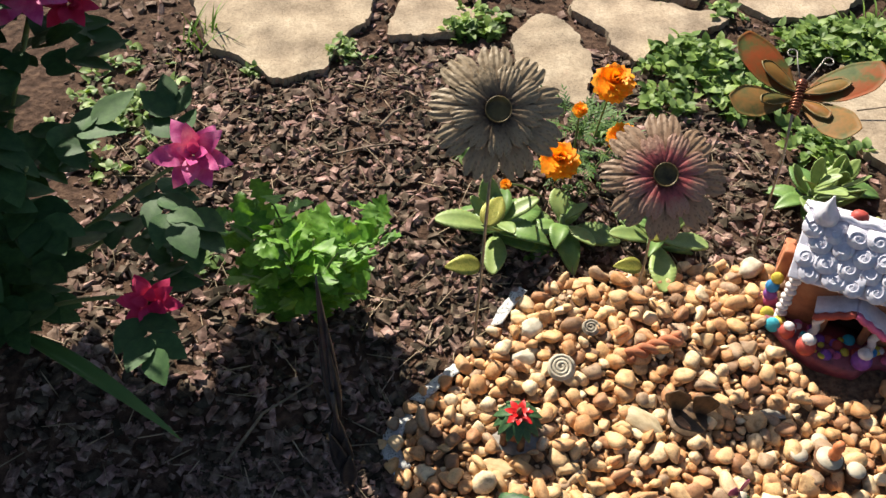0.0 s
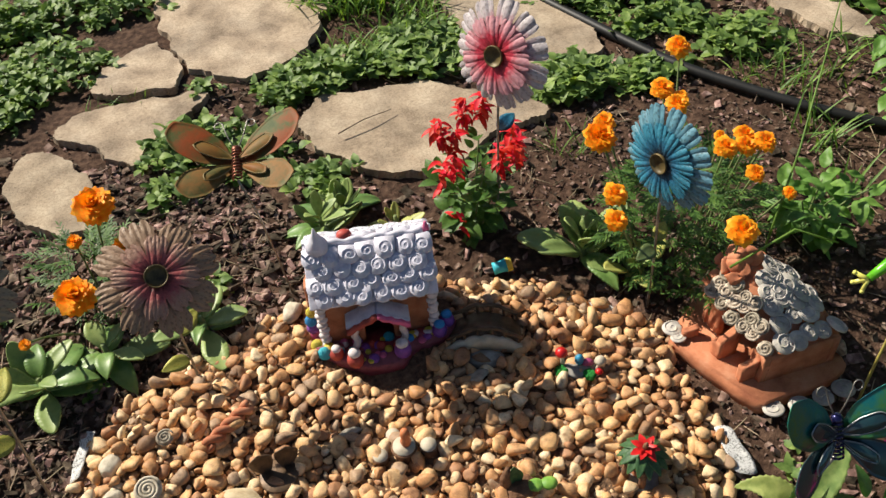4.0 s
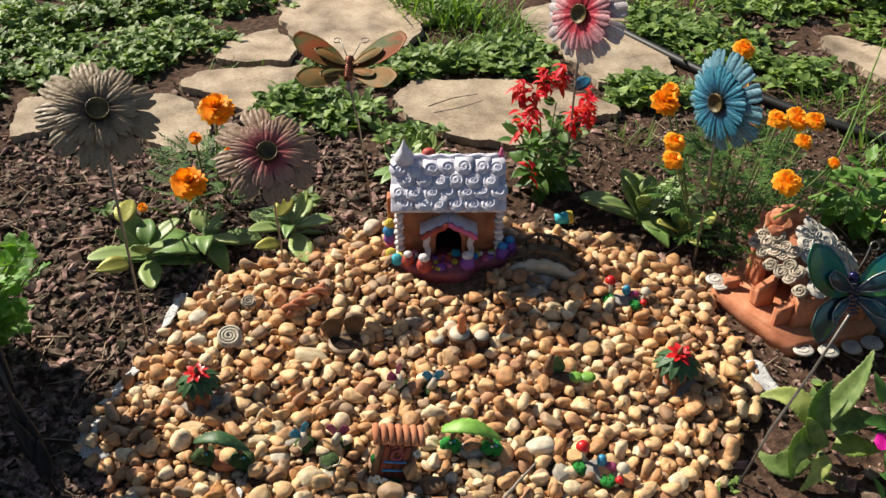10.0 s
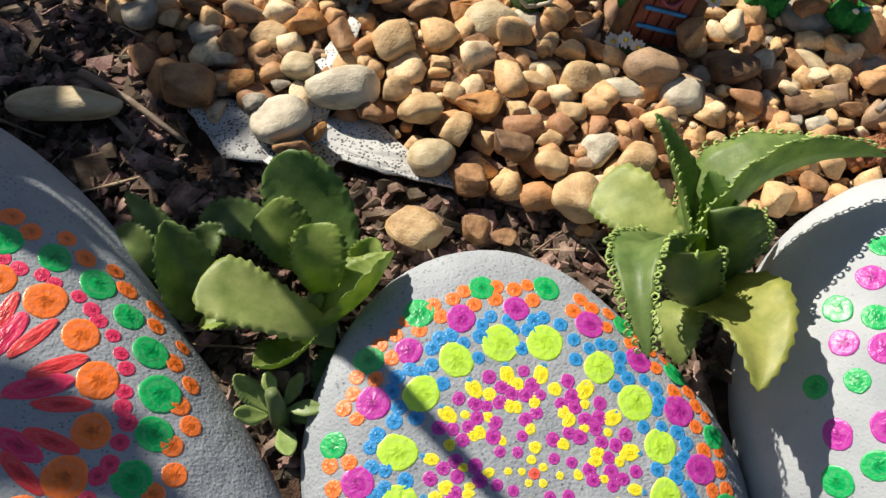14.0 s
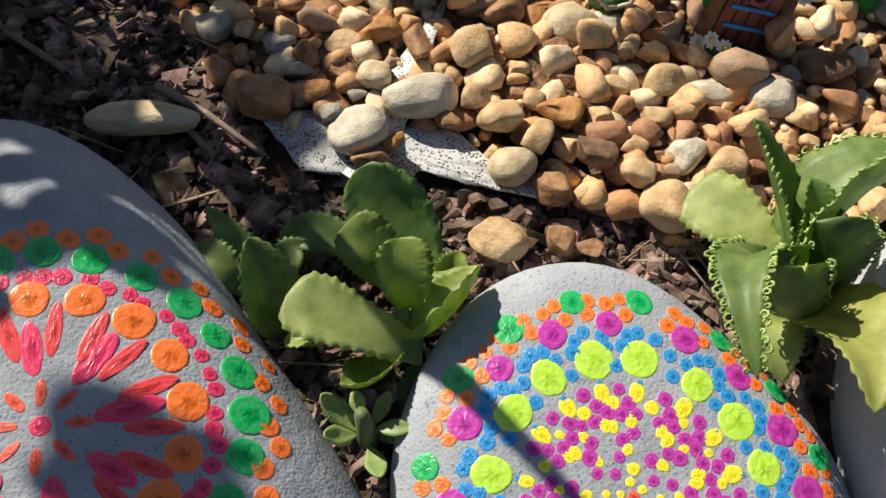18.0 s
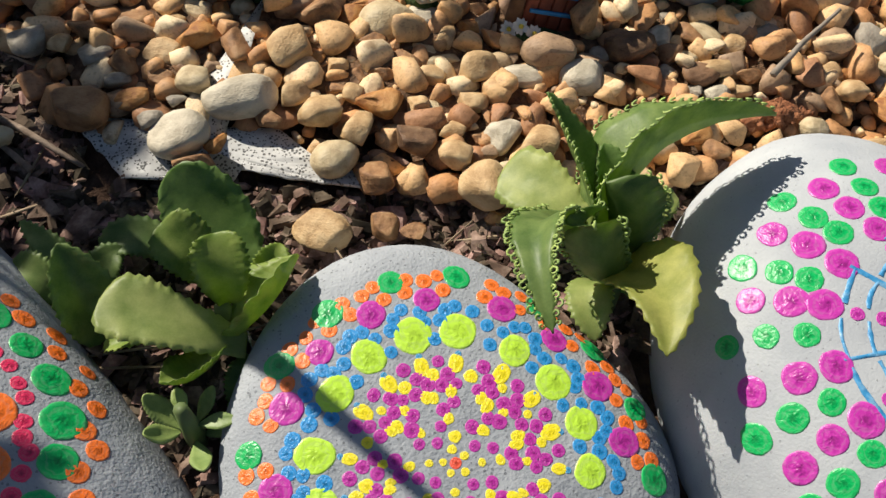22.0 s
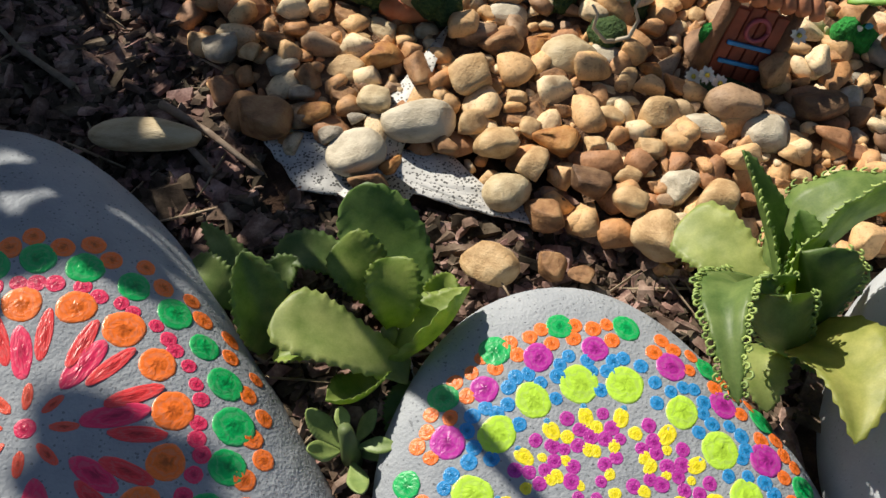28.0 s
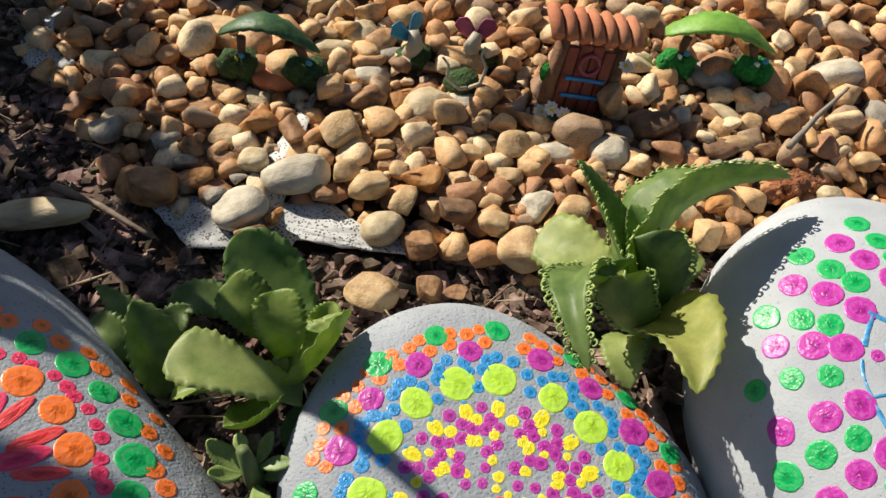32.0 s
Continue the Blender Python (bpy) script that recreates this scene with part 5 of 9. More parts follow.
# succulents in the bed
p_ = stemmed(0.925, 0.165, "large grey green succulent with long arching leaves")
blade(p_, "lance", (0.015, 0.035, 0.061), (-0.005, 0.074, 0.090), (-0.039, 0.106, 0.079), 0.0438, (-0.32, -0.26, 0.91), F_PALE, fold=0.2)
blade(p_, "lance", (0.027, 0.033, 0.080), (0.062, 0.031, 0.126), (0.100, 0.047, 0.174), 0.0415, (-0.69, -0.03, 0.72), F_GREY, fold=0.4)
blade(p_, "lance", (0.024, 0.016, 0.066), (0.058, 0.004, 0.085), (0.088, -0.017, 0.081), 0.0403, (-0.32, -0.26, 0.91), F_GREY, fold=0.3)
blade(p_, "lance", (0.004, 0.024, 0.060), (-0.044, 0.015, 0.053), (-0.052, -0.004, 0.007), 0.0448, (0.07, -0.75, 0.66), F_GREY, fold=0.5)
blade(p_, "lance", (-0.012, 0.021, 0.021), (-0.058, 0.021, 0.021), (-0.071, 0.055, 0.024), 0.0438, (-0.31, -0.40, 0.86), F_GREY, fold=0.2)
blade(p_, "lance", (0.000, -0.006, -0.004), (0.001, -0.063, -0.017), (0.023, -0.109, -0.051), 0.0459, (-0.31, -0.40, 0.86), F_PALE, fold=0.3)
blade(p_, "lance", (-0.007, -0.002, 0.036), (-0.023, -0.019, 0.034), (-0.051, -0.020, 0.003), 0.0300, (-0.37, -0.46, 0.80), F_PALE, fold=0.3)
blade(p_, "lance", (0.028, 0.006, 0.048), (0.047, -0.020, 0.054), (0.079, -0.035, 0.049), 0.0388, (-0.17, -0.40, 0.90), F_FRESH, fold=0.2)
blade(p_, "lance", (0.009, 0.023, 0.062), (0.010, 0.041, 0.103), (0.035, 0.048, 0.136), 0.0415, (-0.32, -0.71, 0.63), F_DEEP, cup=0.4)
blade(p_, "lance", (-0.011, 0.001, -0.006), (-0.036, -0.032, -0.017), (-0.061, -0.030, -0.044), 0.0442, (-0.37, -0.46, 0.80), F_GREY, fold=0.3)
blade(p_, "lance", (0.000, 0.006, 0.045), (-0.011, 0.023, 0.078), (-0.012, 0.034, 0.092), 0.0365, (-0.29, -0.53, 0.79), F_FRESH, cup=0.4)
rosette(0.09, 1.02, "green toothed succulent beneath a marigold", 12, 0.10, 13, (2, 2, 1, 0), 24)
rosette(0.20, 1.03, "green toothed succulent beneath a marigold", 9, 0.085, 14, (2, 0, 2), 22)
rosette(0.36, 1.00, "green toothed succulent beside a metal flower", 10, 0.095, 15, (2, 0, 1), 22)
rosette(0.64, 1.10, "bright green toothed succulent behind the fairy house", 14, 0.085, 16, (0, 1, 2, 1), 32)
rosette(0.70, 1.13, "bright green toothed succulent behind the fairy house", 10, 0.07, 17, (0, 1, 2, 1), 38)
rosette(0.765, 1.03, "pale yellow green seedling with round leaves", 7, 0.055, 18, (4, 5, 5), 28)
rosette(1.02, 0.78, "grey green succulent with tall upright leaves", 11, 0.115, 19, (0, 0, 2, 1), 48)
rosette(1.06, 0.70, "grey green succulent with tall upright leaves", 8, 0.085, 20, (0, 4, 1), 40)

# chrysanthemum clump
r_ = random.Random(40)
bush("leafy_clump", -0.20, 0.86, "bright green bushy plant with lobed leaves on mulch", "plant", [(r_.uniform(-0.125, 0.125), r_.uniform(-0.07, 0.07), r_.uniform(0.10, 0.215)) for _ in range(24)], CHRY, 9, 0.060, M_STEM, 41, droop=0.15, gap=0.3)


# ---- blooms ----
def petals_bm(layers, L, W, shape="ovate", curl=-0.4, n=5, seed=1, teeth=0, depth=0):
    """Rings of petals: (count, tilt from upright in degrees, scale)."""
    r = random.Random(seed)
    b = bmesh.new()
    for cnt, tilt, s in layers:
        for k in range(cnt):
            a = 2 * math.pi * (k + r.uniform(-0.2, 0.2)) / cnt
            t = radians(tilt + r.uniform(-9, 9))
            d = Vector((math.cos(a) * math.sin(t), math.sin(a) * math.sin(t), math.cos(t)))
            up = Vector((-math.cos(a) * math.cos(t), -math.sin(a) * math.cos(t), math.sin(t)))
            m = basis((d.x * 0.08 * L, d.y * 0.08 * L, 0), d, up, s * r.uniform(0.88, 1.1))
            p = leaf_bm(L, W, 0.1, curl, shape, n, teeth, depth, 0, 0, 0, (-1, 0, 1), 0.25)
            p.transform(m)
            me = bpy.data.meshes.new("tmp")
            p.to_mesh(me)
            p.free()
            b.from_mesh(me)
            bpy.data.meshes.remove(me)
    return b


MARI = [mesh_of("marigold_bloom", petals_bm([(16, 100, 1.0), (16, 82, 1.0), (15, 64, 0.98), (13, 46, 0.95), (10, 28, 0.9), (6, 10, 0.85)], 0.030, 0.017, "spoon", -0.5, 4, s), M_ORNG) for s in (1, 2)]
MARL = [mesh_of("marigold_bloom", petals_bm([(11, 95, 1.0), (10, 70, 0.85), (8, 45, 0.7), (5, 20, 0.6)], 0.026, 0.017, "spoon", -0.7, 4, s), M_ORNG) for s in (3, 4)]
fine_leaf = shape_of(leaf_bm(1, 0.24, 0.1, -0.5, "lance", 3, 0, 0, 0, 0, 0, (-1, 0, 1)))


def feathery(name, x, y, label, rx, ry, h, n, blooms, seed):
    """A marigold: stems, feathery foliage and blooms at given places (world)."""
    r = random.Random(seed)
    z0 = gz(x, y)
    e = thing(name, at(x, y, z0), label, "flower plant", "marigold plants")
    items = []
    for _ in range(n):
        a, q, t = r.uniform(0, 6.28), math.sqrt(r.random()), r.random()
        k = (0.45 + 0.55 * math.sin(math.pi * min(1, 0.25 + 0.7 * t)))
        c = Vector((math.cos(a) * rx * q * k, math.sin(a) * ry * q * k, 0.01 + h * t))
        d = Vector((math.cos(a), math.sin(a), r.uniform(-0.1, 0.9))).normalized()
        fl = r.uniform(0.028, 0.05)
        for j in range(9):
            f = 0.2 + 0.8 * j / 8
            side = 1 if j % 2 else -1
            dd = (d + d.cross(Vector((0, 0, 1))) * side * 0.9 * (1 if j < 8 else 0)).normalized()
            items.append((basis(c + d * fl * f, dd, (0, 0, 1), r.uniform(0.011, 0.018)), 0))
    joined("foliage", items, [fine_leaf], M_MARI, e)
    for bx, by, bz, s, kind in blooms:
        p = Vector((bx - x, by - y, bz - z0))
        b = bmesh.new()
        q = Vector((p.x * 0.45, p.y * 0.45, 0))
        tube(b, [q + (p - q) * t + Vector((0, 0, 0.01 * math.sin(3.1 * t))) for t in (0, 0.3, 0.6, 0.9, 1)], [0.0025, 0.002, 0.0018, 0.002, 0.004], 6)
        part("stem", b, M_STEM, e)
        tilt = Vector((0.1 - 0.2 * r.random(), -0.45, 1))
        m = basis(p, Vector((1, 0, 0)).cross(tilt), tilt, s)
        put("bloom", (MARI if kind else MARL)[r.randrange(2)], e, m @ Matrix.Rotation(r.uniform(0, 6), 4, "Z"), "orange pompon bloom")
    return e


feathery("marigold", 0.235, 1.19, "marigold with round orange blooms over feathery leaves", 0.085, 0.08, 0.10, 120,
         [(0.195, 1.099, 0.080, 1.12, 1), (0.282, 1.178, 0.180, 1.12, 1), (0.30, 1.13, 0.105, 0.85, 1), (0.23, 1.165, 0.135, 0.42, 1), (0.10, 1.02, 0.10, 0.3, 1)], 51)
feathery("marigold", 1.17, 0.70, "tall marigold with many ragged orange blooms", 0.15, 0.11, 0.19, 420,
         [(1.355, 0.93, 0.205, 1.0, 0), (1.248, 0.855, 0.195, 0.95, 0), (1.238, 0.806, 0.195, 0.85, 0), (1.27, 0.83, 0.18, 0.6, 0), (1.06, 0.805, 0.20, 0.95, 1), (1.08, 0.82, 0.215, 0.8, 0), (0.991, 0.68, 0.198, 0.85, 0), (0.955, 0.635, 0.195, 0.8, 0),
          (1.272, 0.677, 0.19, 0.8, 0), (1.286, 0.644, 0.19, 0.85, 0), (1.252, 0.655, 0.19, 0.8, 0), (1.212, 0.663, 0.20, 0.85, 0), (1.212, 0.595, 0.19, 0.7, 0), (1.154, 0.673, 0.20, 0.5, 0), (1.24, 0.70, 0.185, 0.5, 0), (1.25, 0.55, 0.16, 0.5, 0)], 52)
feathery("marigold", 1.135, 0.57, "orange marigold bloom behind the terracotta house", 0.05, 0.04, 0.12, 40, [(1.118, 0.525, 0.170, 1.05, 0)], 53)

# scarlet salvia
sal = bush("salvia", 0.90, 0.965, "scarlet salvia with drooping red flower spikes", "flower plant", [(-0.06, 0.02, 0.15), (0.05, 0.05, 0.17), (0.06, -0.04, 0.15), (-0.02, -0.05, 0.11), (0.0, 0.03, 0.16), (-0.075, -0.03, 0.10), (0.03, -0.06, 0.10), (0.09, 0.0, 0.11), (-0.05, 0.05, 0.12), (0.06, 0.07, 0.13), (0.02, -0.01, 0.14), (-0.04, -0.01, 0.13)], SALV, 10, 0.05, M_STEM, 61, gap=0.2, droop=0.35)
spike = shape_of(leaf_bm(1, 0.36, 0.3, -0.9, "lance", 4, 0, 0, 0, 0, 0, (-1, 0, 1)))
r_ = random.Random(62)
for fx, fy, fz, n_ in ((0.865, 1.02, 0.165, 34), (0.885, 1.0, 0.15, 26), (0.965, 1.03, 0.175, 34), (0.94, 1.05, 0.165, 26), (0.955, 0.905, 0.155, 34), (0.94, 0.93, 0.13, 22), (0.825, 0.94, 0.145, 14), (0.85, 0.945, 0.15, 12), (0.83, 0.91, 0.06, 5), (0.97, 0.94, 0.165, 22)):
    it = []
    for k in range(n_):
        a, t = r_.uniform(0, 6.28), k / n_
        d = Vector((math.cos(a), math.sin(a), r_.uniform(-0.7, 0.35)))
        it.append((basis((fx - 0.90 + r_.uniform(-0.006, 0.006), fy - 0.965 + r_.uniform(-0.006, 0.006), fz - gz(0.9, 0.965) + 0.055 * (t - 0.5)), d, (0, 0, 1), r_.uniform(0.02, 0.034)), 0))
    joined("flower_spike", it, [spike], M_REDP, sal, "scarlet flower spike")

# vinca
vin = bush("vinca", 1.06, 0.075, "magenta vinca with glossy leaves and white-eyed flowers", "flower plant", [(-0.12, 0.0, 0.12), (0.0, 0.08, 0.15), (0.08, 0.03, 0.16), (-0.05, -0.07, 0.12), (0.05, -0.06, 0.14), (-0.09, 0.07, 0.14), (0.10, -0.03, 0.12), (0.0, 0.0, 0.17), (-0.16, -0.04, 0.08), (0.03, 0.11, 0.13)], VINC, 9, 0.062, M_STEM, 71, gap=0.3, droop=0.1)
b_ = petals_bm([(5, 80, 1.0)], 0.030, 0.022, "spoon", -0.25, 6, 72)
VFLOW = mesh_of("vinca_flower", b_, M_MAGP)
bm = bmesh.new()
ball(bm, (0, 0, 0.0015), 0.0026, 1)
VEYE = mesh_of("flower_eye", bm, M_WHITE)
for fx, fy, fz in ((1.059, 0.159, 0.126), (1.035, 0.165, 0.12), (1.155, 0.06, 0.13), (0.945, 0.045, 0.125), (1.015, -0.005, 0.13), (1.03, 0.01, 0.115), (0.90, 0.055, 0.10), (0.93, 0.06, 0.11), (1.075, 0.055, 0.085), (1.11, 0.12, 0.11), (1.13, 0.01, 0.06)):
    d = Vector((-0.25 + r_.uniform(-0.2, 0.2), -0.55 + r_.uniform(-0.2, 0.2), 1))
    fl = put("flower", VFLOW, vin, basis((fx - 1.06, fy - 0.075, fz - gz(1.06, 0.075)), Vector((1, 0, 0.1)).cross(d), d, 1) @ Matrix.Rotation(r_.uniform(0, 6), 4, "Z"), "magenta five-petalled flower")
    put("flower_eye", VEYE, fl, Matrix.Identity(4), "white flower eye")

# broad-leaved plants
r_ = random.Random(81)


def broad(x, y, n, h, spread, size, label, seed, per=8):
    r = random.Random(seed)
    return bush("leafy_plant", x, y, label, "plant", [(r.uniform(-spread, spread), r.uniform(-spread, spread), h * r.uniform(0.6, 1.05)) for _ in range(n)], BIG, per + 2, size * 0.85, M_STEM, seed, gap=0.3, droop=0.35, petiole=0.02, group="broad-leaved plants")


broad(1.33, -0.06, 12, 0.19, 0.10, 0.125, "broad-leaved green plant beside the vinca", 82, 7)
broad(1.63, 0.0, 11, 0.34, 0.12, 0.14, "tall broad-leaved green plant with drooping leaves", 83, 8)
broad(1.79, 0.16, 12, 0.38, 0.13, 0.14, "tall broad-leaved green plant with drooping leaves", 84, 8)
broad(1.75, 0.58, 14, 0.27, 0.13, 0.10, "leafy green plant with long drooping leaves", 85, 10)
broad(1.90, 0.72, 9, 0.34, 0.12, 0.10, "leafy green plant with long drooping leaves", 86, 10)
broad(1.46, 0.285, 6, 0.12, 0.06, 0.07, "small leafy green plant on dark soil", 87, 7)
broad(1.40, 0.60, 8, 0.13, 0.08, 0.08, "leafy green plant beside a marigold", 88, 7)
broad(1.42, 0.13, 4, 0.06, 0.04, 0.045, "small leafy seedling on dark soil", 89, 5)

# rose bush, dark against the light
rb = thing("rose_bush", at(-0.66, 0.80, gz(-0.66, 0.8)), "dark leafy rose bush with pink and crimson blooms", "bush")
r_ = random.Random(91)
canes = []
for k in range(13):
    a = r_.uniform(0, 6.28)
    q = r_.uniform(0.06, 0.26)
    tip = Vector((math.cos(a) * q - 0.03, math.sin(a) * q * 0.95, r_.uniform(0.30, 0.52)))
    canes.append(tip)
# unseen tall canes added out of view, spaced to shade the stones and mulch
high = [Vector((-0.35 + 0.122 * (k % 5) + 0.04 * math.sin(k * 2.7), -0.02 + 0.15 * (k // 5) + 0.05 * math.cos(k * 1.9), 0.56 + 0.05 * (k % 4))) for k in range(25)]
high += [Vector((-0.12 + 0.075 * k + 0.02 * math.sin(k * 2.3), -0.15 + 0.03 * math.cos(k * 2.9), 0.60 + 0.04 * (k % 2))) for k in range(4)]
high = [q for q in high if not (0.0 < q.x < 0.2 and 0.08 < q.y < 0.36)]
high += [Vector((0.12, 0.42, 0.63))]
# thinner added canes, also out of view, that dapple the mandala stone
dapple_tips = [Vector((-0.02 + 0.085 * (k % 3) + 0.02 * math.sin(k * 2.2), -0.05 + 0.066 * (k // 3) + 0.02 * math.cos(k * 1.7), 0.63 + 0.02 * (k % 2))) for k in range(12)] + [Vector((0.06, 0.27, 0.64)), Vector((0.14, 0.31, 0.62)), Vector((0.02, 0.33, 0.64))]
dapple_tips = [q for q in dapple_tips if not (q.x > 0.125 and q.y < 0.0)]
canes += [Vector((0.36, -0.04, 0.375)), Vector((0.30, -0.15, 0.26)), Vector((0.33, 0.02, 0.27)), Vector((0.16, 0.10, 0.45)), Vector((0.10, -0.2, 0.40)), Vector((0.2, -0.08, 0.40))]
for cane_no, tip in enumerate(canes):
    b = bmesh.new()
    mid = Vector((tip.x * 0.45, tip.y * 0.45, tip.z * 0.62))
    pts = [mid * (2 * t * (1 - t)) + tip * (t * t) for t in (j / 7 for j in range(8))]
    tube(b, pts, [0.005 - 0.0004 * j for j in range(8)], 6)
    part("cane", b, M_STEM, rb)
    for j in range(2 if cane_no < 13 else 5, 8):
        p = pts[j]
        for _ in range(2 if cane_no < 13 else 1):
            a = r_.uniform(0, 6.28)
            d = Vector((math.cos(a), math.sin(a), r_.uniform(-0.25, 0.4))).normalized()
            for f, sg in ((0.035, 0.9), (0.035, -0.9), (0.065, 0.75), (0.065, -0.75), (0.085, 0.0)):
                dd = (d + d.cross(Vector((0, 0, 1))) * sg).normalized()
                put("leaf", ROSE[r_.randrange(2)], rb, basis(p + d * f, dd, (r_.uniform(-0.3, 0.3), r_.uniform(-0.3, 0.3), 1), r_.uniform(0.042, 0.062)))
# leaves and stems of the added shading canes
rleaf = [shape_of(leaf_bm(1, 0.66, 0.16, cu, "ovate", 6, 0, 0, 0, 0, 0, (-1, 0, 1))) for cu in (-0.4, 0.1)]
shade_sprays = []
for tip in high + dapple_tips:
    b = bmesh.new()
    mid = Vector((tip.x * 0.3, tip.y * 0.3, tip.z * 0.7))
    pts = [mid * (2 * t * (1 - t)) + tip * (t * t) for t in (j / 7 for j in range(8))]
    tube(b, pts, [0.006 - 0.0005 * j for j in range(8)], 6)
    part("cane", b, M_STEM, rb)
    for j in range(4, 8) if tip in high else (5, 7):
        for _ in range(3 if tip in high else 1):
            a = r_.uniform(0, 6.28)
            d = Vector((math.cos(a), math.sin(a), r_.uniform(-0.3, 0.4))).normalized()
            for f, sg in ((0.035, 0.9), (0.035, -0.9), (0.065, 0.75), (0.065, -0.75), (0.085, 0.0)):
                shade_sprays.append((basis(pts[j] + d * f, (d + d.cross(Vector((0, 0, 1))) * sg).normalized(), (r_.uniform(-0.5, 0.5), r_.uniform(-0.5, 0.5), 1), r_.uniform(0.042, 0.062)), r_.randrange(2)))
joined("foliage", shade_sprays, rleaf, M_ROSE, rb)
RB = [mesh_of("rose_bloom", petals_bm([(6, 82, 1.0), (5, 55, 0.85), (4, 25, 0.65)], 0.046, 0.026, "ovate", -0.5, 6, 95), M_PINKP), mesh_of("rose_bloom", petals_bm([(6, 80, 1.0), (5, 50, 0.85), (3, 25, 0.7)], 0.040, 0.023, "ovate", -0.5, 6, 96), M_CRIM)]
for fx, fy, fz, k, s in ((-0.287, 0.761, 0.389, 0, 1.0), (-0.50, 0.93, 0.50, 0, 1.15), (-0.46, 0.95, 0.47, 1, 0.9), (-0.34, 0.64, 0.27, 1, 0.95)):
    d = Vector((0.25, -0.6, 1))
    put("bloom", RB[k], rb, basis((fx + 0.66, fy - 0.80, fz - gz(-0.66, 0.8)), Vector((1, 0, 0)).cross(d), d, s), ("open pink bloom", "crimson bloom")[k])
bm = leaf_bm(0.27, 0.022, 0.4, -0.7, "lance", 12, 0, 0, 0.001)
strap = part("strap_leaf", bm, M_KALD)
strap.matrix_basis = basis((-0.56, 0.70, 0.13), Vector((0.24, -0.13, 0.02)), (0, 0, 1))
tagged(strap, "long yellow green strap leaf lying beneath the rose", "leaf")


# ---- metal garden ornaments ----
def petal_paint(name, inner, mid, outer, spots=0.0):
    """Worn enamel that runs from the petal's foot to its tip."""
    m, n, l, b = nodes_of(name)
    tc = n.new("ShaderNodeTexCoord")
    sep = n.new("ShaderNodeSeparateXYZ")
    l.new(tc.outputs["Object"], sep.inputs[0])
    no = n.new("ShaderNodeTexNoise")
    no.inputs["Scale"].default_value, no.inputs["Detail"].default_value = 9, 5
    l.new(tc.outputs["Object"], no.inputs["Vector"])
    ad = n.new("ShaderNodeMath")
    ad.operation = "MULTIPLY_ADD"
    ad.inputs[1].default_value = 0.45
    l.new(no.outputs[0], ad.inputs[0])
    l.new(sep.outputs[1], ad.inputs[2])
    rp = ramp(n, [(0.50, inner), (0.70, mid), (1.0, outer)])
    l.new(ad.outputs[0], rp.inputs[0])
    out = rp.outputs[0]
    if spots:
        mp = n.new("ShaderNodeMapping")
        mp.inputs["Scale"].default_value = (26, 12, 26)
        l.new(tc.outputs["Object"], mp.inputs[0])
        vo = n.new("ShaderNodeTexVoronoi")
        l.new(mp.outputs[0], vo.inputs["Vector"])
        vo.inputs["Scale"].default_value = 1.0
        vr = ramp(n, [(0.28, (0.42, 0.38, 0.32)), (0.4, (1, 1, 1))])
        l.new(vo.outputs["Distance"], vr.inputs[0])
        mu = n.new("ShaderNodeMixRGB")
        mu.blend_type, mu.inputs[0].default_value = "MULTIPLY", spots
        l.new(out, mu.inputs[1])
        l.new(vr.outputs[0], mu.inputs[2])
        out = mu.outputs[0]
    l.new(out, b.inputs["Base Color"])
    b.inputs["Roughness"].default_value, b.inputs["Metallic"].default_value = 0.55, 0.0
    bp = n.new("ShaderNodeBump")
    bp.inputs["Strength"].default_value, bp.inputs["Distance"].default_value = 0.3, 0.006
    l.new(no.outputs[0], bp.inputs["Height"])
    l.new(bp.outputs[0], b.inputs["Normal"])
    return m


M_WIRE = surface("grey steel wire", [(0.16, 0.15, 0.13), (0.34, 0.32, 0.29)], 60, 0.45, 0.2, 400, metal=0.7)
M_CUP = surface("dull brass cup", [(0.035, 0.024, 0.010), (0.17, 0.125, 0.045)], 60, 0.5, 0.2, 300, metal=0.2)
M_TINLEAF = surface("yellow green enamel", [(0.10, 0.13, 0.02), (0.30, 0.30, 0.05), (0.42, 0.34, 0.08)], 35, 0.45, 0.3, 300, metal=0.2)


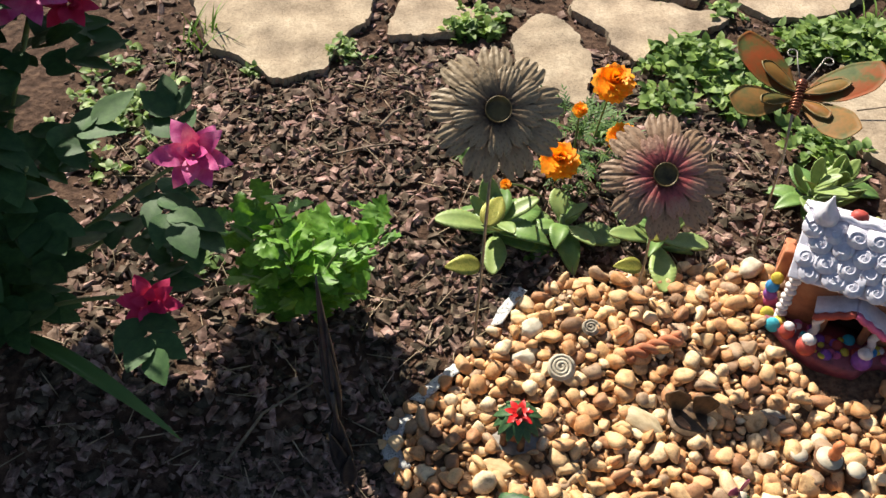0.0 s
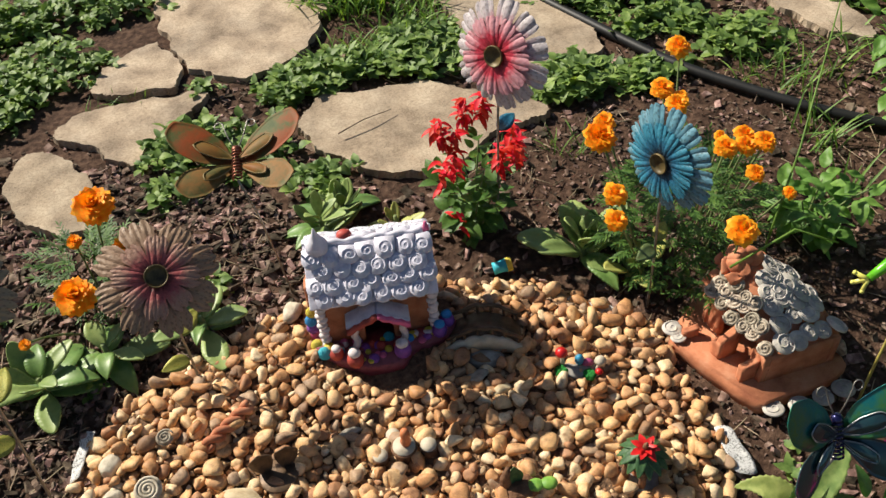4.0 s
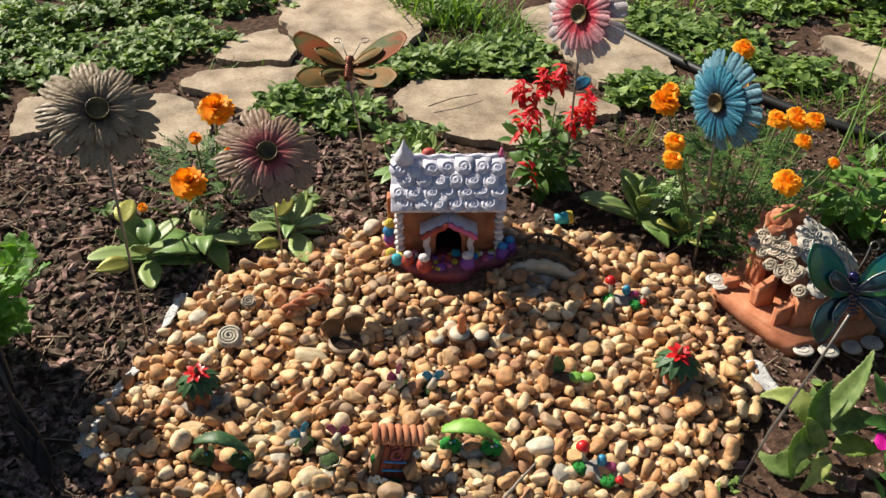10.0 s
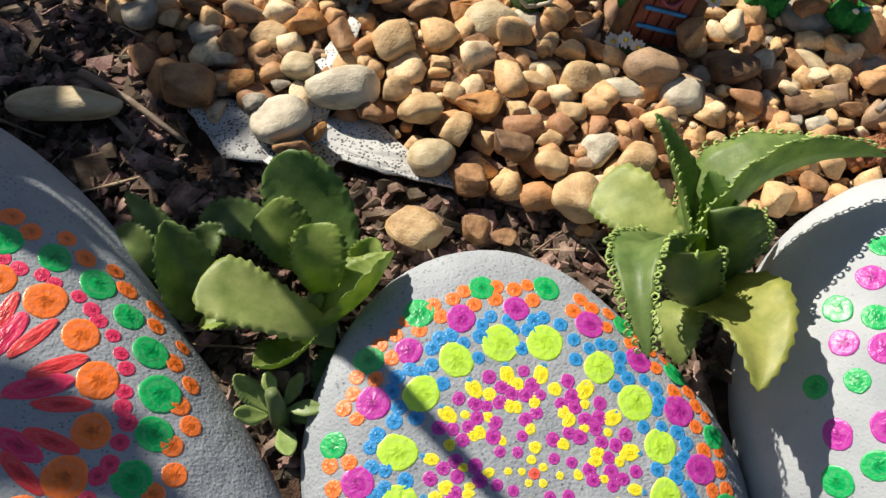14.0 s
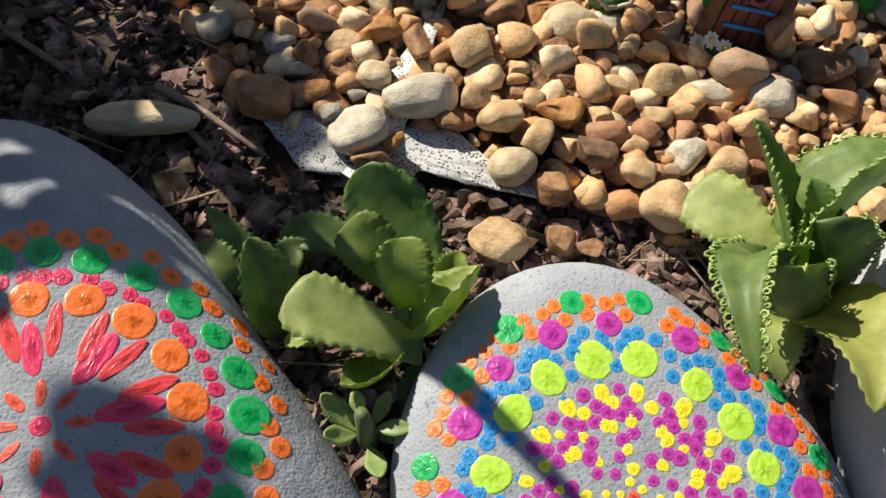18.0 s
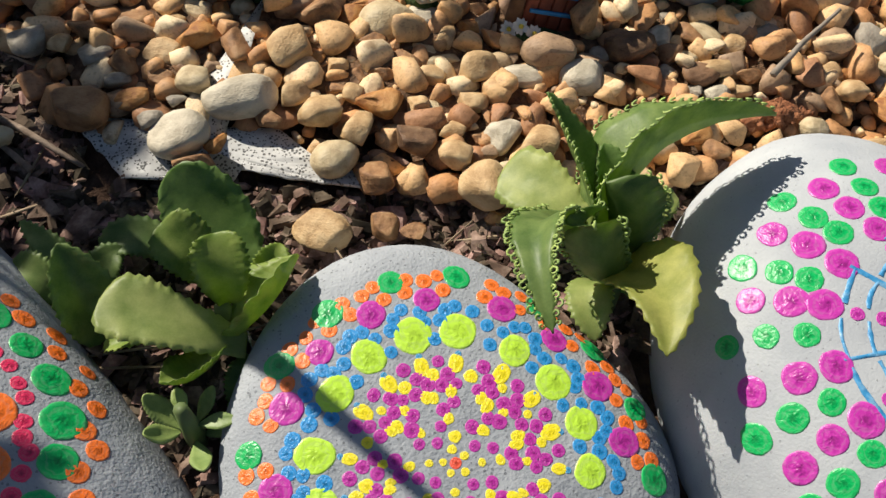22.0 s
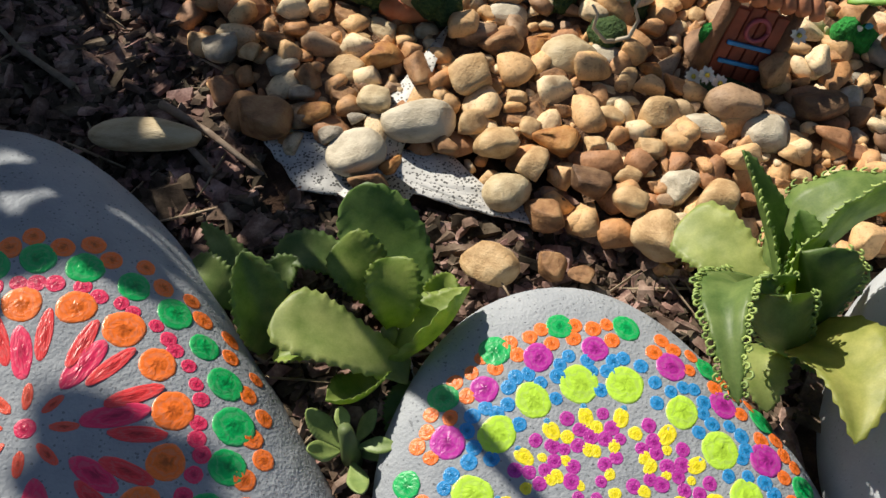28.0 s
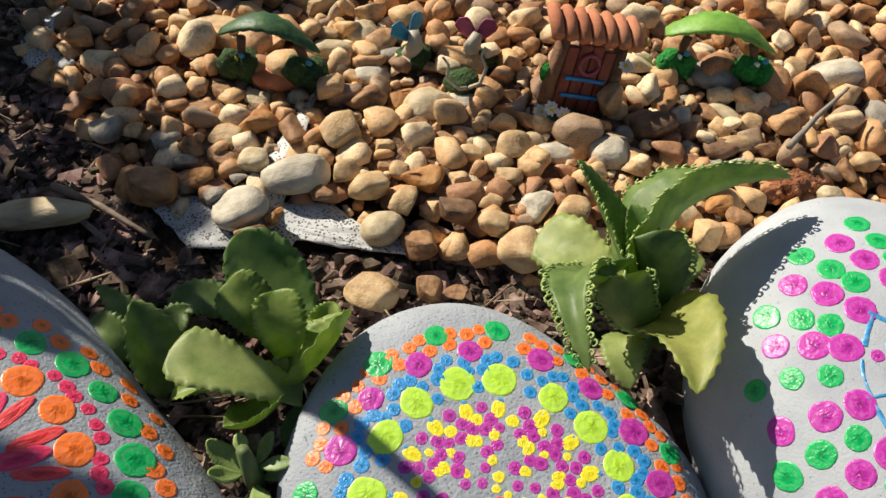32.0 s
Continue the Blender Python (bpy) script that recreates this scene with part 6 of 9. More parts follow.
def tin_petal(n=12, ridges=2, notch=0.12, W=0.62):
    """A creased sheet-metal petal from the origin along +Y with a lobed tip."""
    b = bmesh.new()
    rows = []
    cols = 13
    for i in range(n + 1):
        t = i / n
        w = W * (0.26 + 0.74 * min(1, t * 1.12) ** 0.8) * (1 - 0.10 * max(0, (t - 0.85) / 0.15) ** 2) / 2
        row = []
        for k in range(cols):
            u = -1 + 2 * k / (cols - 1)
            lobe = abs(math.cos(u * math.pi * ridges / 2)) ** 0.7
            tt = t - (notch * (1 - lobe) + 0.05 * u ** 4) * t ** 4
            crease = 0.022 * abs(math.sin(u * math.pi * ridges / 2 + math.pi / 2 * (ridges % 2 == 0)))
            row.append(b.verts.new((u * w, tt, crease * (0.3 + 0.7 * t) + 0.06 * math.sin(math.pi * t * 0.9) - 0.08 * t * t - 0.02 * u * u)))
        rows.append(row)
    for a, c in zip(rows, rows[1:]):
        for k in range(cols - 1):
            b.faces.new((a[k], a[k + 1], c[k + 1], c[k]))
    v0 = list(b.verts)
    b.normal_update()
    low = {v: b.verts.new(v.co - v.normal * 0.012) for v in v0}
    for f in list(b.faces):
        b.faces.new([low[v] for v in reversed(f.verts)])
    rim = rows[0] + [r[-1] for r in rows[1:]] + list(reversed(rows[-1][:-1])) + [r[0] for r in reversed(rows[1:-1])]
    for v, w_ in zip(rim, rim[1:] + rim[:1]):
        b.faces.new((w_, v, low[v], low[w_]))
    return b


def tin_flower(centre, face, foot, rad, n, mats, label, leaves, ridges=2, width=0.62, inner=0.66, notch=0.12):
    """A two-layer pressed-metal flower on a wire stake."""
    e = thing("metal_flower", Matrix.Translation(foot), label, "garden ornament", "metal flowers")
    c, f0 = Vector(centre) - Vector(foot), Vector(face).normalized()
    outer, inn = mesh_of("petal", tin_petal(12, ridges, notch, width), mats[0], False), mesh_of("petal", tin_petal(12, ridges, notch, width), mats[1], False)
    r = random.Random(n)
    fm = basis(c, Vector((0.02, 0, 1)) - f0 * f0.z, f0)
    for k in range(n):
        put("outer_petal", outer, e, fm @ Matrix.Rotation(2 * math.pi * k / n, 4, "Z") @ Matrix.Rotation(r.uniform(-0.10, 0.0), 4, "X") @ Matrix.Scale(rad * r.uniform(0.95, 1.04), 4))
    for k in range(n):
        put("inner_petal", inn, e, fm @ Matrix.Translation((0, 0, 0.004)) @ Matrix.Rotation(2 * math.pi * (k + 0.5) / n, 4, "Z") @ Matrix.Rotation(0.10 + r.uniform(-0.05, 0.05), 4, "X") @ Matrix.Scale(rad * inner * r.uniform(0.95, 1.04), 4))
    b = bmesh.new()
    lathe(b, [(0.0, 0.006), (0.10, 0.005), (0.16, 0.03), (0.175, 0.075), (0.19, 0.075), (0.185, 0.02), (0.12, -0.02), (0, -0.025)], 20)
    b.transform(fm @ Matrix.Scale(rad, 4) @ Matrix.Translation((0, 0, 0.09)))
    bmesh.ops.recalc_face_normals(b, faces=b.faces)
    part("centre_cup", b, M_CUP, e)
    b = bmesh.new()
    tube(b, [Vector((0, 0, -0.05)), c * 0.35 + Vector((0.002, 0, 0)), c * 0.7, c - f0 * 0.008], 0.0022, 8)
    part("stake", b, M_WIRE, e)
    for (t, az, L, mt) in leaves:
        d = Vector((math.cos(radians(az)), math.sin(radians(az)), 0.45))
        b = leaf_bm(1, 0.55, 0.12, -0.7, "ovate", 10, 0, 0, 0.02)
        ob = part("tin_leaf", b, mt, e)
        ob.matrix_basis = basis(c * t, d, (0, -0.5, 1), L)
    return e


P_GREY = petal_paint("grey worn enamel", (0.022, 0.009, 0.005), (0.19, 0.125, 0.065), (0.31, 0.225, 0.13), 0.5)
P_TAN = petal_paint("tan worn enamel", (0.06, 0.025, 0.02), (0.24, 0.13, 0.075), (0.30, 0.19, 0.115), 0.6)
P_ROSEP = petal_paint("rose worn enamel", (0.09, 0.012, 0.012), (0.36, 0.07, 0.07), (0.36, 0.20, 0.14), 0.3)
P_WHITEP = petal_paint("white and red enamel", (0.30, 0.02, 0.03), (0.50, 0.16, 0.20), (0.46, 0.41, 0.42), 0.5)
P_REDE = petal_paint("red enamel fading to white", (0.25, 0.008, 0.015), (0.46, 0.02, 0.05), (0.54, 0.25, 0.28), 0.0)
P_BLUE = petal_paint("turquoise enamel", (0.006, 0.035, 0.06), (0.02, 0.13, 0.21), (0.10, 0.24, 0.31), 0.7)
P_BLUED = petal_paint("deep blue enamel", (0.004, 0.02, 0.04), (0.008, 0.10, 0.19), (0.03, 0.20, 0.30), 0.6)
tin_flower((0.067, 0.851, 0.381), (0.05, -0.62, 0.78), (0.044, 0.797, gz(0.044, 0.797)), 0.088, 9, (P_GREY, P_GREY), "grey speckled metal flower on a wire stake", ((0.42, 200, 0.055, M_TINLEAF), (0.58, 60, 0.06, M_TINLEAF)), 3, 0.52, 0.66, 0.12)
tin_flower((0.313, 0.914, 0.215), (0.0, -0.60, 0.80), (0.311, 0.899, gz(0.311, 0.899)), 0.092, 8, (P_TAN, P_ROSEP), "weathered tan and rose metal flower on a wire stake", ((0.30, 195, 0.05, M_TINLEAF), (0.52, 30, 0.055, M_TINLEAF)), 3, 0.56, 0.68, 0.10)
tin_flower((0.926, 0.913, 0.36), (-0.92, -0.30, 0.24), (0.93, 0.93, gz(0.93, 0.93)), 0.092, 11, (P_WHITEP, P_REDE), "white metal flower with a red heart on a stake", ((0.62, 10, 0.05, P_BLUED),), 2, 0.42, 0.72, 0.05)
tin_flower((1.003, 0.603, 0.31), (-0.99, -0.05, 0.04), (1.048, 0.63, gz(1.048, 0.63)), 0.084, 13, (P_BLUE, P_BLUED), "turquoise metal daisy on a wire stake", ((0.45, 200, 0.05, M_STEM), (0.5, 20, 0.045, M_TINLEAF)), 2, 0.36, 0.72, 0.06)


def wing_bm(outline, hole=None, n=5):
    """A thin bowed sheet inside a closed outline, with a raised rim."""
    b = bmesh.new()
    pts = wobble(outline, n, 0.0, random.Random(2))
    c = (sum(p[0] for p in pts) / len(pts), sum(p[1] for p in pts) / len(pts))
    rings = []
    for r in (1.0, 0.94, 0.8, 0.55, 0.28):
        rings.append([b.verts.new((c[0] + (x - c[0]) * r, c[1] + (y - c[1]) * r, 0.10 * (1 - r * r) * 0.35 + (0.02 if r == 1.0 else 0))) for x, y in pts])
    m = len(pts)
    for a, d in zip(rings, rings[1:]):
        for k in range(m):
            b.faces.new((a[k], a[(k + 1) % m], d[(k + 1) % m], d[k]))
    cv = b.verts.new((c[0], c[1], 0.036))
    for k in range(m):
        b.faces.new((rings[-1][k], rings[-1][(k + 1) % m], cv))
    b.normal_update()
    vs = list(b.verts)
    low = {v: b.verts.new(v.co - Vector((0, 0, 0.012))) for v in vs}
    for f in list(b.faces):
        b.faces.new([low[v] for v in reversed(f.verts)])
    for k in range(m):
        p, q = rings[0][k], rings[0][(k + 1) % m]
        b.faces.new((q, p, low[p], low[q]))
    return b


UPPER = [(0.03, 0.02), (0.22, 0.42), (0.58, 0.70), (0.95, 0.76), (1.08, 0.52), (0.96, 0.22), (0.62, 0.0), (0.3, -0.04)]
LOWER = [(0.03, -0.03), (0.42, -0.04), (0.76, -0.16), (0.92, -0.44), (0.72, -0.66), (0.42, -0.56), (0.14, -0.22)]
INU = [(0.06, 0.05), (0.28, 0.26), (0.52, 0.36), (0.66, 0.28), (0.56, 0.14), (0.30, 0.04)]
INL = [(0.06, -0.05), (0.32, -0.10), (0.50, -0.24), (0.48, -0.36), (0.30, -0.30), (0.12, -0.14)]


def tin_butterfly(centre, face, upv, foot, size, mats, label, spread=0.35):
    e = thing("metal_butterfly", Matrix.Translation(foot), label, "garden ornament", "metal butterflies")
    c, f0 = Vector(centre) - Vector(foot), Vector(face).normalized()
    fm = basis(c, Vector(upv), f0)
    for sgn in (1, -1):
        hinge = fm @ Matrix.Rotation(-sgn * spread, 4, "Y") @ Matrix.Diagonal((sgn * size, size, size, 1))
        for nm, out, mt, lift in (("upper_wing", UPPER, mats[0], 0.0), ("lower_wing", LOWER, mats[1], -0.03)):
            b = wing_bm(out)
            b.transform(hinge @ Matrix.Translation((0, 0, lift)))
            if sgn < 0:
                bmesh.ops.reverse_faces(b, faces=b.faces)
            w = part(nm, b, mt, e)
            b = wing_bm(INU if nm[0] == "u" else INL)
            b.transform(hinge @ Matrix.Translation((0, 0, lift + 0.07)))
            if sgn < 0:
                bmesh.ops.reverse_faces(b, faces=b.faces)
            part("raised_panel", b, mats[2], w)
            o = INU if nm[0] == "u" else INL
            pts = [hinge @ Vector((x, y, lift + 0.075)) for x, y in wobble(o, 4, 0, random.Random(1))]
            b = bmesh.new()
            tube(b, pts + pts[:1], 0.010 * size, 5, False)
            part("wing_rim", b, mats[4], w)
    b = bmesh.new()
    coil = [fm @ Vector((0.075 * size * math.cos(t * 0.9), size * (0.20 - 0.5 * t / 60), 0.05 * size + 0.075 * size * math.sin(t * 0.9))) for t in range(61)]
    tube(b, coil, 0.016 * size, 6)
    part("coil_body", b, mats[3], e)
    b = bmesh.new()
    ball(b, fm @ Vector((0, 0.24 * size, 0.05 * size)), 0.085 * size, 2)
    part("head", b, mats[3], e)
    for sgn in (1, -1):
        b = bmesh.new()
        pts = [Vector((sgn * 0.03, 0.28, 0.05)), Vector((sgn * 0.12, 0.48, 0.1)), Vector((sgn * 0.18, 0.66, 0.14))]
        pts += [Vector((sgn * (0.25 + 0.07 * math.cos(a)), 0.68 + 0.07 * math.sin(a), 0.14)) for a in (3.0, 2.3, 1.6, 0.8, 0.0, -0.8, -1.6, -2.4)]
        tube(b, [fm @ (p * size) for p in pts], 0.011 * size, 5)
        part("antenna", b, M_WIRE, e)
    b = bmesh.new()
    tail = fm @ Vector((0, -0.3 * size, 0.0))
    tube(b, [tail, tail * 0.7 + Vector((0.004, 0.0, 0)), tail * 0.35, Vector((0, 0, -0.05))], 0.0019, 7)
    part("stake", b, M_WIRE, e)
    return e


B_GOLD = surface("worn gold enamel", [(0.035, 0.06, 0.015), (0.075, 0.085, 0.022), (0.19, 0.06, 0.014), (0.26, 0.05, 0.01)], 26, 0.62, 0.3, 200, spec=0.2)
B_OLIV = surface("worn olive enamel", [(0.04, 0.08, 0.025), (0.24, 0.12, 0.035), (0.06, 0.10, 0.035)], 24, 0.62, 0.3, 200, spec=0.2)
B_AMBR = surface("amber enamel", [(0.06, 0.075, 0.02), (0.18, 0.10, 0.022), (0.22, 0.075, 0.014)], 30, 0.6, 0.3, 200, spec=0.2)
B_PALE = surface("pale gilt edge", [(0.18, 0.14, 0.06), (0.30, 0.25, 0.13)], 40, 0.55, 0.2, 300, metal=0.2, spec=0.25)
B_COPP = surface("dark copper", [(0.10, 0.03, 0.02), (0.26, 0.10, 0.06)], 50, 0.35, 0.2, 300, metal=0.7)
B_TEAL = surface("peacock enamel", [(0.01, 0.07, 0.14), (0.01, 0.17, 0.17), (0.06, 0.20, 0.05), (0.14, 0.03, 0.06)], 16, 0.28, 0.2, 200, metal=0.4, coat=0.4)
B_PURP = surface("dark violet enamel", [(0.10, 0.03, 0.03), (0.04, 0.08, 0.09), (0.02, 0.12, 0.13)], 18, 0.25, 0.2, 200, metal=0.6, coat=0.4)
B_SILV = surface("silver rim", [(0.35, 0.36, 0.36), (0.55, 0.56, 0.56)], 60, 0.3, 0.1, 300, metal=0.8)
B_COBA = surface("cobalt coil", [(0.01, 0.012, 0.05), (0.02, 0.02, 0.10)], 60, 0.25, 0.1, 300, metal=0.6, coat=0.5)
tin_butterfly((0.487, 0.965, 0.312), (-0.10, -0.22, 0.97), (0.40, 0.88, 0.24), (0.534, 1.011, gz(0.534, 1.011)), 0.098, (B_GOLD, B_OLIV, B_AMBR, B_COPP, B_PALE), "worn gold and green metal butterfly on a stake", 0.3)
tin_butterfly((0.854, 0.163, 0.289), (-0.25, -0.75, 0.62), (0.20, 0.45, 0.78), (0.80, 0.20, gz(0.80, 0.20)), 0.086, (B_TEAL, B_PURP, B_PURP, B_COBA, B_SILV), "dark peacock-coloured metal butterfly on a wire stake", 0.5)

# black feathered stake
fs = thing("feather_stake", at(-0.125, 0.57, gz(-0.125, 0.57)), "black split-bamboo garden stake with frayed top", "garden stake")
M_BLACK = surface("black lacquer", [(0.006, 0.006, 0.007), (0.03, 0.03, 0.035)], 40, 0.35, 0.4, 300, spec=0.5)
b = bmesh.new()
tube(b, [(0, 0, -0.04), (-0.001, -0.012, 0.10), (0, -0.02, 0.2), (0.001, -0.028, 0.29)], 0.0028, 7)
part("stake", b, M_BLACK, fs)
r_ = random.Random(17)
for k in range(9):
    low_ = k > 4
    b = leaf_bm(0.20 * r_.uniform(0.7, 1.1) * (0.6 if low_ else 1), 0.022 if low_ else 0.011, 0.3, r_.uniform(-0.15, 0.1), "lance", 8, 0, 0, 0.0015)
    o = part("blade", b, M_BLACK, fs)
    o.matrix_basis = basis((r_.uniform(-0.004, 0.004), -0.020, 0.02 * k - 0.04 if low_ else 0.25 + r_.uniform(-0.03, 0.02)), (r_.uniform(-0.12, 0.12) if low_ else r_.uniform(-0.03, 0.03), -0.03 + r_.uniform(-0.03, 0.03), 1), (0, -1, 0.3))

# ---- frog on a stake: one painted shape ----
fr = bmesh.new()


def tint(verts, k):
    for f in {f for v in verts for f in v.link_faces}:
        f.material_index = k


def limb(pts, rads, k):
    n0 = len(fr.verts)
    tube(fr, pts, rads, 10)
    fr.verts.ensure_lookup_table()
    tint(fr.verts[n0:], k)


tint(ball(fr, (0, 0, 0), 0.038, 3, (1, 0.92, 0.95)), 0)
tint(ball(fr, (-0.003, -0.0105, -0.005), 0.0295, 3, (0.98, 0.92, 0.92)), 1)
tint(ball(fr, (0.022, -0.010, 0.052), 0.036, 3, (1.15, 0.85, 0.6), Matrix.Rotation(0.35, 3, "Y")), 0)
tint(ball(fr, (0.020, -0.018, 0.045), 0.031, 3, (1.12, 0.85, 0.5), Matrix.Rotation(0.35, 3, "Y")), 2)
for ex, ez in ((0.004, 0.084), (0.046, 0.069)):
    tint(ball(fr, (ex, -0.008, ez), 0.0135, 3), 3)
    tint(ball(fr, (ex + 0.001, -0.0155, ez - 0.001), 0.0088, 2), 4)
limb([Vector((-0.012 + 0.052 * t, -0.047 + 0.012 * (2 * t - 1) ** 2, 0.052 - 0.020 * t - 0.014 * math.sin(math.pi * t))) for t in (j / 10 for j in range(11))], 0.0013, 5)
for q in ((0.014, -0.043, 0.058), (0.029, -0.043, 0.053)):
    tint(ball(fr, q, 0.0022, 1), 4)
limb([(-0.014, 0.0, 0.03), (-0.034, -0.002, 0.045), (-0.040, -0.004, 0.066), (-0.036, -0.004, 0.088)], [0.009, 0.008, 0.0065, 0.006], 0)
limb([(0.03, 0, 0.02), (0.052, 0.002, 0.018), (0.075, -0.004, 0.016), (0.09, -0.006, 0.02)], [0.009, 0.007, 0.006, 0.005], 0)
limb([(-0.02, 0, -0.018), (-0.045, -0.004, -0.014), (-0.062, -0.008, -0.036), (-0.074, -0.010, -0.050)], [0.011, 0.009, 0.0075, 0.006], 0)
limb([(0.015, 0, -0.028), (0.042, 0.0, -0.036), (0.03, -0.004, -0.046), (0.0, -0.006, -0.050)], [0.012, 0.010, 0.008, 0.006], 0)
for hx, hy, hz, dirs in ((-0.036, -0.004, 0.09, ((-0.9, 0.5), (-0.2, 1), (0.7, 0.8))), (0.092, -0.006, 0.02, ((1, 0.9), (1.2, 0.1), (0.8, -0.8))), (-0.076, -0.010, -0.052, ((-1, 0.4), (-1, -0.4), (-0.2, -1))), (-0.003, -0.006, -0.052, ((-0.8, -0.4), (-0.2, -1), (0.4, -0.9)))):
    for dx, dz in dirs:
        limb([(hx, hy, hz), (hx + 0.007 * dx, hy, hz + 0.007 * dz), (hx + 0.017 * dx, hy - 0.002, hz + 0.017 * dz)], [0.005, 0.0036, 0.003], 6)
        tint(ball(fr, (hx + 0.018 * dx, hy - 0.002, hz + 0.018 * dz), 0.0038, 1), 6)
fr.transform(Matrix.Rotation(radians(-32), 4, "X"))
limb([(0.0, 0.0, -0.03), (-0.006, -0.004, -0.12), (-0.014, -0.022, -0.24), (-0.02, -0.045, -0.37)], 0.0024, 7)
fr.transform(Matrix.Rotation(radians(-50), 4, "Z"))
fm_ = bpy.data.meshes.new("frog_ornament")
fr.to_mesh(fm_)
fr.free()
fm_.shade_smooth()
for nm, cols, ro in (("bright green enamel", [(0.07, 0.32, 0.01), (0.14, 0.50, 0.02)], 0.25), ("yellow belly enamel", [(0.55, 0.50, 0.04), (0.62, 0.56, 0.16)], 0.25), ("lime enamel", [(0.22, 0.50, 0.03), (0.36, 0.58, 0.08)], 0.28), ("white enamel", [(0.75, 0.74, 0.66), (0.82, 0.81, 0.74)], 0.25),
                     ("black enamel", [(0.005, 0.005, 0.005), (0.012, 0.012, 0.012)], 0.15), ("brown line enamel", [(0.16, 0.07, 0.01), (0.24, 0.12, 0.02)], 0.4), ("pale yellow enamel", [(0.66, 0.62, 0.10), (0.74, 0.70, 0.22)], 0.3), ("gold wire", [(0.30, 0.26, 0.06), (0.45, 0.38, 0.10)], 0.4)):
    fm_.materials.append(surface(nm, cols, 40, ro, 0.05, 200, spec=0.5, coat=0.3 if ro < 0.3 else 0))
frog = tagged(new("frog_ornament", fm_), "glossy green metal frog ornament on a gold wire stake", "garden ornament")
frog.matrix_basis = at(1.230, 0.300, 0.240, 1.0)


# ---- fairy houses ----
def clay(name, c, rough=0.55):
    return surface(name, [tuple(v * 0.7 for v in c), c, tuple(min(1, v * 1.2) for v in c)], 90, rough, 0.4, 400, vary=0.08)


C_YEL, C_BLU, C_PUR, C_PNK, C_RED, C_MAR, C_WHT, C_CYN = (clay(n, c) for n, c in (("yellow glaze", (0.62, 0.50, 0.06)), ("blue glaze", (0.03, 0.22, 0.50)), ("violet glaze", (0.24, 0.07, 0.33)), ("pink glaze", (0.62, 0.12, 0.26)), ("red glaze", (0.40, 0.06, 0.045)),
                                                                                       ("maroon glaze", (0.27, 0.06, 0.08)), ("white glaze", (0.66, 0.60, 0.60)), ("turquoise glaze", (0.04, 0.40, 0.50))))
M_BROWN = surface("brown clay", [(0.16, 0.055, 0.025), (0.30, 0.11, 0.05), (0.38, 0.16, 0.08)], 40, 0.7, 0.4, 300)
M_DARK = surface("dark inner clay", [(0.03, 0.012, 0.008), (0.06, 0.025, 0.015)], 40, 0.9, 0.3, 300)

H1 = at(0.632, 0.867, -0.022, 1, -24)
h1 = thing("fairy_house", H1, "clay gingerbread fairy house with lilac swirl roof tiles", "fairy house", "fairy houses")
EAVE, RIDGE, HW = 0.112, 0.172, 0.092
b = bmesh.new()
for lo, hi in (((-HW, -0.066, 0), (-0.028, -0.056, EAVE + 0.01)), ((0.028, -0.066, 0), (HW, -0.056, EAVE + 0.01)), ((-0.028, -0.066, 0.078), (0.028, -0.056, EAVE + 0.01))):
    box(b, lo, hi, None, 0.002)
part("front_wall", b, M_BROWN, h1)
b = bmesh.new()
box(b, (-HW, 0.056, 0), (HW, 0.066, EAVE + 0.01), None, 0.002)
part("back_wall", b, M_BROWN, h1)
for sx in (-1, 1):
    b = bmesh.new()
    xs = sorted((sx * HW, sx * (HW - 0.01)))
    f = [[b.verts.new((x, y, z)) for y, z in ((-0.056, 0), (0.056, 0), (0.056, EAVE + 0.01), (0, RIDGE - 0.004), (-0.056, EAVE + 0.01))] for x in xs]
    b.faces.new(list(reversed(f[0])))
    b.faces.new(f[1])
    for k in range(5):
        b.faces.new((f[0][k], f[0][(k + 1) % 5], f[1][(k + 1) % 5], f[1][k]))
    bmesh.ops.recalc_face_normals(b, faces=b.faces)
    part("gable_wall", b, M_BROWN, h1)
b = bmesh.new()
box(b, (-HW + 0.01, -0.05, 0.0), (HW - 0.01, 0.056, 0.006))
part("floor", b, M_DARK, h1)
slope = math.atan2(RIDGE - EAVE, 0.078)
slen = math.hypot(0.080, RIDGE - EAVE) + 0.002
for sy in (1, -1):
    b = bmesh.new()
    box(b, (-0.104, -slen, -0.004), (0.104, 0, 0.004), None, 0.002)
    ob = part("roof_slab", b, M_CLAYW, h1)
    ob.matrix_basis = Matrix.Translation((0, 0, RIDGE)) @ Matrix.Rotation(0 if sy > 0 else math.pi, 4, "Z") @ Matrix.Rotation(slope, 4, "X")


def swirl_tile(rad, turns=2.3, lip=0.16):
    """A flat clay disc with a coiled bead on it."""
    b = bmesh.new()
    lathe(b, [(0, -0.12), (0.95, -0.12), (1.0, 0.0), (0.93, 0.10), (0.0, 0.12)], 20)
    pts = [Vector(((0.93 - 0.83 * t) * math.cos(6.283 * turns * t), (0.93 - 0.83 * t) * math.sin(6.283 * turns * t), 0.14)) for t in (k / 44 for k in range(45))]
    tube(b, pts, lip, 6)
    bmesh.ops.scale(b, vec=(rad, rad, rad), verts=b.verts)
    bmesh.ops.recalc_face_normals(b, faces=b.faces)
    return b


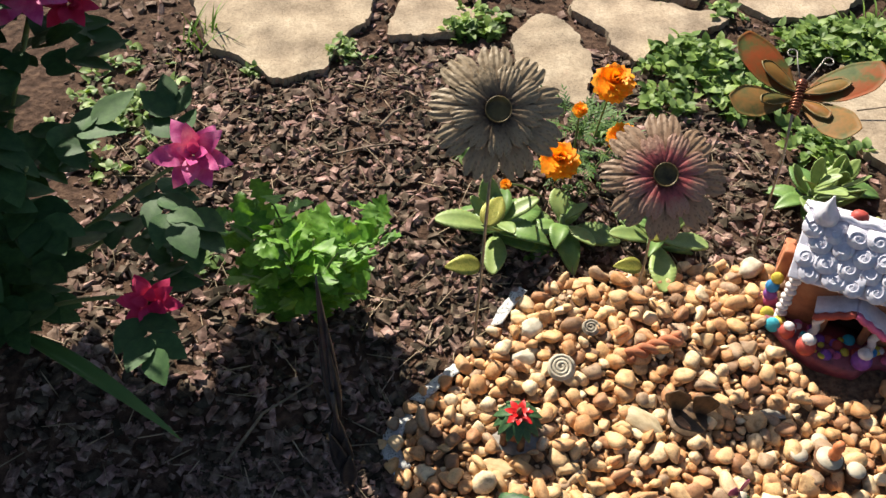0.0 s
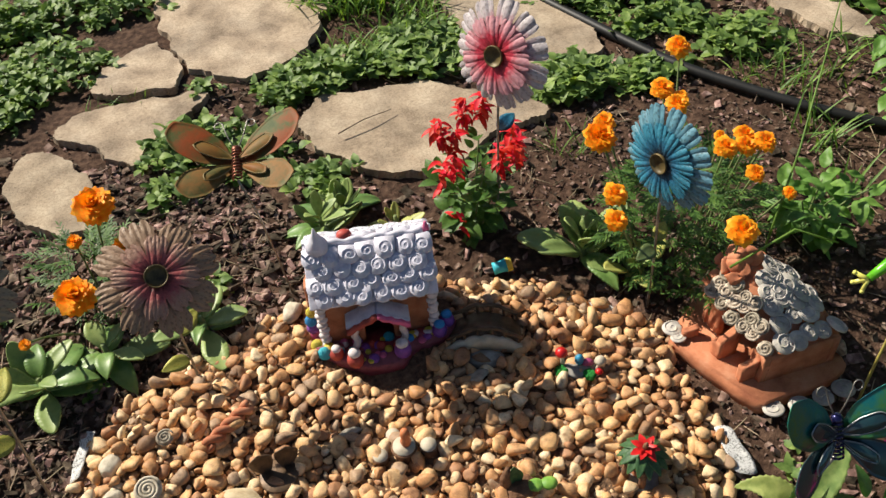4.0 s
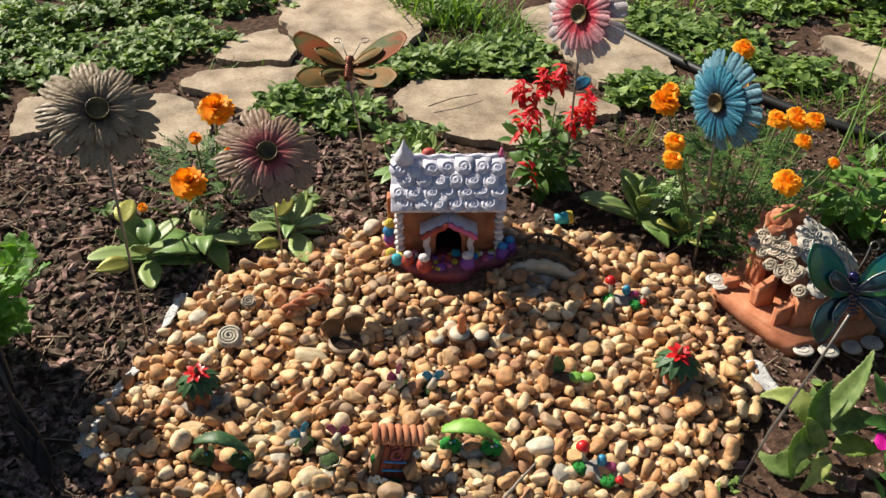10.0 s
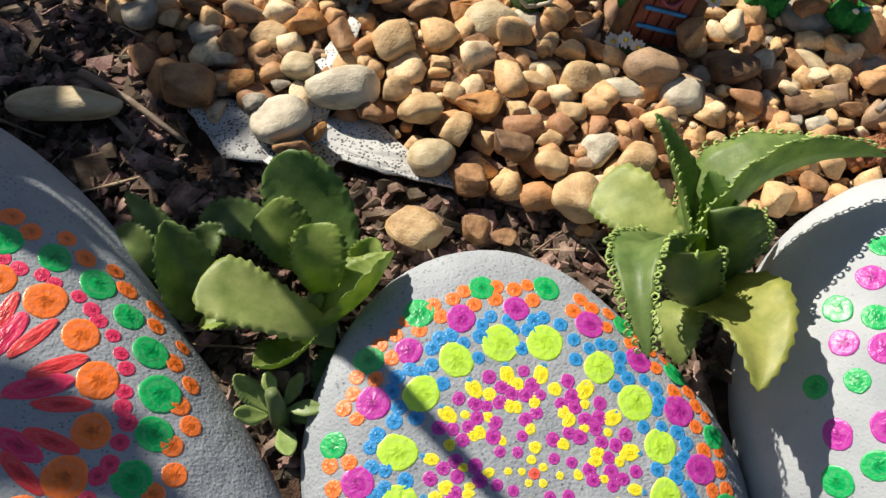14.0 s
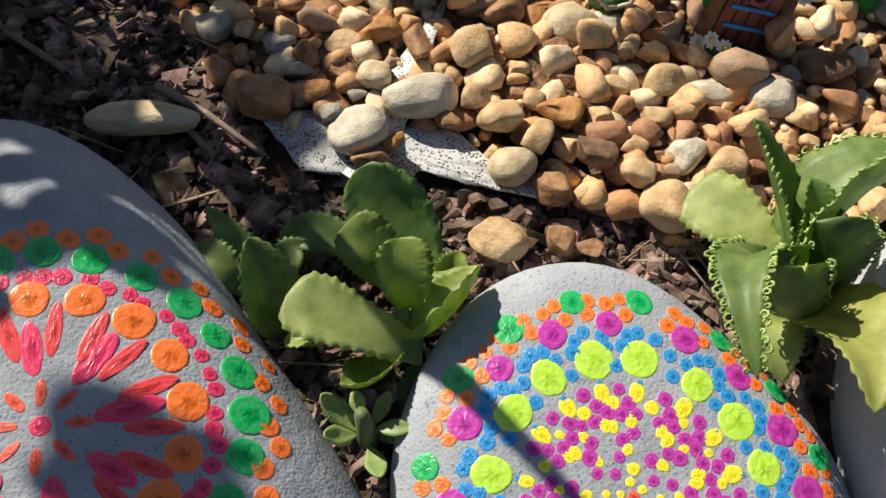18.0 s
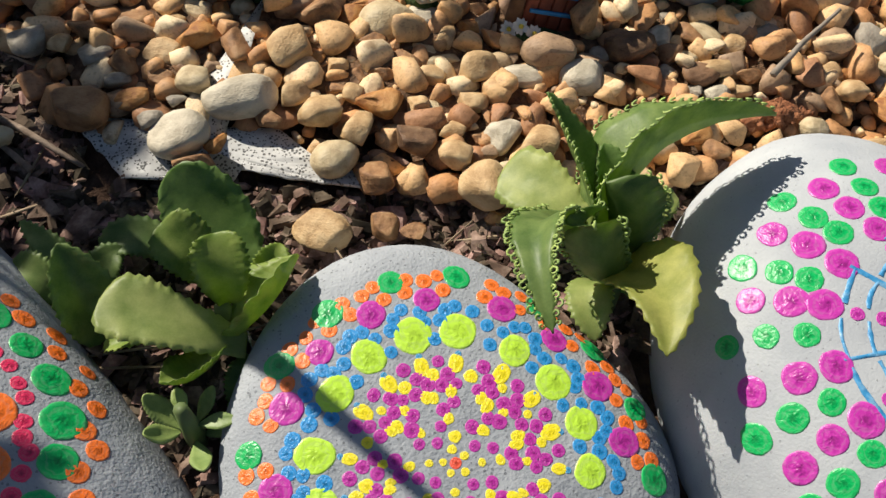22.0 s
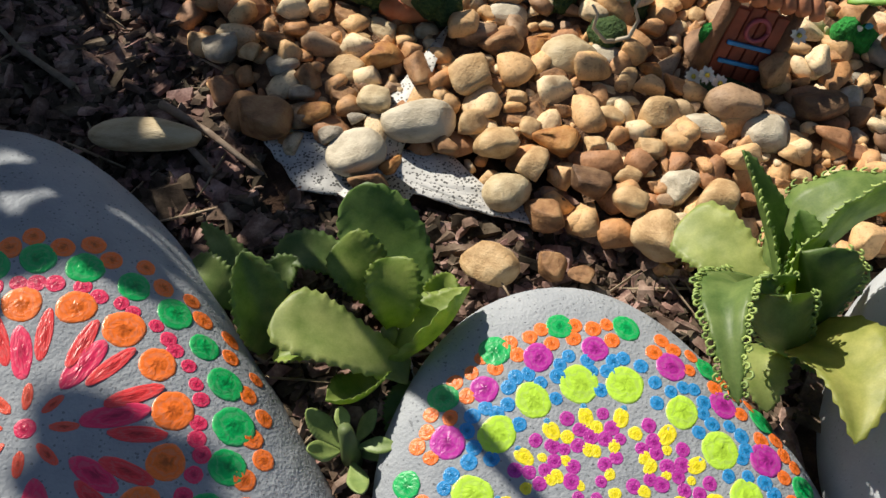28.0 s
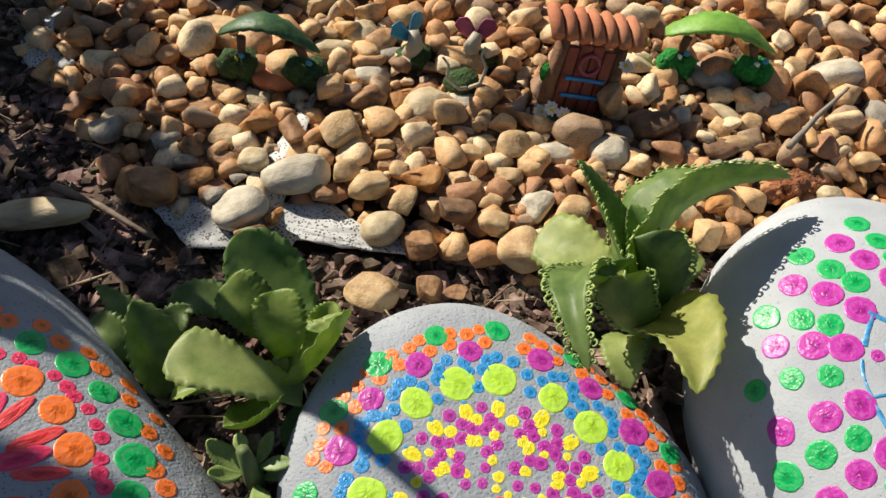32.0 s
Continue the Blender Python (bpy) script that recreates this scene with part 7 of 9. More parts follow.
def tongue_tile(w, L):
    """A thick hand-pressed shingle with a rounded foot and a shallow coil in it."""
    b = bmesh.new()
    poly = [(-w, L), (-w * 1.02, 0.0), (-w * 0.9, -w * 0.5), (-w * 0.5, -w * 0.88), (0, -w), (w * 0.5, -w * 0.88), (w * 0.9, -w * 0.5), (w * 1.02, 0.0), (w, L)]
    rim = [b.verts.new((x, y, -0.002)) for x, y in poly]
    lip = [b.verts.new((x * 0.95, y * 0.97, 0.0022)) for x, y in poly]
    for k in range(len(poly)):
        q = (k + 1) % len(poly)
        b.faces.new((rim[k], rim[q], lip[q], lip[k]))
    b.faces.new(lip)
    b.faces.new(list(reversed(rim)))
    tube(b, [Vector((w * (0.80 - 0.70 * t) * math.cos(10.0 * t - 0.6), w * (0.80 - 0.70 * t) * math.sin(10.0 * t - 0.6), 0.0014)) for t in (k / 26 for k in range(27))], 0.0019, 6)
    bmesh.ops.recalc_face_normals(b, faces=b.faces)
    return b


TILE = mesh_of("roof_tile", tongue_tile(0.0162, 0.018), M_CLAYW)
rt = random.Random(55)
for sy in (1, -1):
    rm = Matrix.Translation((0, 0, RIDGE)) @ Matrix.Rotation(0 if sy > 0 else math.pi, 4, "Z") @ Matrix.Rotation(slope, 4, "X")
    for j in range(4):
        for k in range(7 if j % 2 else 6):
            x = -0.091 + (k + (0 if j % 2 else 0.5)) * 0.0303 + rt.uniform(-0.0025, 0.0025)
            y = -slen + 0.012 + j * 0.0232 + rt.uniform(-0.003, 0.003)
            put("roof_tile", TILE, h1, rm @ Matrix.Translation((x, y, 0.0075 + rt.uniform(0, 0.002))) @ Matrix.Rotation(-0.13 + rt.uniform(-0.05, 0.05), 4, "X") @ Matrix.Rotation(rt.uniform(-0.14, 0.14), 4, "Y") @ Matrix.Rotation(rt.uniform(-0.18, 0.18), 4, "Z") @ Matrix.Diagonal((rt.choice((-1, 1)) * rt.uniform(0.92, 1.1), rt.uniform(0.9, 1.1), 1, 1)))
b = bmesh.new()
lathe(b, [(0.0, 0.0), (0.020, 0.0), (0.017, 0.012), (0.010, 0.022), (0.004, 0.034), (0.0015, 0.043), (0, 0.044)], 14, (-0.080, -0.004, RIDGE))
part("spire", b, M_CLAYW, h1)
b = bmesh.new()
ball(b, (-0.035, 0.012, RIDGE + 0.006), 0.011, 2, (1.2, 1, 0.9))
part("berry_ornament", b, C_RED, h1, "round red clay berry")
b = bmesh.new()
tube(b, [(0.097, 0.0, RIDGE - 0.002), (0.098, 0.0, RIDGE + 0.012), (0.097, 0.0, RIDGE + 0.022)], [0.006, 0.005, 0.002], 10)
part("ridge_finial", b, C_PNK, h1, "pink clay finial")
b = bmesh.new()
tube(b, [(-0.098 + 0.0056 * k, 0.0, RIDGE + 0.004 + 0.002 * math.sin(k)) for k in range(35)], 0.0055, 8)
part("ridge_bead", b, M_CLAYW, h1)
for cx in (-HW, HW):
    for k in range(9):
        b = bmesh.new()
        ball(b, (cx + 0.002 * (k % 2), -0.068, 0.008 + 0.0122 * k), 0.0085, 2, (1.1, 0.9, 0.72))
        part("corner_bead", b, C_WHT, h1, "white clay bead")
b = bmesh.new()
arch = [(-0.030, 0), (-0.030, 0.045), (-0.024, 0.062), (-0.012, 0.073), (0, 0.077), (0.012, 0.073), (0.024, 0.062), (0.030, 0.045), (0.030, 0)]
tube(b, [(x, -0.070, z) for x, z in arch], 0.0065, 8)
part("door_arch", b, M_TERRA, h1, "terracotta door arch")
for sx in (-1, 1):
    b = bmesh.new()
    n0 = [(sx * 0.040 + 0.002 * math.cos(k * 1.3), -0.088 + 0.002 * math.sin(k * 1.3), 0.006 * k) for k in range(13)]
    tube(b, n0, 0.006, 8)
    part("porch_post", b, C_WHT, h1, "twisted white and red porch post")
    b = bmesh.new()
    box(b, (0, -0.026, -0.003), (0.058, 0.016, 0.004), Matrix.Translation((0, -0.078, 0.098)) @ Matrix.Rotation(0 if sx > 0 else math.pi, 4, "Z") @ Matrix.Rotation(radians(28), 4, "Y") @ Matrix.Translation((0, 0.004, 0)), 0.002)
    part("porch_roof", b, M_CLAYW, h1, "lilac clay porch roof")
    b = bmesh.new()
    tube(b, [(sx * 0.052 * t, -0.102, 0.097 - 0.030 * t + 0.002 * math.sin(t * 20)) for t in (j / 10 for j in range(11))], 0.0055, 8)
    part("candy_trim", b, C_PNK if sx > 0 else C_RED, h1, "pink and white candy trim")
# sweet-covered apron round the door
b = bmesh.new()
prism(b, wobble([(-0.105, -0.05), (-0.105, -0.082), (-0.07, -0.108), (-0.02, -0.132), (0.03, -0.126), (0.05, -0.100), (0.075, -0.095), (0.115, -0.085), (0.12, -0.05)], 4, 0.004, rt), -0.02, 0.010, 0.003, rt)
part("clay_apron", b, C_MAR, h1, "maroon clay yard")
balls = []
for k, cm in enumerate((C_YEL, C_BLU, C_PUR, C_PNK, C_YEL, C_CYN, C_WHT, C_PNK, C_MAR, C_PUR, C_RED)):
    b = bmesh.new()
    lathe(b, [(0, -0.3), (0.9, -0.3), (1, 0), (0.85, 0.4), (0.4, 0.5), (0, 0.55)], 12)
    balls.append(mesh_of("candy", b, cm))
for k, (x, y, z, s) in enumerate(((-0.110, -0.030, 0.050, 0.010), (-0.113, -0.036, 0.036, 0.011), (-0.112, -0.040, 0.022, 0.011), (-0.108, -0.040, 0.008, 0.012), (-0.108, -0.068, 0.008, 0.011), (-0.096, -0.088, 0.008, 0.012))):
    put("candy", balls[(0, 1, 2, 3, 4, 5)[k]], h1, Matrix.Translation((x, y, z)) @ Matrix.Rotation(0.9, 4, "X") @ Matrix.Scale(s, 4))
for k in range(64):
    t = rt.random()
    x = -0.09 + 0.20 * t
    y = -0.072 - 0.066 * rt.random() * (1 - abs(2 * t - 0.9))
    put("candy", balls[rt.randrange(11)], h1, Matrix.Translation((x, y, 0.012)) @ Matrix.Rotation(rt.uniform(-0.5, 0.5), 4, "X") @ Matrix.Scale(rt.uniform(0.005, 0.010), 4))
for x, y, s in ((-0.045, -0.118, 1.0), (0.034, -0.112, 1.0), (-0.075, -0.098, 0.8), (0.10, -0.08, 0.9), (0.115, -0.06, 0.9)):
    b = bmesh.new()
    ball(b, (x, y, 0.018 * s), 0.015 * s, 2, (1, 1, 1.1))
    part("clay_bush", b, C_RED if x < 0 else C_PUR, h1, "lumpy glazed clay bush")
    b = bmesh.new()
    ball(b, (x, y, 0.035 * s), 0.010 * s, 2, (1.1, 1, 0.8))
    part("clay_cap", b, C_WHT if x < 0.05 else C_BLU, h1, "pale clay swirl cap")
for k in range(2):
    b = bmesh.new()
    box(b, (-0.115, -0.02 + 0.03 * k, 0.03), (-0.098, 0.005 + 0.03 * k, 0.10 - 0.02 * k), None, 0.004)
    part("side_chimney", b, M_TERRA, h1, "terracotta side chimney")

# terracotta house
H2 = at(1.118, 0.432, -0.055)
h2 = thing("fairy_house", H2, "rough terracotta fairy house with coiled clay roof tiles", "fairy house", "fairy houses")
b = bmesh.new()
prism(b, wobble([(-0.090, 0.118), (-0.102, 0.085), (-0.078, -0.060), (-0.05, -0.078), (0.092, -0.095), (0.125, 0.068), (0.06, 0.14), (-0.01, 0.15)], 4, 0.004, rt), -0.02, 0.014, 0.004, rt)
part("clay_base", b, M_TERRA, h2)


def slabwall(x0, y0, x1, y1, h0, h1_, t, nm, mt=None):
    b = bmesh.new()
    d = Vector((x1 - x0, y1 - y0, 0))
    n_ = Vector((-d.y, d.x, 0)).normalized() * t
    v = []
    for off in (Vector((0, 0, 0)), n_):
        v.append([b.verts.new(Vector(p) + off) for p in ((x0, y0, 0.01), (x1, y1, 0.01), (x1, y1, h1_), (x0, y0, h0))])
    b.faces.new(v[0])
    b.faces.new(list(reversed(v[1])))
    for k in range(4):
        b.faces.new((v[0][k], v[1][k], v[1][(k + 1) % 4], v[0][(k + 1) % 4]))
    bmesh.ops.recalc_face_normals(b, faces=b.faces)
    bmesh.ops.subdivide_edges(b, edges=b.edges[:], cuts=3, use_grid_fill=True)
    for w in b.verts:
        w.co += 0.0022 * noise.noise_vector(w.co * 45)
    part(nm, b, mt or M_TERRA, h2)


slabwall(-0.050, -0.040, 0.082, -0.074, 0.078, 0.072, 0.011, "front_wall")
slabwall(0.082, -0.074, 0.104, 0.068, 0.072, 0.088, 0.011, "side_wall")
slabwall(0.104, 0.068, -0.028, 0.112, 0.085, 0.10, 0.011, "back_wall")
slabwall(-0.038, -0.006, -0.050, -0.040, 0.080, 0.078, 0.011, "side_wall")
slabwall(-0.026, 0.112, -0.034, 0.070, 0.10, 0.085, 0.011, "side_wall")
slabwall(-0.070, 0.030, -0.036, 0.024, 0.058, 0.078, 0.012, "porch_pillar")
slabwall(-0.068, 0.052, -0.070, 0.030, 0.045, 0.056, 0.010, "porch_wall")
slabwall(-0.074, -0.022, -0.046, -0.030, 0.046, 0.060, 0.012, "porch_pillar")
slabwall(-0.085, 0.095, -0.060, 0.085, 0.030, 0.034, 0.010, "porch_wall")
# lopsided roof, high at the back
b = bmesh.new()
ap = Vector((0.026, 0.098, 0.150))
ringpts = [(-0.044, -0.034, 0.080), (0.018, -0.052, 0.078), (0.084, -0.066, 0.074), (0.108, -0.002, 0.080), (0.114, 0.075, 0.092), (0.05, 0.130, 0.112), (-0.034, 0.124, 0.104), (-0.046, 0.040, 0.090)]
rings = []
for f in (0.0, 0.25, 0.5, 0.75, 1.0):
    ring_ = []
    for k, p in enumerate(ringpts):
        q = Vector(p) * (1 - f) + (ap + Vector((0.012 * math.cos(k * 0.785 + 3.9), 0.012 * math.sin(k * 0.785 + 3.9), 0))) * f + Vector((0, 0, 0.005 * math.sin(math.pi * f)))
        ring_.append(b.verts.new(q + 0.003 * noise.noise_vector(q * 30)))
    rings.append(ring_)
for a, c2 in zip(rings, rings[1:]):
    for k in range(8):
        b.faces.new((a[k], a[(k + 1) % 8], c2[(k + 1) % 8], c2[k]))
b.faces.new(rings[-1])
b.faces.new(list(reversed(rings[0])))
bmesh.ops.recalc_face_normals(b, faces=b.faces)
part("roof_shell", b, M_TERRA, h2)
b = bmesh.new()
for k in range(16):
    a, q = k * 2.4, 0.006 + 0.034 * (k / 16)
    ball(b, ap + Vector((q * math.cos(a) - 0.008, q * math.sin(a) - 0.004, 0.012 - 0.85 * q)), 0.010 + 0.003 * math.sin(k * 1.7), 3, (1.3, 1.1, 0.9))
for v in b.verts:
    v.co += 0.008 * noise.noise_vector(v.co * 55)
part("roof_peak", b, M_TERRA, h2, "lumpy bare terracotta peak")
M_COIL = surface("dark-grooved clay coil", [(0.05, 0.035, 0.025), (0.36, 0.30, 0.23), (0.55, 0.48, 0.38)], 110, 0.8, 0.6, 500, vary=0.25)
M_DISC = surface("pale clay disc", [(0.30, 0.28, 0.27), (0.46, 0.43, 0.39), (0.62, 0.57, 0.47)], 45, 0.8, 0.5, 350, vary=0.25)
COIL = mesh_of("coil_tile", swirl_tile(0.014, 2.0, 0.15), M_COIL)
DISC = mesh_of("disc_tile", swirl_tile(0.017, 1.4, 0.07), M_DISC)


def roof_tile(q, f, mesh, s):
    i0, fr_ = int(q) % 8, q - int(q)
    p = Vector(ringpts[i0]) * (1 - fr_) + Vector(ringpts[(i0 + 1) % 8]) * fr_
    along = Vector(ringpts[(i0 + 1) % 8]) - Vector(ringpts[i0])
    nrm = along.cross(ap - p).normalized() + Vector((rt.uniform(-0.12, 0.12), rt.uniform(-0.12, 0.12), 0.1))
    nrm.normalize()
    c0 = p * (1 - f) + ap * f + nrm * 0.008 + Vector((0, 0, 0.005 * math.sin(math.pi * f)))
    put("roof_tile", mesh, h2, basis(c0, (ap - p) - nrm * nrm.dot(ap - p), nrm, s) @ Matrix.Rotation(rt.uniform(0, 6), 4, "Z"))


for f, n_, q0, q1 in ((0.05, 5, 0.25, 2.2), (0.24, 5, 0.3, 3.0), (0.41, 6, 0.3, 3.4), (0.56, 5, 0.2, 3.6), (0.70, 4, 0.5, 3.6)):
    for k in range(n_):
        roof_tile(q0 + (q1 - q0) * (k + 0.5) / n_, f + rt.uniform(-0.03, 0.03), DISC, rt.uniform(0.85, 1.2))
for f, n_ in ((0.05, 6), (0.24, 6), (0.44, 4)):
    for k in range(n_):
        roof_tile((6.2 + 1.95 * (k + 0.5) / n_) % 8, f + rt.uniform(-0.03, 0.03), COIL, rt.uniform(0.75, 1.05))
for x, y, s, z in ((-0.086, 0.122, 1.0, 0.016), (-0.062, -0.085, 1.0, 0.006), (-0.022, -0.102, 1.05, 0.004), (0.02, -0.112, 1.0, 0.004), (0.06, -0.118, 1.1, 0.003), (-0.092, 0.10, 0.8, 0.018)):
    put("path_disc", DISC, h2, Matrix.Translation((x, y, z)) @ Matrix.Rotation(rt.uniform(-0.3, 0.1), 4, "X") @ Matrix.Scale(s, 4), "cream clay swirl disc")
put("wall_disc", COIL, h2, Matrix.Translation((0.098, -0.06, 0.030)) @ Matrix.Rotation(1.35, 4, "Y") @ Matrix.Scale(1.7, 4), "cream clay swirl disc")


# ---- small ornaments on the pebbles ----
def top_at(x, y):
    return bed_top(x, y) + 0.016


M_MOSS = surface("bright green moss", [(0.01, 0.14, 0.02), (0.03, 0.32, 0.05)], 300, 0.9, 0.9, 900, dist=0.004)
M_MOSSD = surface("dark moss", [(0.02, 0.05, 0.015), (0.07, 0.12, 0.03)], 300, 0.9, 0.9, 900, dist=0.004)
M_DOOR = surface("red brown painted wood", [(0.14, 0.03, 0.015), (0.30, 0.07, 0.035)], 60, 0.6, 0.5, 300)
M_BARK = surface("brown bark resin", [(0.09, 0.04, 0.02), (0.24, 0.12, 0.06)], 70, 0.8, 0.7, 300, dist=0.004)
M_CUKE = surface("striped green leaf resin", [(0.10, 0.26, 0.03), (0.26, 0.46, 0.08)], 70, 0.5, 0.4, 300)
M_DKLEAF = surface("dark green leaf resin", [(0.012, 0.04, 0.018), (0.04, 0.10, 0.035), (0.09, 0.17, 0.05)], 90, 0.5, 0.4, 300)
M_GREYR = surface("grey resin stone", [(0.17, 0.155, 0.135), (0.36, 0.335, 0.30)], 70, 0.8, 0.5, 300)
M_REDCAP = surface("red toadstool glaze", [(0.45, 0.01, 0.01), (0.62, 0.02, 0.02)], 50, 0.35, 0.1, 300)
M_CREAM = surface("cream resin", [(0.40, 0.34, 0.25), (0.58, 0.52, 0.41)], 60, 0.6, 0.3, 300)
M_BLUEW = surface("blue wing resin", [(0.02, 0.18, 0.34), (0.05, 0.34, 0.52)], 60, 0.4, 0.2, 300)
M_PINKW = surface("plum wing resin", [(0.22, 0.03, 0.10), (0.42, 0.08, 0.18)], 60, 0.5, 0.2, 300)
M_STICK = surface("weathered grey wood", [(0.16, 0.13, 0.10), (0.34, 0.29, 0.24)], 60, 0.9, 0.6, 300)
M_FOX = surface("orange resin", [(0.45, 0.10, 0.03), (0.62, 0.24, 0.10)], 60, 0.6, 0.3, 300)


def lump(b, c, r, n=0.25, sub=2, st=(1, 1, 1)):
    for v in ball(b, c, r, sub, st):
        d = v.co - Vector(c)
        v.co = Vector(c) + d * (1 + n * noise.noise(d * (2.2 / r) + Vector(c) * 40))


# fairy door leaning on a pebble
x, y = 0.319, 0.392
fd = thing("fairy_door", at(x, y, top_at(x, y) - 0.014, 1, -14, -16, 16), "miniature wooden fairy door with log roof and daisies", "garden ornament")
b = bmesh.new()
for k in range(4):
    box(b, (-0.0205 + 0.0104 * k, -0.004, 0.004), (-0.0109 + 0.0104 * k, 0.004, 0.058 + 0.003 * (k in (1, 2))), None, 0.0012)
part("door_planks", b, M_DOOR, fd)
for sx in (-1, 1):
    b = bmesh.new()
    tube(b, [(sx * 0.025, 0, 0.0), (sx * 0.0265, -0.001, 0.03), (sx * 0.024, 0.001, 0.068)], [0.0062, 0.0055, 0.006], 9)
    part("door_post", b, M_BARK, fd)
for z_ in (0.018, 0.032):
    b = bmesh.new()
    box(b, (-0.017, -0.0065, z_), (0.017, -0.0042, z_ + 0.003), None, 0.0006)
    part("blue_hinge_strap", b, C_BLU, fd, "blue painted strap")
b = bmesh.new()
tube(b, [(0.008 * math.cos(a), -0.0055, 0.046 + 0.008 * math.sin(a)) for a in (k * 0.45 for k in range(15))], 0.0018, 6)
part("wreath", b, C_MAR, fd, "dark round wreath")
for k in range(7):
    b = bmesh.new()
    tube(b, [(-0.034 + 0.0112 * k, -0.010, 0.066 + 0.001 * (k % 2)), (-0.034 + 0.0112 * k, 0.004, 0.075), (-0.034 + 0.0112 * k, 0.018, 0.080)], [0.0052, 0.0058, 0.005], 8)
    part("roof_log", b, M_TERRA, fd)
b = bmesh.new()
lump(b, (0, -0.006, 0.0), 0.026, 0.25, 3, (1.2, 0.6, 0.3))
part("moss_base", b, M_MOSSD, fd)
b = bmesh.new()
lump(b, (-0.03, 0.002, 0.034), 0.007, 0.3, 2, (0.8, 0.8, 1.2))
part("moss_tuft", b, M_MOSS, fd)


def daisy(parent, p, s):
    b = petals_bm([(9, 78, 1.0)], 0.0062 * s, 0.0034 * s, "spoon", 0, 3, 3)
    b.transform(Matrix.Translation(p) @ Matrix.Rotation(0.9, 4, "X"))
    d = part("daisy", b, M_WHITE, parent, "white daisy")
    b = bmesh.new()
    ball(b, Vector(p) + Vector((0, -0.001, 0.0005)), 0.0019 * s, 1)
    part("daisy_heart", b, C_YEL, d)


for p in ((-0.024, -0.014, 0.010), (-0.013, -0.016, 0.007), (-0.030, -0.008, 0.004), (0.030, -0.006, 0.050)):
    daisy(fd, p, 1.05)


def leaf_arch(x, y, rz, span, h, mleaf, mbase, label, flowers, tuft=0.011, seat=None, broad_by=0.014):
    """Two mossy tufts joined by an arching leaf over a grey pebble."""
    e = thing("leaf_arch", at(x, y, top_at(x, y) - 0.012, 1, rz), label, "garden ornament", "leaf arches")
    for sx in (-1, 1):
        b = bmesh.new()
        for k in range(7):
            lump(b, (sx * span * 0.5 + 0.006 * math.cos(k), 0.006 * math.sin(k * 1.7), 0.006 + 0.004 * (k % 4)), tuft, 0.35, 2)
        part("moss_tuft", b, mbase, e)
        b = bmesh.new()
        tube(b, [(sx * span * 0.5, 0, 0.012), (sx * span * 0.47, 0, h * 0.6), (sx * span * 0.42, 0, h * 0.92)], 0.0038, 8)
        part("arch_leg", b, M_BARK, e)
        for k in range(3):
            b = bmesh.new()
            ball(b, (sx * span * 0.5 + 0.006 * (k - 1), -0.010, 0.022 + 0.004 * k), 0.0032, 1, (1, 0.5, 1))
            part("tiny_flower", b, flowers[k % len(flowers)], e)
    b = bmesh.new()
    n = 16
    rows = []
    for i in range(n + 1):
        t = i / n
        xx = (t - 0.5) * span * 1.45
        zz = h + 0.018 * math.sin(math.pi * t) - 0.010 * t
        w = broad_by * math.sin(math.pi * min(1, 0.1 + 0.88 * t)) ** 0.7 * (1 + 0.16 * (i % 2))
        rows.append([b.verts.new((xx, w * math.sin(a), zz + w * 0.30 * math.cos(a) * (1 + 0.12 * math.cos(a * 7)))) for a in (k * math.pi / 6 for k in range(12))])
    for a, c2 in zip(rows, rows[1:]):
        for k in range(12):
            b.faces.new((a[k], a[(k + 1) % 12], c2[(k + 1) % 12], c2[k]))
    b.faces.new(rows[0])
    b.faces.new(list(reversed(rows[-1])))
    bmesh.ops.recalc_face_normals(b, faces=b.faces)
    part("arching_leaf", b, mleaf, e)
    b = bmesh.new()
    lump(b, (0, -0.004, 0.007), 0.017, 0.15, 3, (1.3, 0.9, 0.6))
    part("stone_seat", b, seat or M_GREYR, e)
    return e


leaf_arch(0.450, 0.390, -32, 0.062, 0.042, M_CUKE, M_MOSS, "green leaf arch with mossy posts and grey stone", (M_BLUEW, M_WHITE))
leaf_arch(0.108, 0.512, -32, 0.056, 0.044, M_DKLEAF, M_MOSSD, "dark leaf arch over an orange stone", (M_WHITE, C_YEL, M_BLUEW), 0.0125, M_FOX, 0.0115)


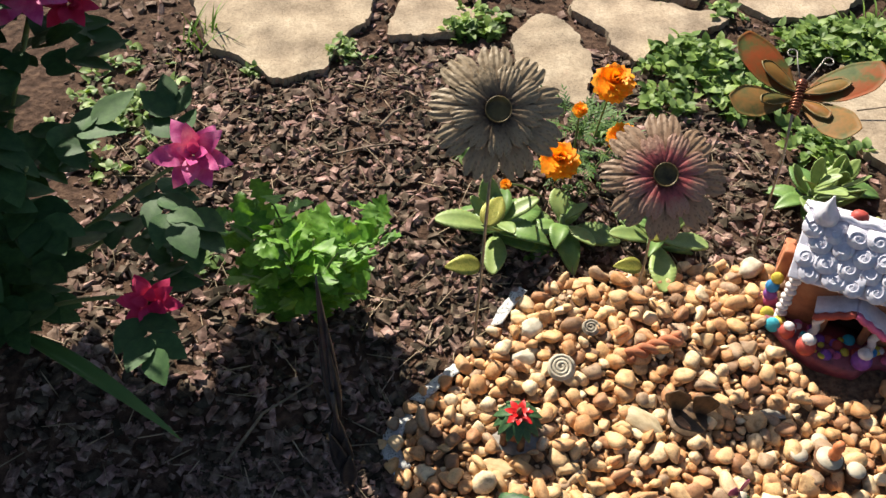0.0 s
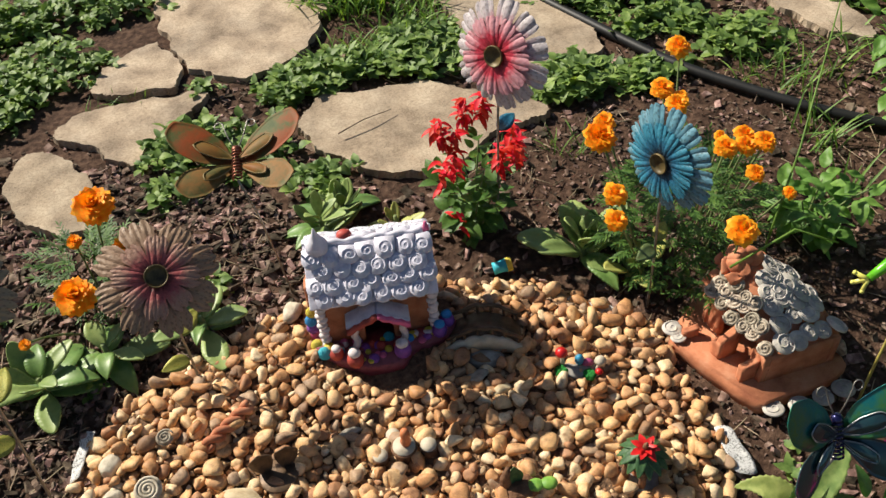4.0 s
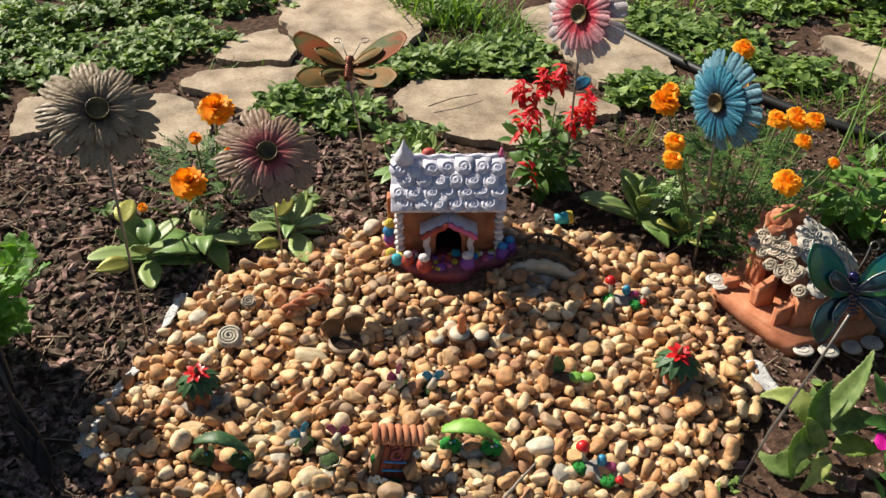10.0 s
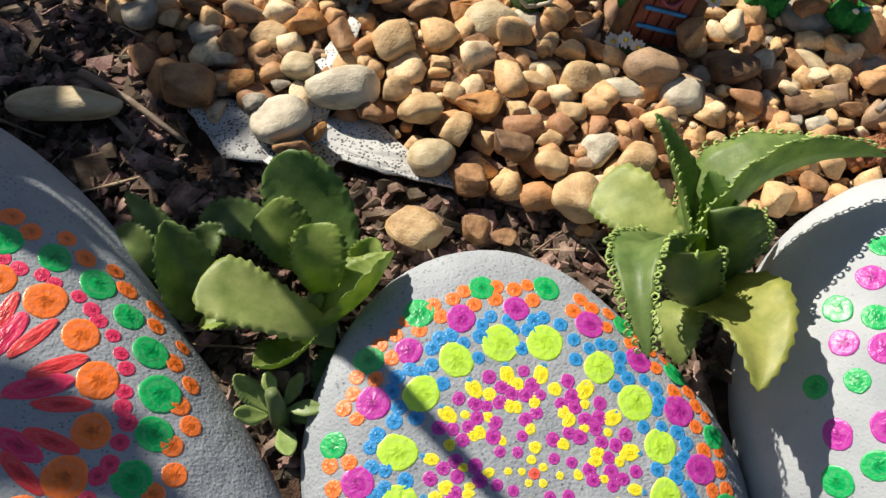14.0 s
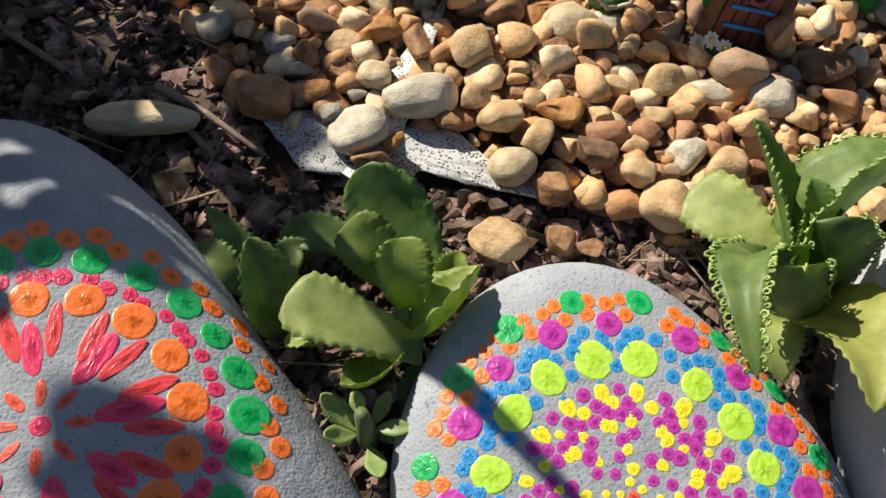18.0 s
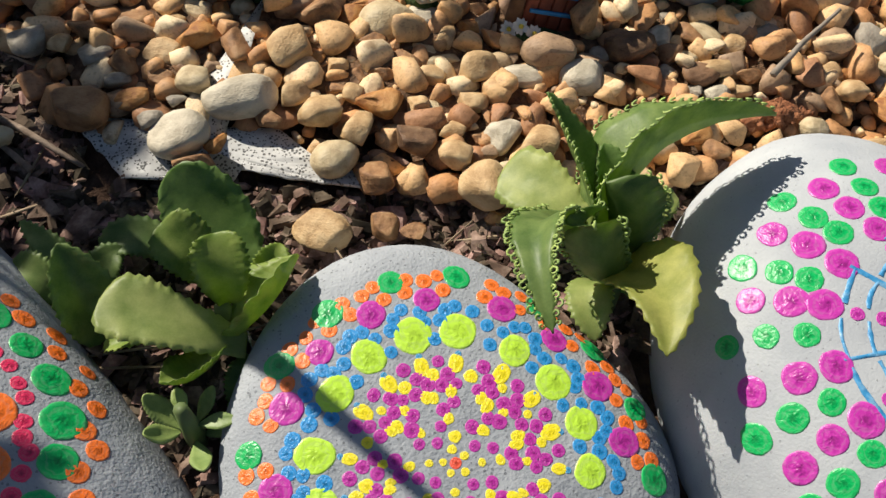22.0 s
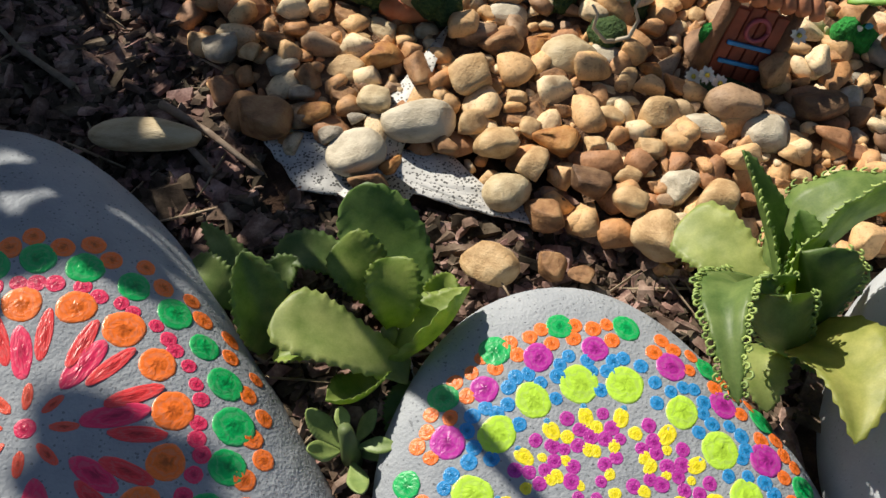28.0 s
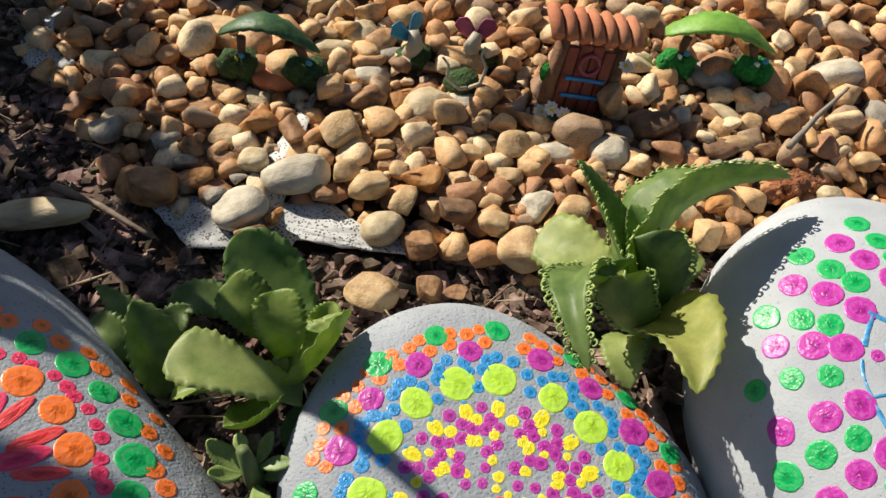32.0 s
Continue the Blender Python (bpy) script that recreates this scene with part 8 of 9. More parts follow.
def toadstools(x, y, rz, label, s=1.0):
    e = thing("toadstool_seat", at(x, y, top_at(x, y) - 0.010, s, rz), label, "garden ornament", "toadstool ornaments")
    b = bmesh.new()
    lump(b, (0, 0, 0.004), 0.026, 0.2, 3, (1.25, 0.75, 0.35))
    part("grey_base", b, M_GREYR, e)
    for px, py, h, cm, r in ((-0.026, 0.008, 0.040, M_REDCAP, 0.0105), (0.028, -0.006, 0.030, M_CREAM, 0.010), (0.026, -0.014, 0.012, M_REDCAP, 0.0065)):
        st = bmesh.new()
        tube(st, [(px, py, 0), (px * 1.05, py, h * 0.5), (px * 1.15, py, h)], [0.0048, 0.0036, 0.0032], 9)
        q = part("toadstool_stalk", st, M_CREAM, e)
        b = bmesh.new()
        lathe(b, [(0, -0.2), (0.6, -0.2), (1.0, -0.1), (0.95, 0.25), (0.7, 0.6), (0.35, 0.82), (0, 0.9)], 16)
        b.transform(Matrix.Translation((px * 1.15, py, h)) @ Matrix.Scale(r, 4))
        part("toadstool_cap", b, cm, q)
    for px, py in ((-0.03, -0.004), (0.014, -0.014)):
        b = bmesh.new()
        for k in range(5):
            lump(b, (px + 0.005 * math.cos(k * 1.3), py + 0.005 * math.sin(k * 1.3), 0.006), 0.0075, 0.3, 2)
        part("moss_tuft", b, M_MOSS, e)
    b = bmesh.new()
    lump(b, (0.0, 0.006, 0.022), 0.010, 0.1, 2, (0.8, 0.8, 1.1))
    part("blue_cushion", b, M_BLUEW, e)
    b = bmesh.new()
    lump(b, (0.014, 0.004, 0.016), 0.009, 0.1, 2, (1.2, 0.8, 0.7))
    part("plum_cushion", b, M_PINKW, e)
    return e


toadstools(0.606, 0.278, -42, "red and cream toadstools on a mossy grey base")
toadstools(0.850, 0.576, -30, "red and cream toadstools on a mossy grey base")


def thatch_hut(x, y, rz, label, s=1.0):
    e = thing("leaf_hut", at(x, y, top_at(x, y) - 0.012, s, rz), label, "garden ornament", "leaf huts")
    b = bmesh.new()
    lathe(b, [(0.0, 0.0), (0.036, 0.0), (0.034, 0.005), (0.0, 0.006)], 20)
    part("hut_floor", b, M_GREYR, e)
    for k in range(5):
        a = 0.5 + k * 1.05
        b = bmesh.new()
        tube(b, [(0.025 * math.cos(a), 0.025 * math.sin(a), 0.003), (0.026 * math.cos(a), 0.026 * math.sin(a), 0.02), (0.023 * math.cos(a), 0.023 * math.sin(a), 0.040)], [0.006, 0.005, 0.006], 8)
        part("hut_post", b, M_BARK, e)
    b = bmesh.new()
    lathe(b, [(0.016, 0.006), (0.017, 0.036), (0.0, 0.038)], 14)
    part("hut_wall", b, M_TERRA, e)
    lm = leaf_bm(0.042, 0.016, 0.2, -0.5, "ovate", 8, 0, 0, 0.0012)
    lme = mesh_of("roof_leaf", lm, M_DKLEAF)
    for k in range(14):
        a = 2 * math.pi * k / 14
        put("roof_leaf", lme, e, basis((0.002 * math.cos(a), 0.002 * math.sin(a), 0.060 - 0.002 * (k % 2)), (math.cos(a), math.sin(a), -0.42), (math.cos(a) * 0.4, math.sin(a) * 0.4, 1)))
    b = petals_bm([(7, 82, 1.0), (5, 60, 0.7)], 0.021, 0.011, "ovate", -0.4, 5, 9)
    b.transform(Matrix.Translation((0, -0.003, 0.062)))
    part("red_flower", b, M_REDCAP, e, "red poinsettia flower")
    b = bmesh.new()
    tube(b, [(0, -0.003, 0.062), (0, -0.003, 0.072), (0.001, -0.003, 0.076)], [0.005, 0.003, 0.001], 7)
    part("roof_knob", b, M_BARK, e)
    return e


thatch_hut(0.104, 0.645, 10, "miniature hut with dark leaf roof and red flower")
thatch_hut(0.815, 0.382, -40, "miniature hut with dark leaf roof and red flower", 1.1)

# stump table with seats
x, y = 0.529, 0.598
tb = thing("stump_table", at(x, y, top_at(x, y) - 0.008, 1, -18), "log table with cream tops and an orange pot", "garden ornament")
for px, py, r, h in ((0, 0, 0.021, 0.020), (-0.038, -0.002, 0.014, 0.013), (0.037, -0.004, 0.015, 0.014), (-0.012, 0.03, 0.013, 0.012)):
    b = bmesh.new()
    lathe(b, [(r * 0.85, -0.004), (r * 0.8, h * 0.6), (r, h), (r * 0.9, h + 0.001), (0, h + 0.001)], 16, (px, py, 0))
    q = part("stump", b, M_BARK, tb)
    b = bmesh.new()
    lathe(b, [(r * 0.84, h + 0.001), (r * 0.84, h + 0.0035), (0, h + 0.0045)], 16, (px, py, 0))
    part("cream_top", b, M_CREAM, q)
b = bmesh.new()
lathe(b, [(0.0, 0.0), (0.007, 0.0), (0.009, 0.008), (0.006, 0.016), (0.008, 0.024), (0.006, 0.034), (0.0, 0.038)], 12, (0.004, 0.002, 0.024))
part("orange_pot", b, M_FOX, tb, "small orange clay pot")

# leaf-backed bench
x, y = 0.348, 0.662
bn = thing("leaf_bench", at(x, y, top_at(x, y) - 0.008, 1, -12), "dark metal bench with leaf-shaped backs", "garden ornament")
M_BRZ = surface("dark bronze resin", [(0.05, 0.03, 0.018), (0.18, 0.11, 0.06)], 60, 0.5, 0.4, 300, metal=0.3)
for sx in (-1, 1):
    b = leaf_bm(0.044, 0.036, 0.2, 0.3, "spoon", 10, 0, 0, 0.0016)
    o = part("leaf_back", b, M_BRZ, bn)
    o.matrix_basis = basis((sx * 0.015, 0.012, 0.010), (sx * 0.15, 0.25, 1), (0, -1, 0.3))
b = bmesh.new()
lathe(b, [(0, 0.008), (0.026, 0.009), (0.030, 0.012), (0.028, 0.014), (0, 0.012)], 18)
part("seat", b, M_BRZ, bn)
for k in range(4):
    b = bmesh.new()
    a = 0.8 + 1.57 * k
    tube(b, [(0.018 * math.cos(a), 0.018 * math.sin(a), 0.010), (0.022 * math.cos(a), 0.022 * math.sin(a), -0.004), (0.026 * math.cos(a), 0.026 * math.sin(a), -0.012)], 0.0026, 7)
    part("leg", b, M_BRZ, bn)

# little arched footbridge
x, y = 0.756, 0.715
br = thing("footbridge", at(x, y, top_at(x, y) - 0.010, 1.05, -33), "miniature arched stone bridge with dark twig rails", "garden ornament")
b = bmesh.new()
rows = []
for i in range(13):
    t = i / 12
    zz = 0.030 * math.sin(math.pi * t)
    rows.append([b.verts.new(((t - 0.5) * 0.125, yy, zz + dz)) for yy, dz in ((-0.024, 0), (0.024, 0), (0.024, 0.008), (-0.024, 0.008))])
for a, c2 in zip(rows, rows[1:]):
    for k in range(4):
        b.faces.new((a[k], a[(k + 1) % 4], c2[(k + 1) % 4], c2[k]))
b.faces.new(rows[0])
b.faces.new(list(reversed(rows[-1])))
bmesh.ops.recalc_face_normals(b, faces=b.faces)
part("deck", b, M_BRZ, br)
for sy in (-1, 1):
    b = bmesh.new()
    tube(b, [((t - 0.5) * 0.12, sy * 0.024, 0.030 * math.sin(math.pi * t) + 0.026 + 0.002 * math.sin(j * 2.1)) for j, t in ((j, j / 10) for j in range(11))], 0.0034, 7)
    part("rail", b, M_BRZ, br)
    for j in range(6):
        t = 0.06 + 0.176 * j
        b = bmesh.new()
        z_ = 0.030 * math.sin(math.pi * t)
        tube(b, [((t - 0.5) * 0.12, sy * 0.024, z_), ((t - 0.5) * 0.12, sy * 0.024, z_ + 0.028)], 0.0025, 6)
        part("rail_post", b, M_BRZ, br)
b = bmesh.new()
face = []
for i in range(25):
    t = i / 24
    hole = 0.004 * max(0, math.sin(t * 31))
    face.append([b.verts.new(((t - 0.5) * 0.135, yy, zz)) for yy, zz in ((-0.031, 0.034 * math.sin(math.pi * t) ** 0.8 + 0.007 - hole), (-0.025, 0.034 * math.sin(math.pi * t) ** 0.8 + 0.007 - hole), (-0.025, 0.022 * math.sin(math.pi * t) - 0.012), (-0.031, 0.022 * math.sin(math.pi * t) - 0.012))])
for a, c2 in zip(face, face[1:]):
    for k in range(4):
        b.faces.new((a[k], a[(k + 1) % 4], c2[(k + 1) % 4], c2[k]))
b.faces.new(face[0])
b.faces.new(list(reversed(face[-1])))
bmesh.ops.recalc_face_normals(b, faces=b.faces)
part("arch_side", b, M_CREAM, br, "pale notched arch")
b = bmesh.new()
lump(b, (0.0, -0.040, -0.004), 0.022, 0.12, 3, (1.5, 0.7, 0.8))
part("stone_arch_side", b, M_GREYR, br)


def figurine(x, y, rz, wing, base, label, s=1.0):
    """A plain winged resin shape."""
    b = bmesh.new()
    n0 = 0
    def mark(k):
        nonlocal n0
        b.faces.ensure_lookup_table()
        for f in b.faces[n0:]:
            f.material_index = k
        n0 = len(b.faces)
    lump(b, (0, 0, 0.004), 0.015, 0.3, 3, (1.2, 1, 0.6))
    mark(0)
    tube(b, [(-0.006, 0, 0.008), (-0.002, -0.006, 0.020), (0.002, 0, 0.030)], [0.006, 0.007, 0.004], 9)
    mark(1)
    for sx in (-1, 1):
        w = leaf_bm(0.024, 0.014, 0.1, 0.2, "spoon", 8, 0, 0, 0.001)
        w.transform(basis((0.0, 0.003, 0.020), (sx * 0.8, 0.3, 1), (0, -1, 0)))
        me = bpy.data.meshes.new("t")
        w.to_mesh(me)
        w.free()
        b.from_mesh(me)
        bpy.data.meshes.remove(me)
    mark(2)
    me = bpy.data.meshes.new("winged_figurine")
    b.to_mesh(me)
    b.free()
    me.shade_smooth()
    for m_ in (base, M_CREAM, wing):
        me.materials.append(m_)
    o = tagged(new("winged_figurine", me), label, "figurine", "winged figurines")
    o.matrix_basis = at(x, y, top_at(x, y) - 0.010, s, rz)


figurine(0.222, 0.495, 20, M_BLUEW, M_MOSSD, "small resin figurine with blue wings on pebbles")
figurine(0.270, 0.475, -30, M_PINKW, M_MOSSD, "small resin figurine with plum wings on pebbles")
figurine(0.395, 0.543, 30, M_PINKW, M_MOSSD, "small resin figurine with plum wings on pebbles", 1.1)
figurine(0.445, 0.518, -20, M_BLUEW, M_MOSSD, "small resin figurine with blue wings on pebbles", 1.0)
b = bmesh.new()
lump(b, (0, 0, 0.006), 0.014, 0.25, 3, (1.1, 1, 0.8))
fh = part("fiddlehead_cup", b, M_MOSSD)
fh.matrix_basis = at(0.247, 0.448, top_at(0.247, 0.448) - 0.01)
tagged(fh, "mossy cup with curled pale tendrils", "garden ornament")
for sx in (-1, 1):
    b = bmesh.new()
    tube(b, [(0, -0.012, 0.010), (sx * 0.009, -0.016, 0.015), (sx * 0.017, -0.010, 0.024), (sx * 0.014, -0.006, 0.033), (sx * 0.018, -0.004, 0.040)], [0.0018, 0.0016, 0.0014, 0.0012, 0.001], 6)
    part("tendril", b, M_CREAM, fh)

# stump chair and small green cushions
x, y = 0.640, 0.452
sc = thing("stump_chair", at(x, y, top_at(x, y) - 0.008, 1, -25), "driftwood stump chair with green leaf back", "garden ornament")
b = bmesh.new()
lump(b, (0, 0, 0.008), 0.024, 0.3, 3, (1.3, 0.9, 0.5))
part("log_seat", b, M_BARK, sc)
b = bmesh.new()
tube(b, [(-0.018, 0.006, 0.006), (-0.020, 0.008, 0.03), (-0.016, 0.008, 0.055)], [0.011, 0.008, 0.004], 9)
part("log_back", b, M_BARK, sc)
b = leaf_bm(0.040, 0.026, 0.2, 0.2, "ovate", 10, 0, 0, 0.0016)
o = part("leaf_back", b, M_DKLEAF, sc)
o.matrix_basis = basis((-0.004, 0.006, 0.012), (-0.1, 0.2, 1), (0.3, -1, 0.2))
for sx, dx in ((-1, 0.024), (1, 0.044)):
    b = bmesh.new()
    lump(b, (dx, -0.002, 0.016), 0.012, 0.1, 3, (1.1, 0.9, 0.5))
    part("green_cushion", b, M_CUKE, sc, "bright green leaf cushion")

# coiled clay disc, clay twist, blue tumbler
o = put("clay_swirl", mesh_of("clay_swirl", swirl_tile(0.021, 3.2, 0.13), M_CREAM), None, at(0.174, 0.742, top_at(0.174, 0.742) + 0.010, 1, 0, 18))
tagged(o, "round cream clay swirl disc on pebbles", "garden ornament")
o = put("clay_swirl", mesh_of("clay_swirl", swirl_tile(0.014, 2.4, 0.13), M_COIL), None, at(0.226, 0.815, top_at(0.226, 0.815) + 0.008, 1, 0, 12))
tagged(o, "small grey clay swirl disc on pebbles", "garden ornament")
b = bmesh.new()
for ph in (0, math.pi):
    tube(b, [(-0.045 + 0.09 * t, 0.006 * math.cos(14 * t + ph), 0.006 * math.sin(14 * t + ph)) for t in (j / 30 for j in range(31))], 0.0062, 8)
o = part("clay_twist", b, M_TERRA)
o.matrix_basis = at(0.318, 0.78, top_at(0.318, 0.78) + 0.010, 1, 22)
tagged(o, "twisted terracotta clay rope on pebbles", "garden ornament")
b = bmesh.new()
lathe(b, [(0, 0), (0.012, 0), (0.011, 0.012), (0.013, 0.026), (0, 0.026)], 14)
o = part("glazed_tumbler", b, C_CYN)
o.matrix_basis = at(0.862, 0.845, gz(0.862, 0.845) + 0.014, 1, 70, 80)
tagged(o, "little turquoise and lime glazed clay tumbler", "garden ornament")
b = bmesh.new()
lathe(b, [(0, 0.026), (0.0138, 0.026), (0.0125, 0.036), (0, 0.037)], 14)
part("lime_end", b, C_YEL, o)

# ---- hose, cloth, twigs ----
hp = [(1.43, 2.35), (1.445, 2.15), (1.476, 1.89), (1.552, 1.36), (1.593, 1.137), (1.70, 0.87), (1.83, 0.66), (1.95, 0.45), (2.15, 0.2)]
hq = wobble(hp + list(reversed([(a + 0.001, c2) for a, c2 in hp])), 5, 0.0, random.Random(1))[: 5 * (len(hp) - 1)]
b = bmesh.new()
tube(b, [(x, y, gz(x, y) + 0.016) for x, y in hq], 0.0125, 12)
tagged(part("garden_hose", b, M_HOSE), "black rubber irrigation hose across the soil", "hose")


def cloth(poly, label, seed, lift=0.004):
    b = bmesh.new()
    r = random.Random(seed)
    w = wobble(poly, 5, 0.006, r)
    c0 = (sum(p[0] for p in w) / len(w), sum(p[1] for p in w) / len(w))
    rings = []
    for f in (1.0, 0.8, 0.55, 0.25):
        ring_ = []
        for px, py in w:
            qx, qy = c0[0] + (px - c0[0]) * f, c0[1] + (py - c0[1]) * f
            ring_.append(b.verts.new((qx, qy, gz(qx, qy) + lift + 0.007 * abs(noise.noise((qx * 30, qy * 30, seed))) + 0.004)))
        rings.append(ring_)
    m = len(w)
    for a, d in zip(rings, rings[1:]):
        for k in range(m):
            b.faces.new((a[k], a[(k + 1) % m], d[(k + 1) % m], d[k]))
    b.faces.new(rings[-1])
    bmesh.ops.recalc_face_normals(b, faces=b.faces)
    bmesh.ops.solidify(b, geom=b.faces[:], thickness=0.0015)
    tagged(part("weed_cloth", b, M_FABRIC), label, "cloth", "weed cloth edges")


def cloth_strip(outer, inner, seed, lift):
    """A narrow torn edge of cloth between two lines of equal count."""
    b = bmesh.new()
    n = 5
    rows = []
    for k in range((len(outer) - 1) * n + 1):
        i, f = min(k // n, len(outer) - 2), (k - min(k // n, len(outer) - 2) * n) / n
        p, q = (Vector(l[i]).lerp(Vector(l[i + 1]), f) for l in (outer, inner))
        p = p + Vector((noise.noise((k * 0.7, seed, 0)), noise.noise((k * 0.7, seed, 4)))) * 0.005
        rows.append([])
        for j in range(5):
            w = p.lerp(q, j / 4)
            rows[-1].append(b.verts.new((w.x, w.y, gz(w.x, w.y) + lift + 0.010 * abs(noise.noise((w.x * 34, w.y * 34, seed))) + 0.002 * j)))
    for a, c2 in zip(rows, rows[1:]):
        for j in range(4):
            b.faces.new((a[j], a[j + 1], c2[j + 1], c2[j]))
    bmesh.ops.recalc_face_normals(b, faces=b.faces)
    bmesh.ops.solidify(b, geom=b.faces[:], thickness=0.0015)
    tagged(part("weed_cloth", b, M_FABRIC), "torn white weed cloth showing under pebbles", "cloth", "weed cloth edges")


cloth([(-0.016, 0.426), (-0.006, 0.398), (0.004, 0.374), (0.030, 0.364), (0.040, 0.372), (0.073, 0.356), (0.107, 0.336), (0.150, 0.312), (0.150, 0.324), (0.125, 0.350), (0.110, 0.380), (0.075, 0.394), (0.03, 0.415), (0.0, 0.43)], "torn white weed cloth showing under pebbles", 1, 0.006)
cloth_strip([(-0.066, 0.588), (-0.088, 0.622), (-0.086, 0.650), (-0.064, 0.692)], [(-0.044, 0.598), (-0.060, 0.624), (-0.058, 0.648), (-0.044, 0.678)], 2, 0.008)
cloth_strip([(-0.049, 0.708), (-0.022, 0.738), (0.010, 0.766), (0.030, 0.780)], [(-0.030, 0.698), (-0.008, 0.722), (0.018, 0.746), (0.040, 0.764)], 6, 0.008)
cloth_strip([(0.074, 0.838), (0.092, 0.880), (0.124, 0.916)], [(0.092, 0.836), (0.110, 0.870), (0.136, 0.902)], 3, 0.008)
cloth([(0.965, 0.38), (0.985, 0.36), (0.965, 0.29), (0.94, 0.31)], "torn white weed cloth showing under pebbles", 4, 0.008)
cloth([(0.94, 0.72), (0.99, 0.66), (1.0, 0.63), (0.97, 0.63), (0.93, 0.70)], "torn white weed cloth showing under pebbles", 5)


def twig(pts, r, label, mat=None):
    b = bmesh.new()
    v = [Vector(p) for p in pts]
    fine = []
    for a, c2 in zip(v, v[1:]):
        for k in range(4):
            fine.append(a + (c2 - a) * k / 4 + Vector((0, 0, 0.0015 * noise.noise(a * 50 + Vector((k, 0, 0))))))
    fine.append(v[-1])
    tube(b, fine, [r * (1 - 0.6 * k / len(fine)) for k in range(len(fine))], 6)
    tagged(part("twig", b, mat or M_STICK), label, "twig", "fallen twigs")


twig([(0.449, 0.285, -0.040), (0.485, 0.301, -0.034), (0.514, 0.308, -0.020)], 0.0030, "short weathered twig lying on pebbles")
r_ = random.Random(77)
for x0, y0, a, L in ((-0.20, 1.20, 0.3, 0.13), (-0.12, 1.28, 0.9, 0.09), (-0.30, 0.60, 0.8, 0.16), (-0.27, 0.45, 1.2, 0.12), (-0.14, 0.50, 2.2, 0.10), (-0.08, 0.47, -0.9, 0.10), (1.50, 0.48, -0.9, 0.16), (1.62, 0.36, -1.1, 0.18), (1.85, 0.40, -0.7, 0.16), (2.0, 0.5, -0.9, 0.2), (0.02, 1.06, 0.2, 0.10), (-0.36, 1.02, 0.2, 0.09), (0.80, 1.34, 0.1, 0.14), (-0.05, 0.40, 1.9, 0.05)):
    x1, y1 = x0 + L * math.cos(a), y0 + L * math.sin(a)
    xm, ym = (x0 + x1) / 2 + r_.uniform(-0.01, 0.01), (y0 + y1) / 2
    lift = 0.030 if 0.7 < x0 < 0.9 else 0.010
    twig([(x0, y0, gz(x0, y0) + lift), (xm, ym, gz(xm, ym) + lift + 0.006), (x1, y1, gz(x1, y1) + lift)], r_.uniform(0.0016, 0.004), "thin dry twig lying on mulch", M_DRYST)
b = bmesh.new()
for q, r in (((0, 0, 0), 0.012), ((-0.016, 0.002, -0.002), 0.009), ((0.013, -0.004, -0.002), 0.009), ((-0.036, 0.004, -0.004), 0.007), ((0.004, 0.010, -0.003), 0.008)):
    lump(b, q, r, 0.7, 3, (1.3, 0.8, 0.55))
o = part("rusty_clump", b, surface("crumbled rust brown bark", [(0.16, 0.05, 0.02), (0.36, 0.15, 0.07)], 120, 0.95, 0.9, 500, dist=0.006))
o.matrix_basis = at(0.4466, 0.2625, gz(0.4466, 0.2625) + 0.022)
tagged(o, "crumbled rust brown bark clump among pebbles", "bark")

# single stones lying on the soil
TONES = {"cream": [(0.38, 0.28, 0.16), (0.56, 0.45, 0.28), (0.63, 0.53, 0.36)], "tan": [(0.36, 0.22, 0.10), (0.56, 0.38, 0.20), (0.64, 0.48, 0.28)], "brown": [(0.12, 0.06, 0.03), (0.32, 0.17, 0.08), (0.42, 0.26, 0.13)],
         "white": [(0.36, 0.31, 0.23), (0.56, 0.50, 0.39), (0.64, 0.58, 0.46)], "dark": [(0.05, 0.03, 0.02), (0.16, 0.09, 0.05), (0.26, 0.16, 0.09)], "orange": [(0.22, 0.08, 0.03), (0.46, 0.22, 0.07), (0.52, 0.30, 0.12)], "grey": [(0.18, 0.155, 0.12), (0.33, 0.29, 0.235), (0.42, 0.38, 0.31)]}
TM = {k: surface(k + " pebble", c, 1.6, 0.65, 0.6, 14, spec=0.3, dist=0.0025) for k, c in TONES.items()}
TMESH = {k: [mesh_of("pebble", pebble_bm(r_, 3, 4 if k in ("white", "cream") else 9), m_) for _ in range(5)] for k, m_ in TM.items()}

def build_pebble(k, x, y, a, b, rz, tone):
    c = 0.78 * min(a, b)
    z = gz(x, y) + (0.017 + c * 0.62 if inside(BED, x, y) else 0.008 + c * 0.8)
    put("pebble", TMESH[tone][k % 5], bed, Matrix.Translation((x, y, z)) @ Matrix.Rotation(radians(rz), 4, "Z") @ Matrix.Rotation(-0.2 + 0.3 * math.sin(k * 1.9), 4, "X") @ Matrix.Diagonal((a * 1.05, b * 1.05, c, 1)))


for k, q in enumerate(LOOSE):
    build_pebble(k, *q)

# ---- mulch, weeds, grass ----
rm_ = random.Random(101)
STONE_POLY = [[s.world(*s.rim(2 * math.pi * k / 24)) for k in range(24)] for s in STONES]
chips = []
for k in range(3):
    b = bmesh.new()
    box(b, (-0.5, -0.5, -0.5), (0.5, 0.5, 0.5))
    for v in b.verts:
        v.co += Vector((rm_.uniform(-0.22, 0.22), rm_.uniform(-0.22, 0.22), rm_.uniform(-0.15, 0.15)))
    chips.append(shape_of(b))


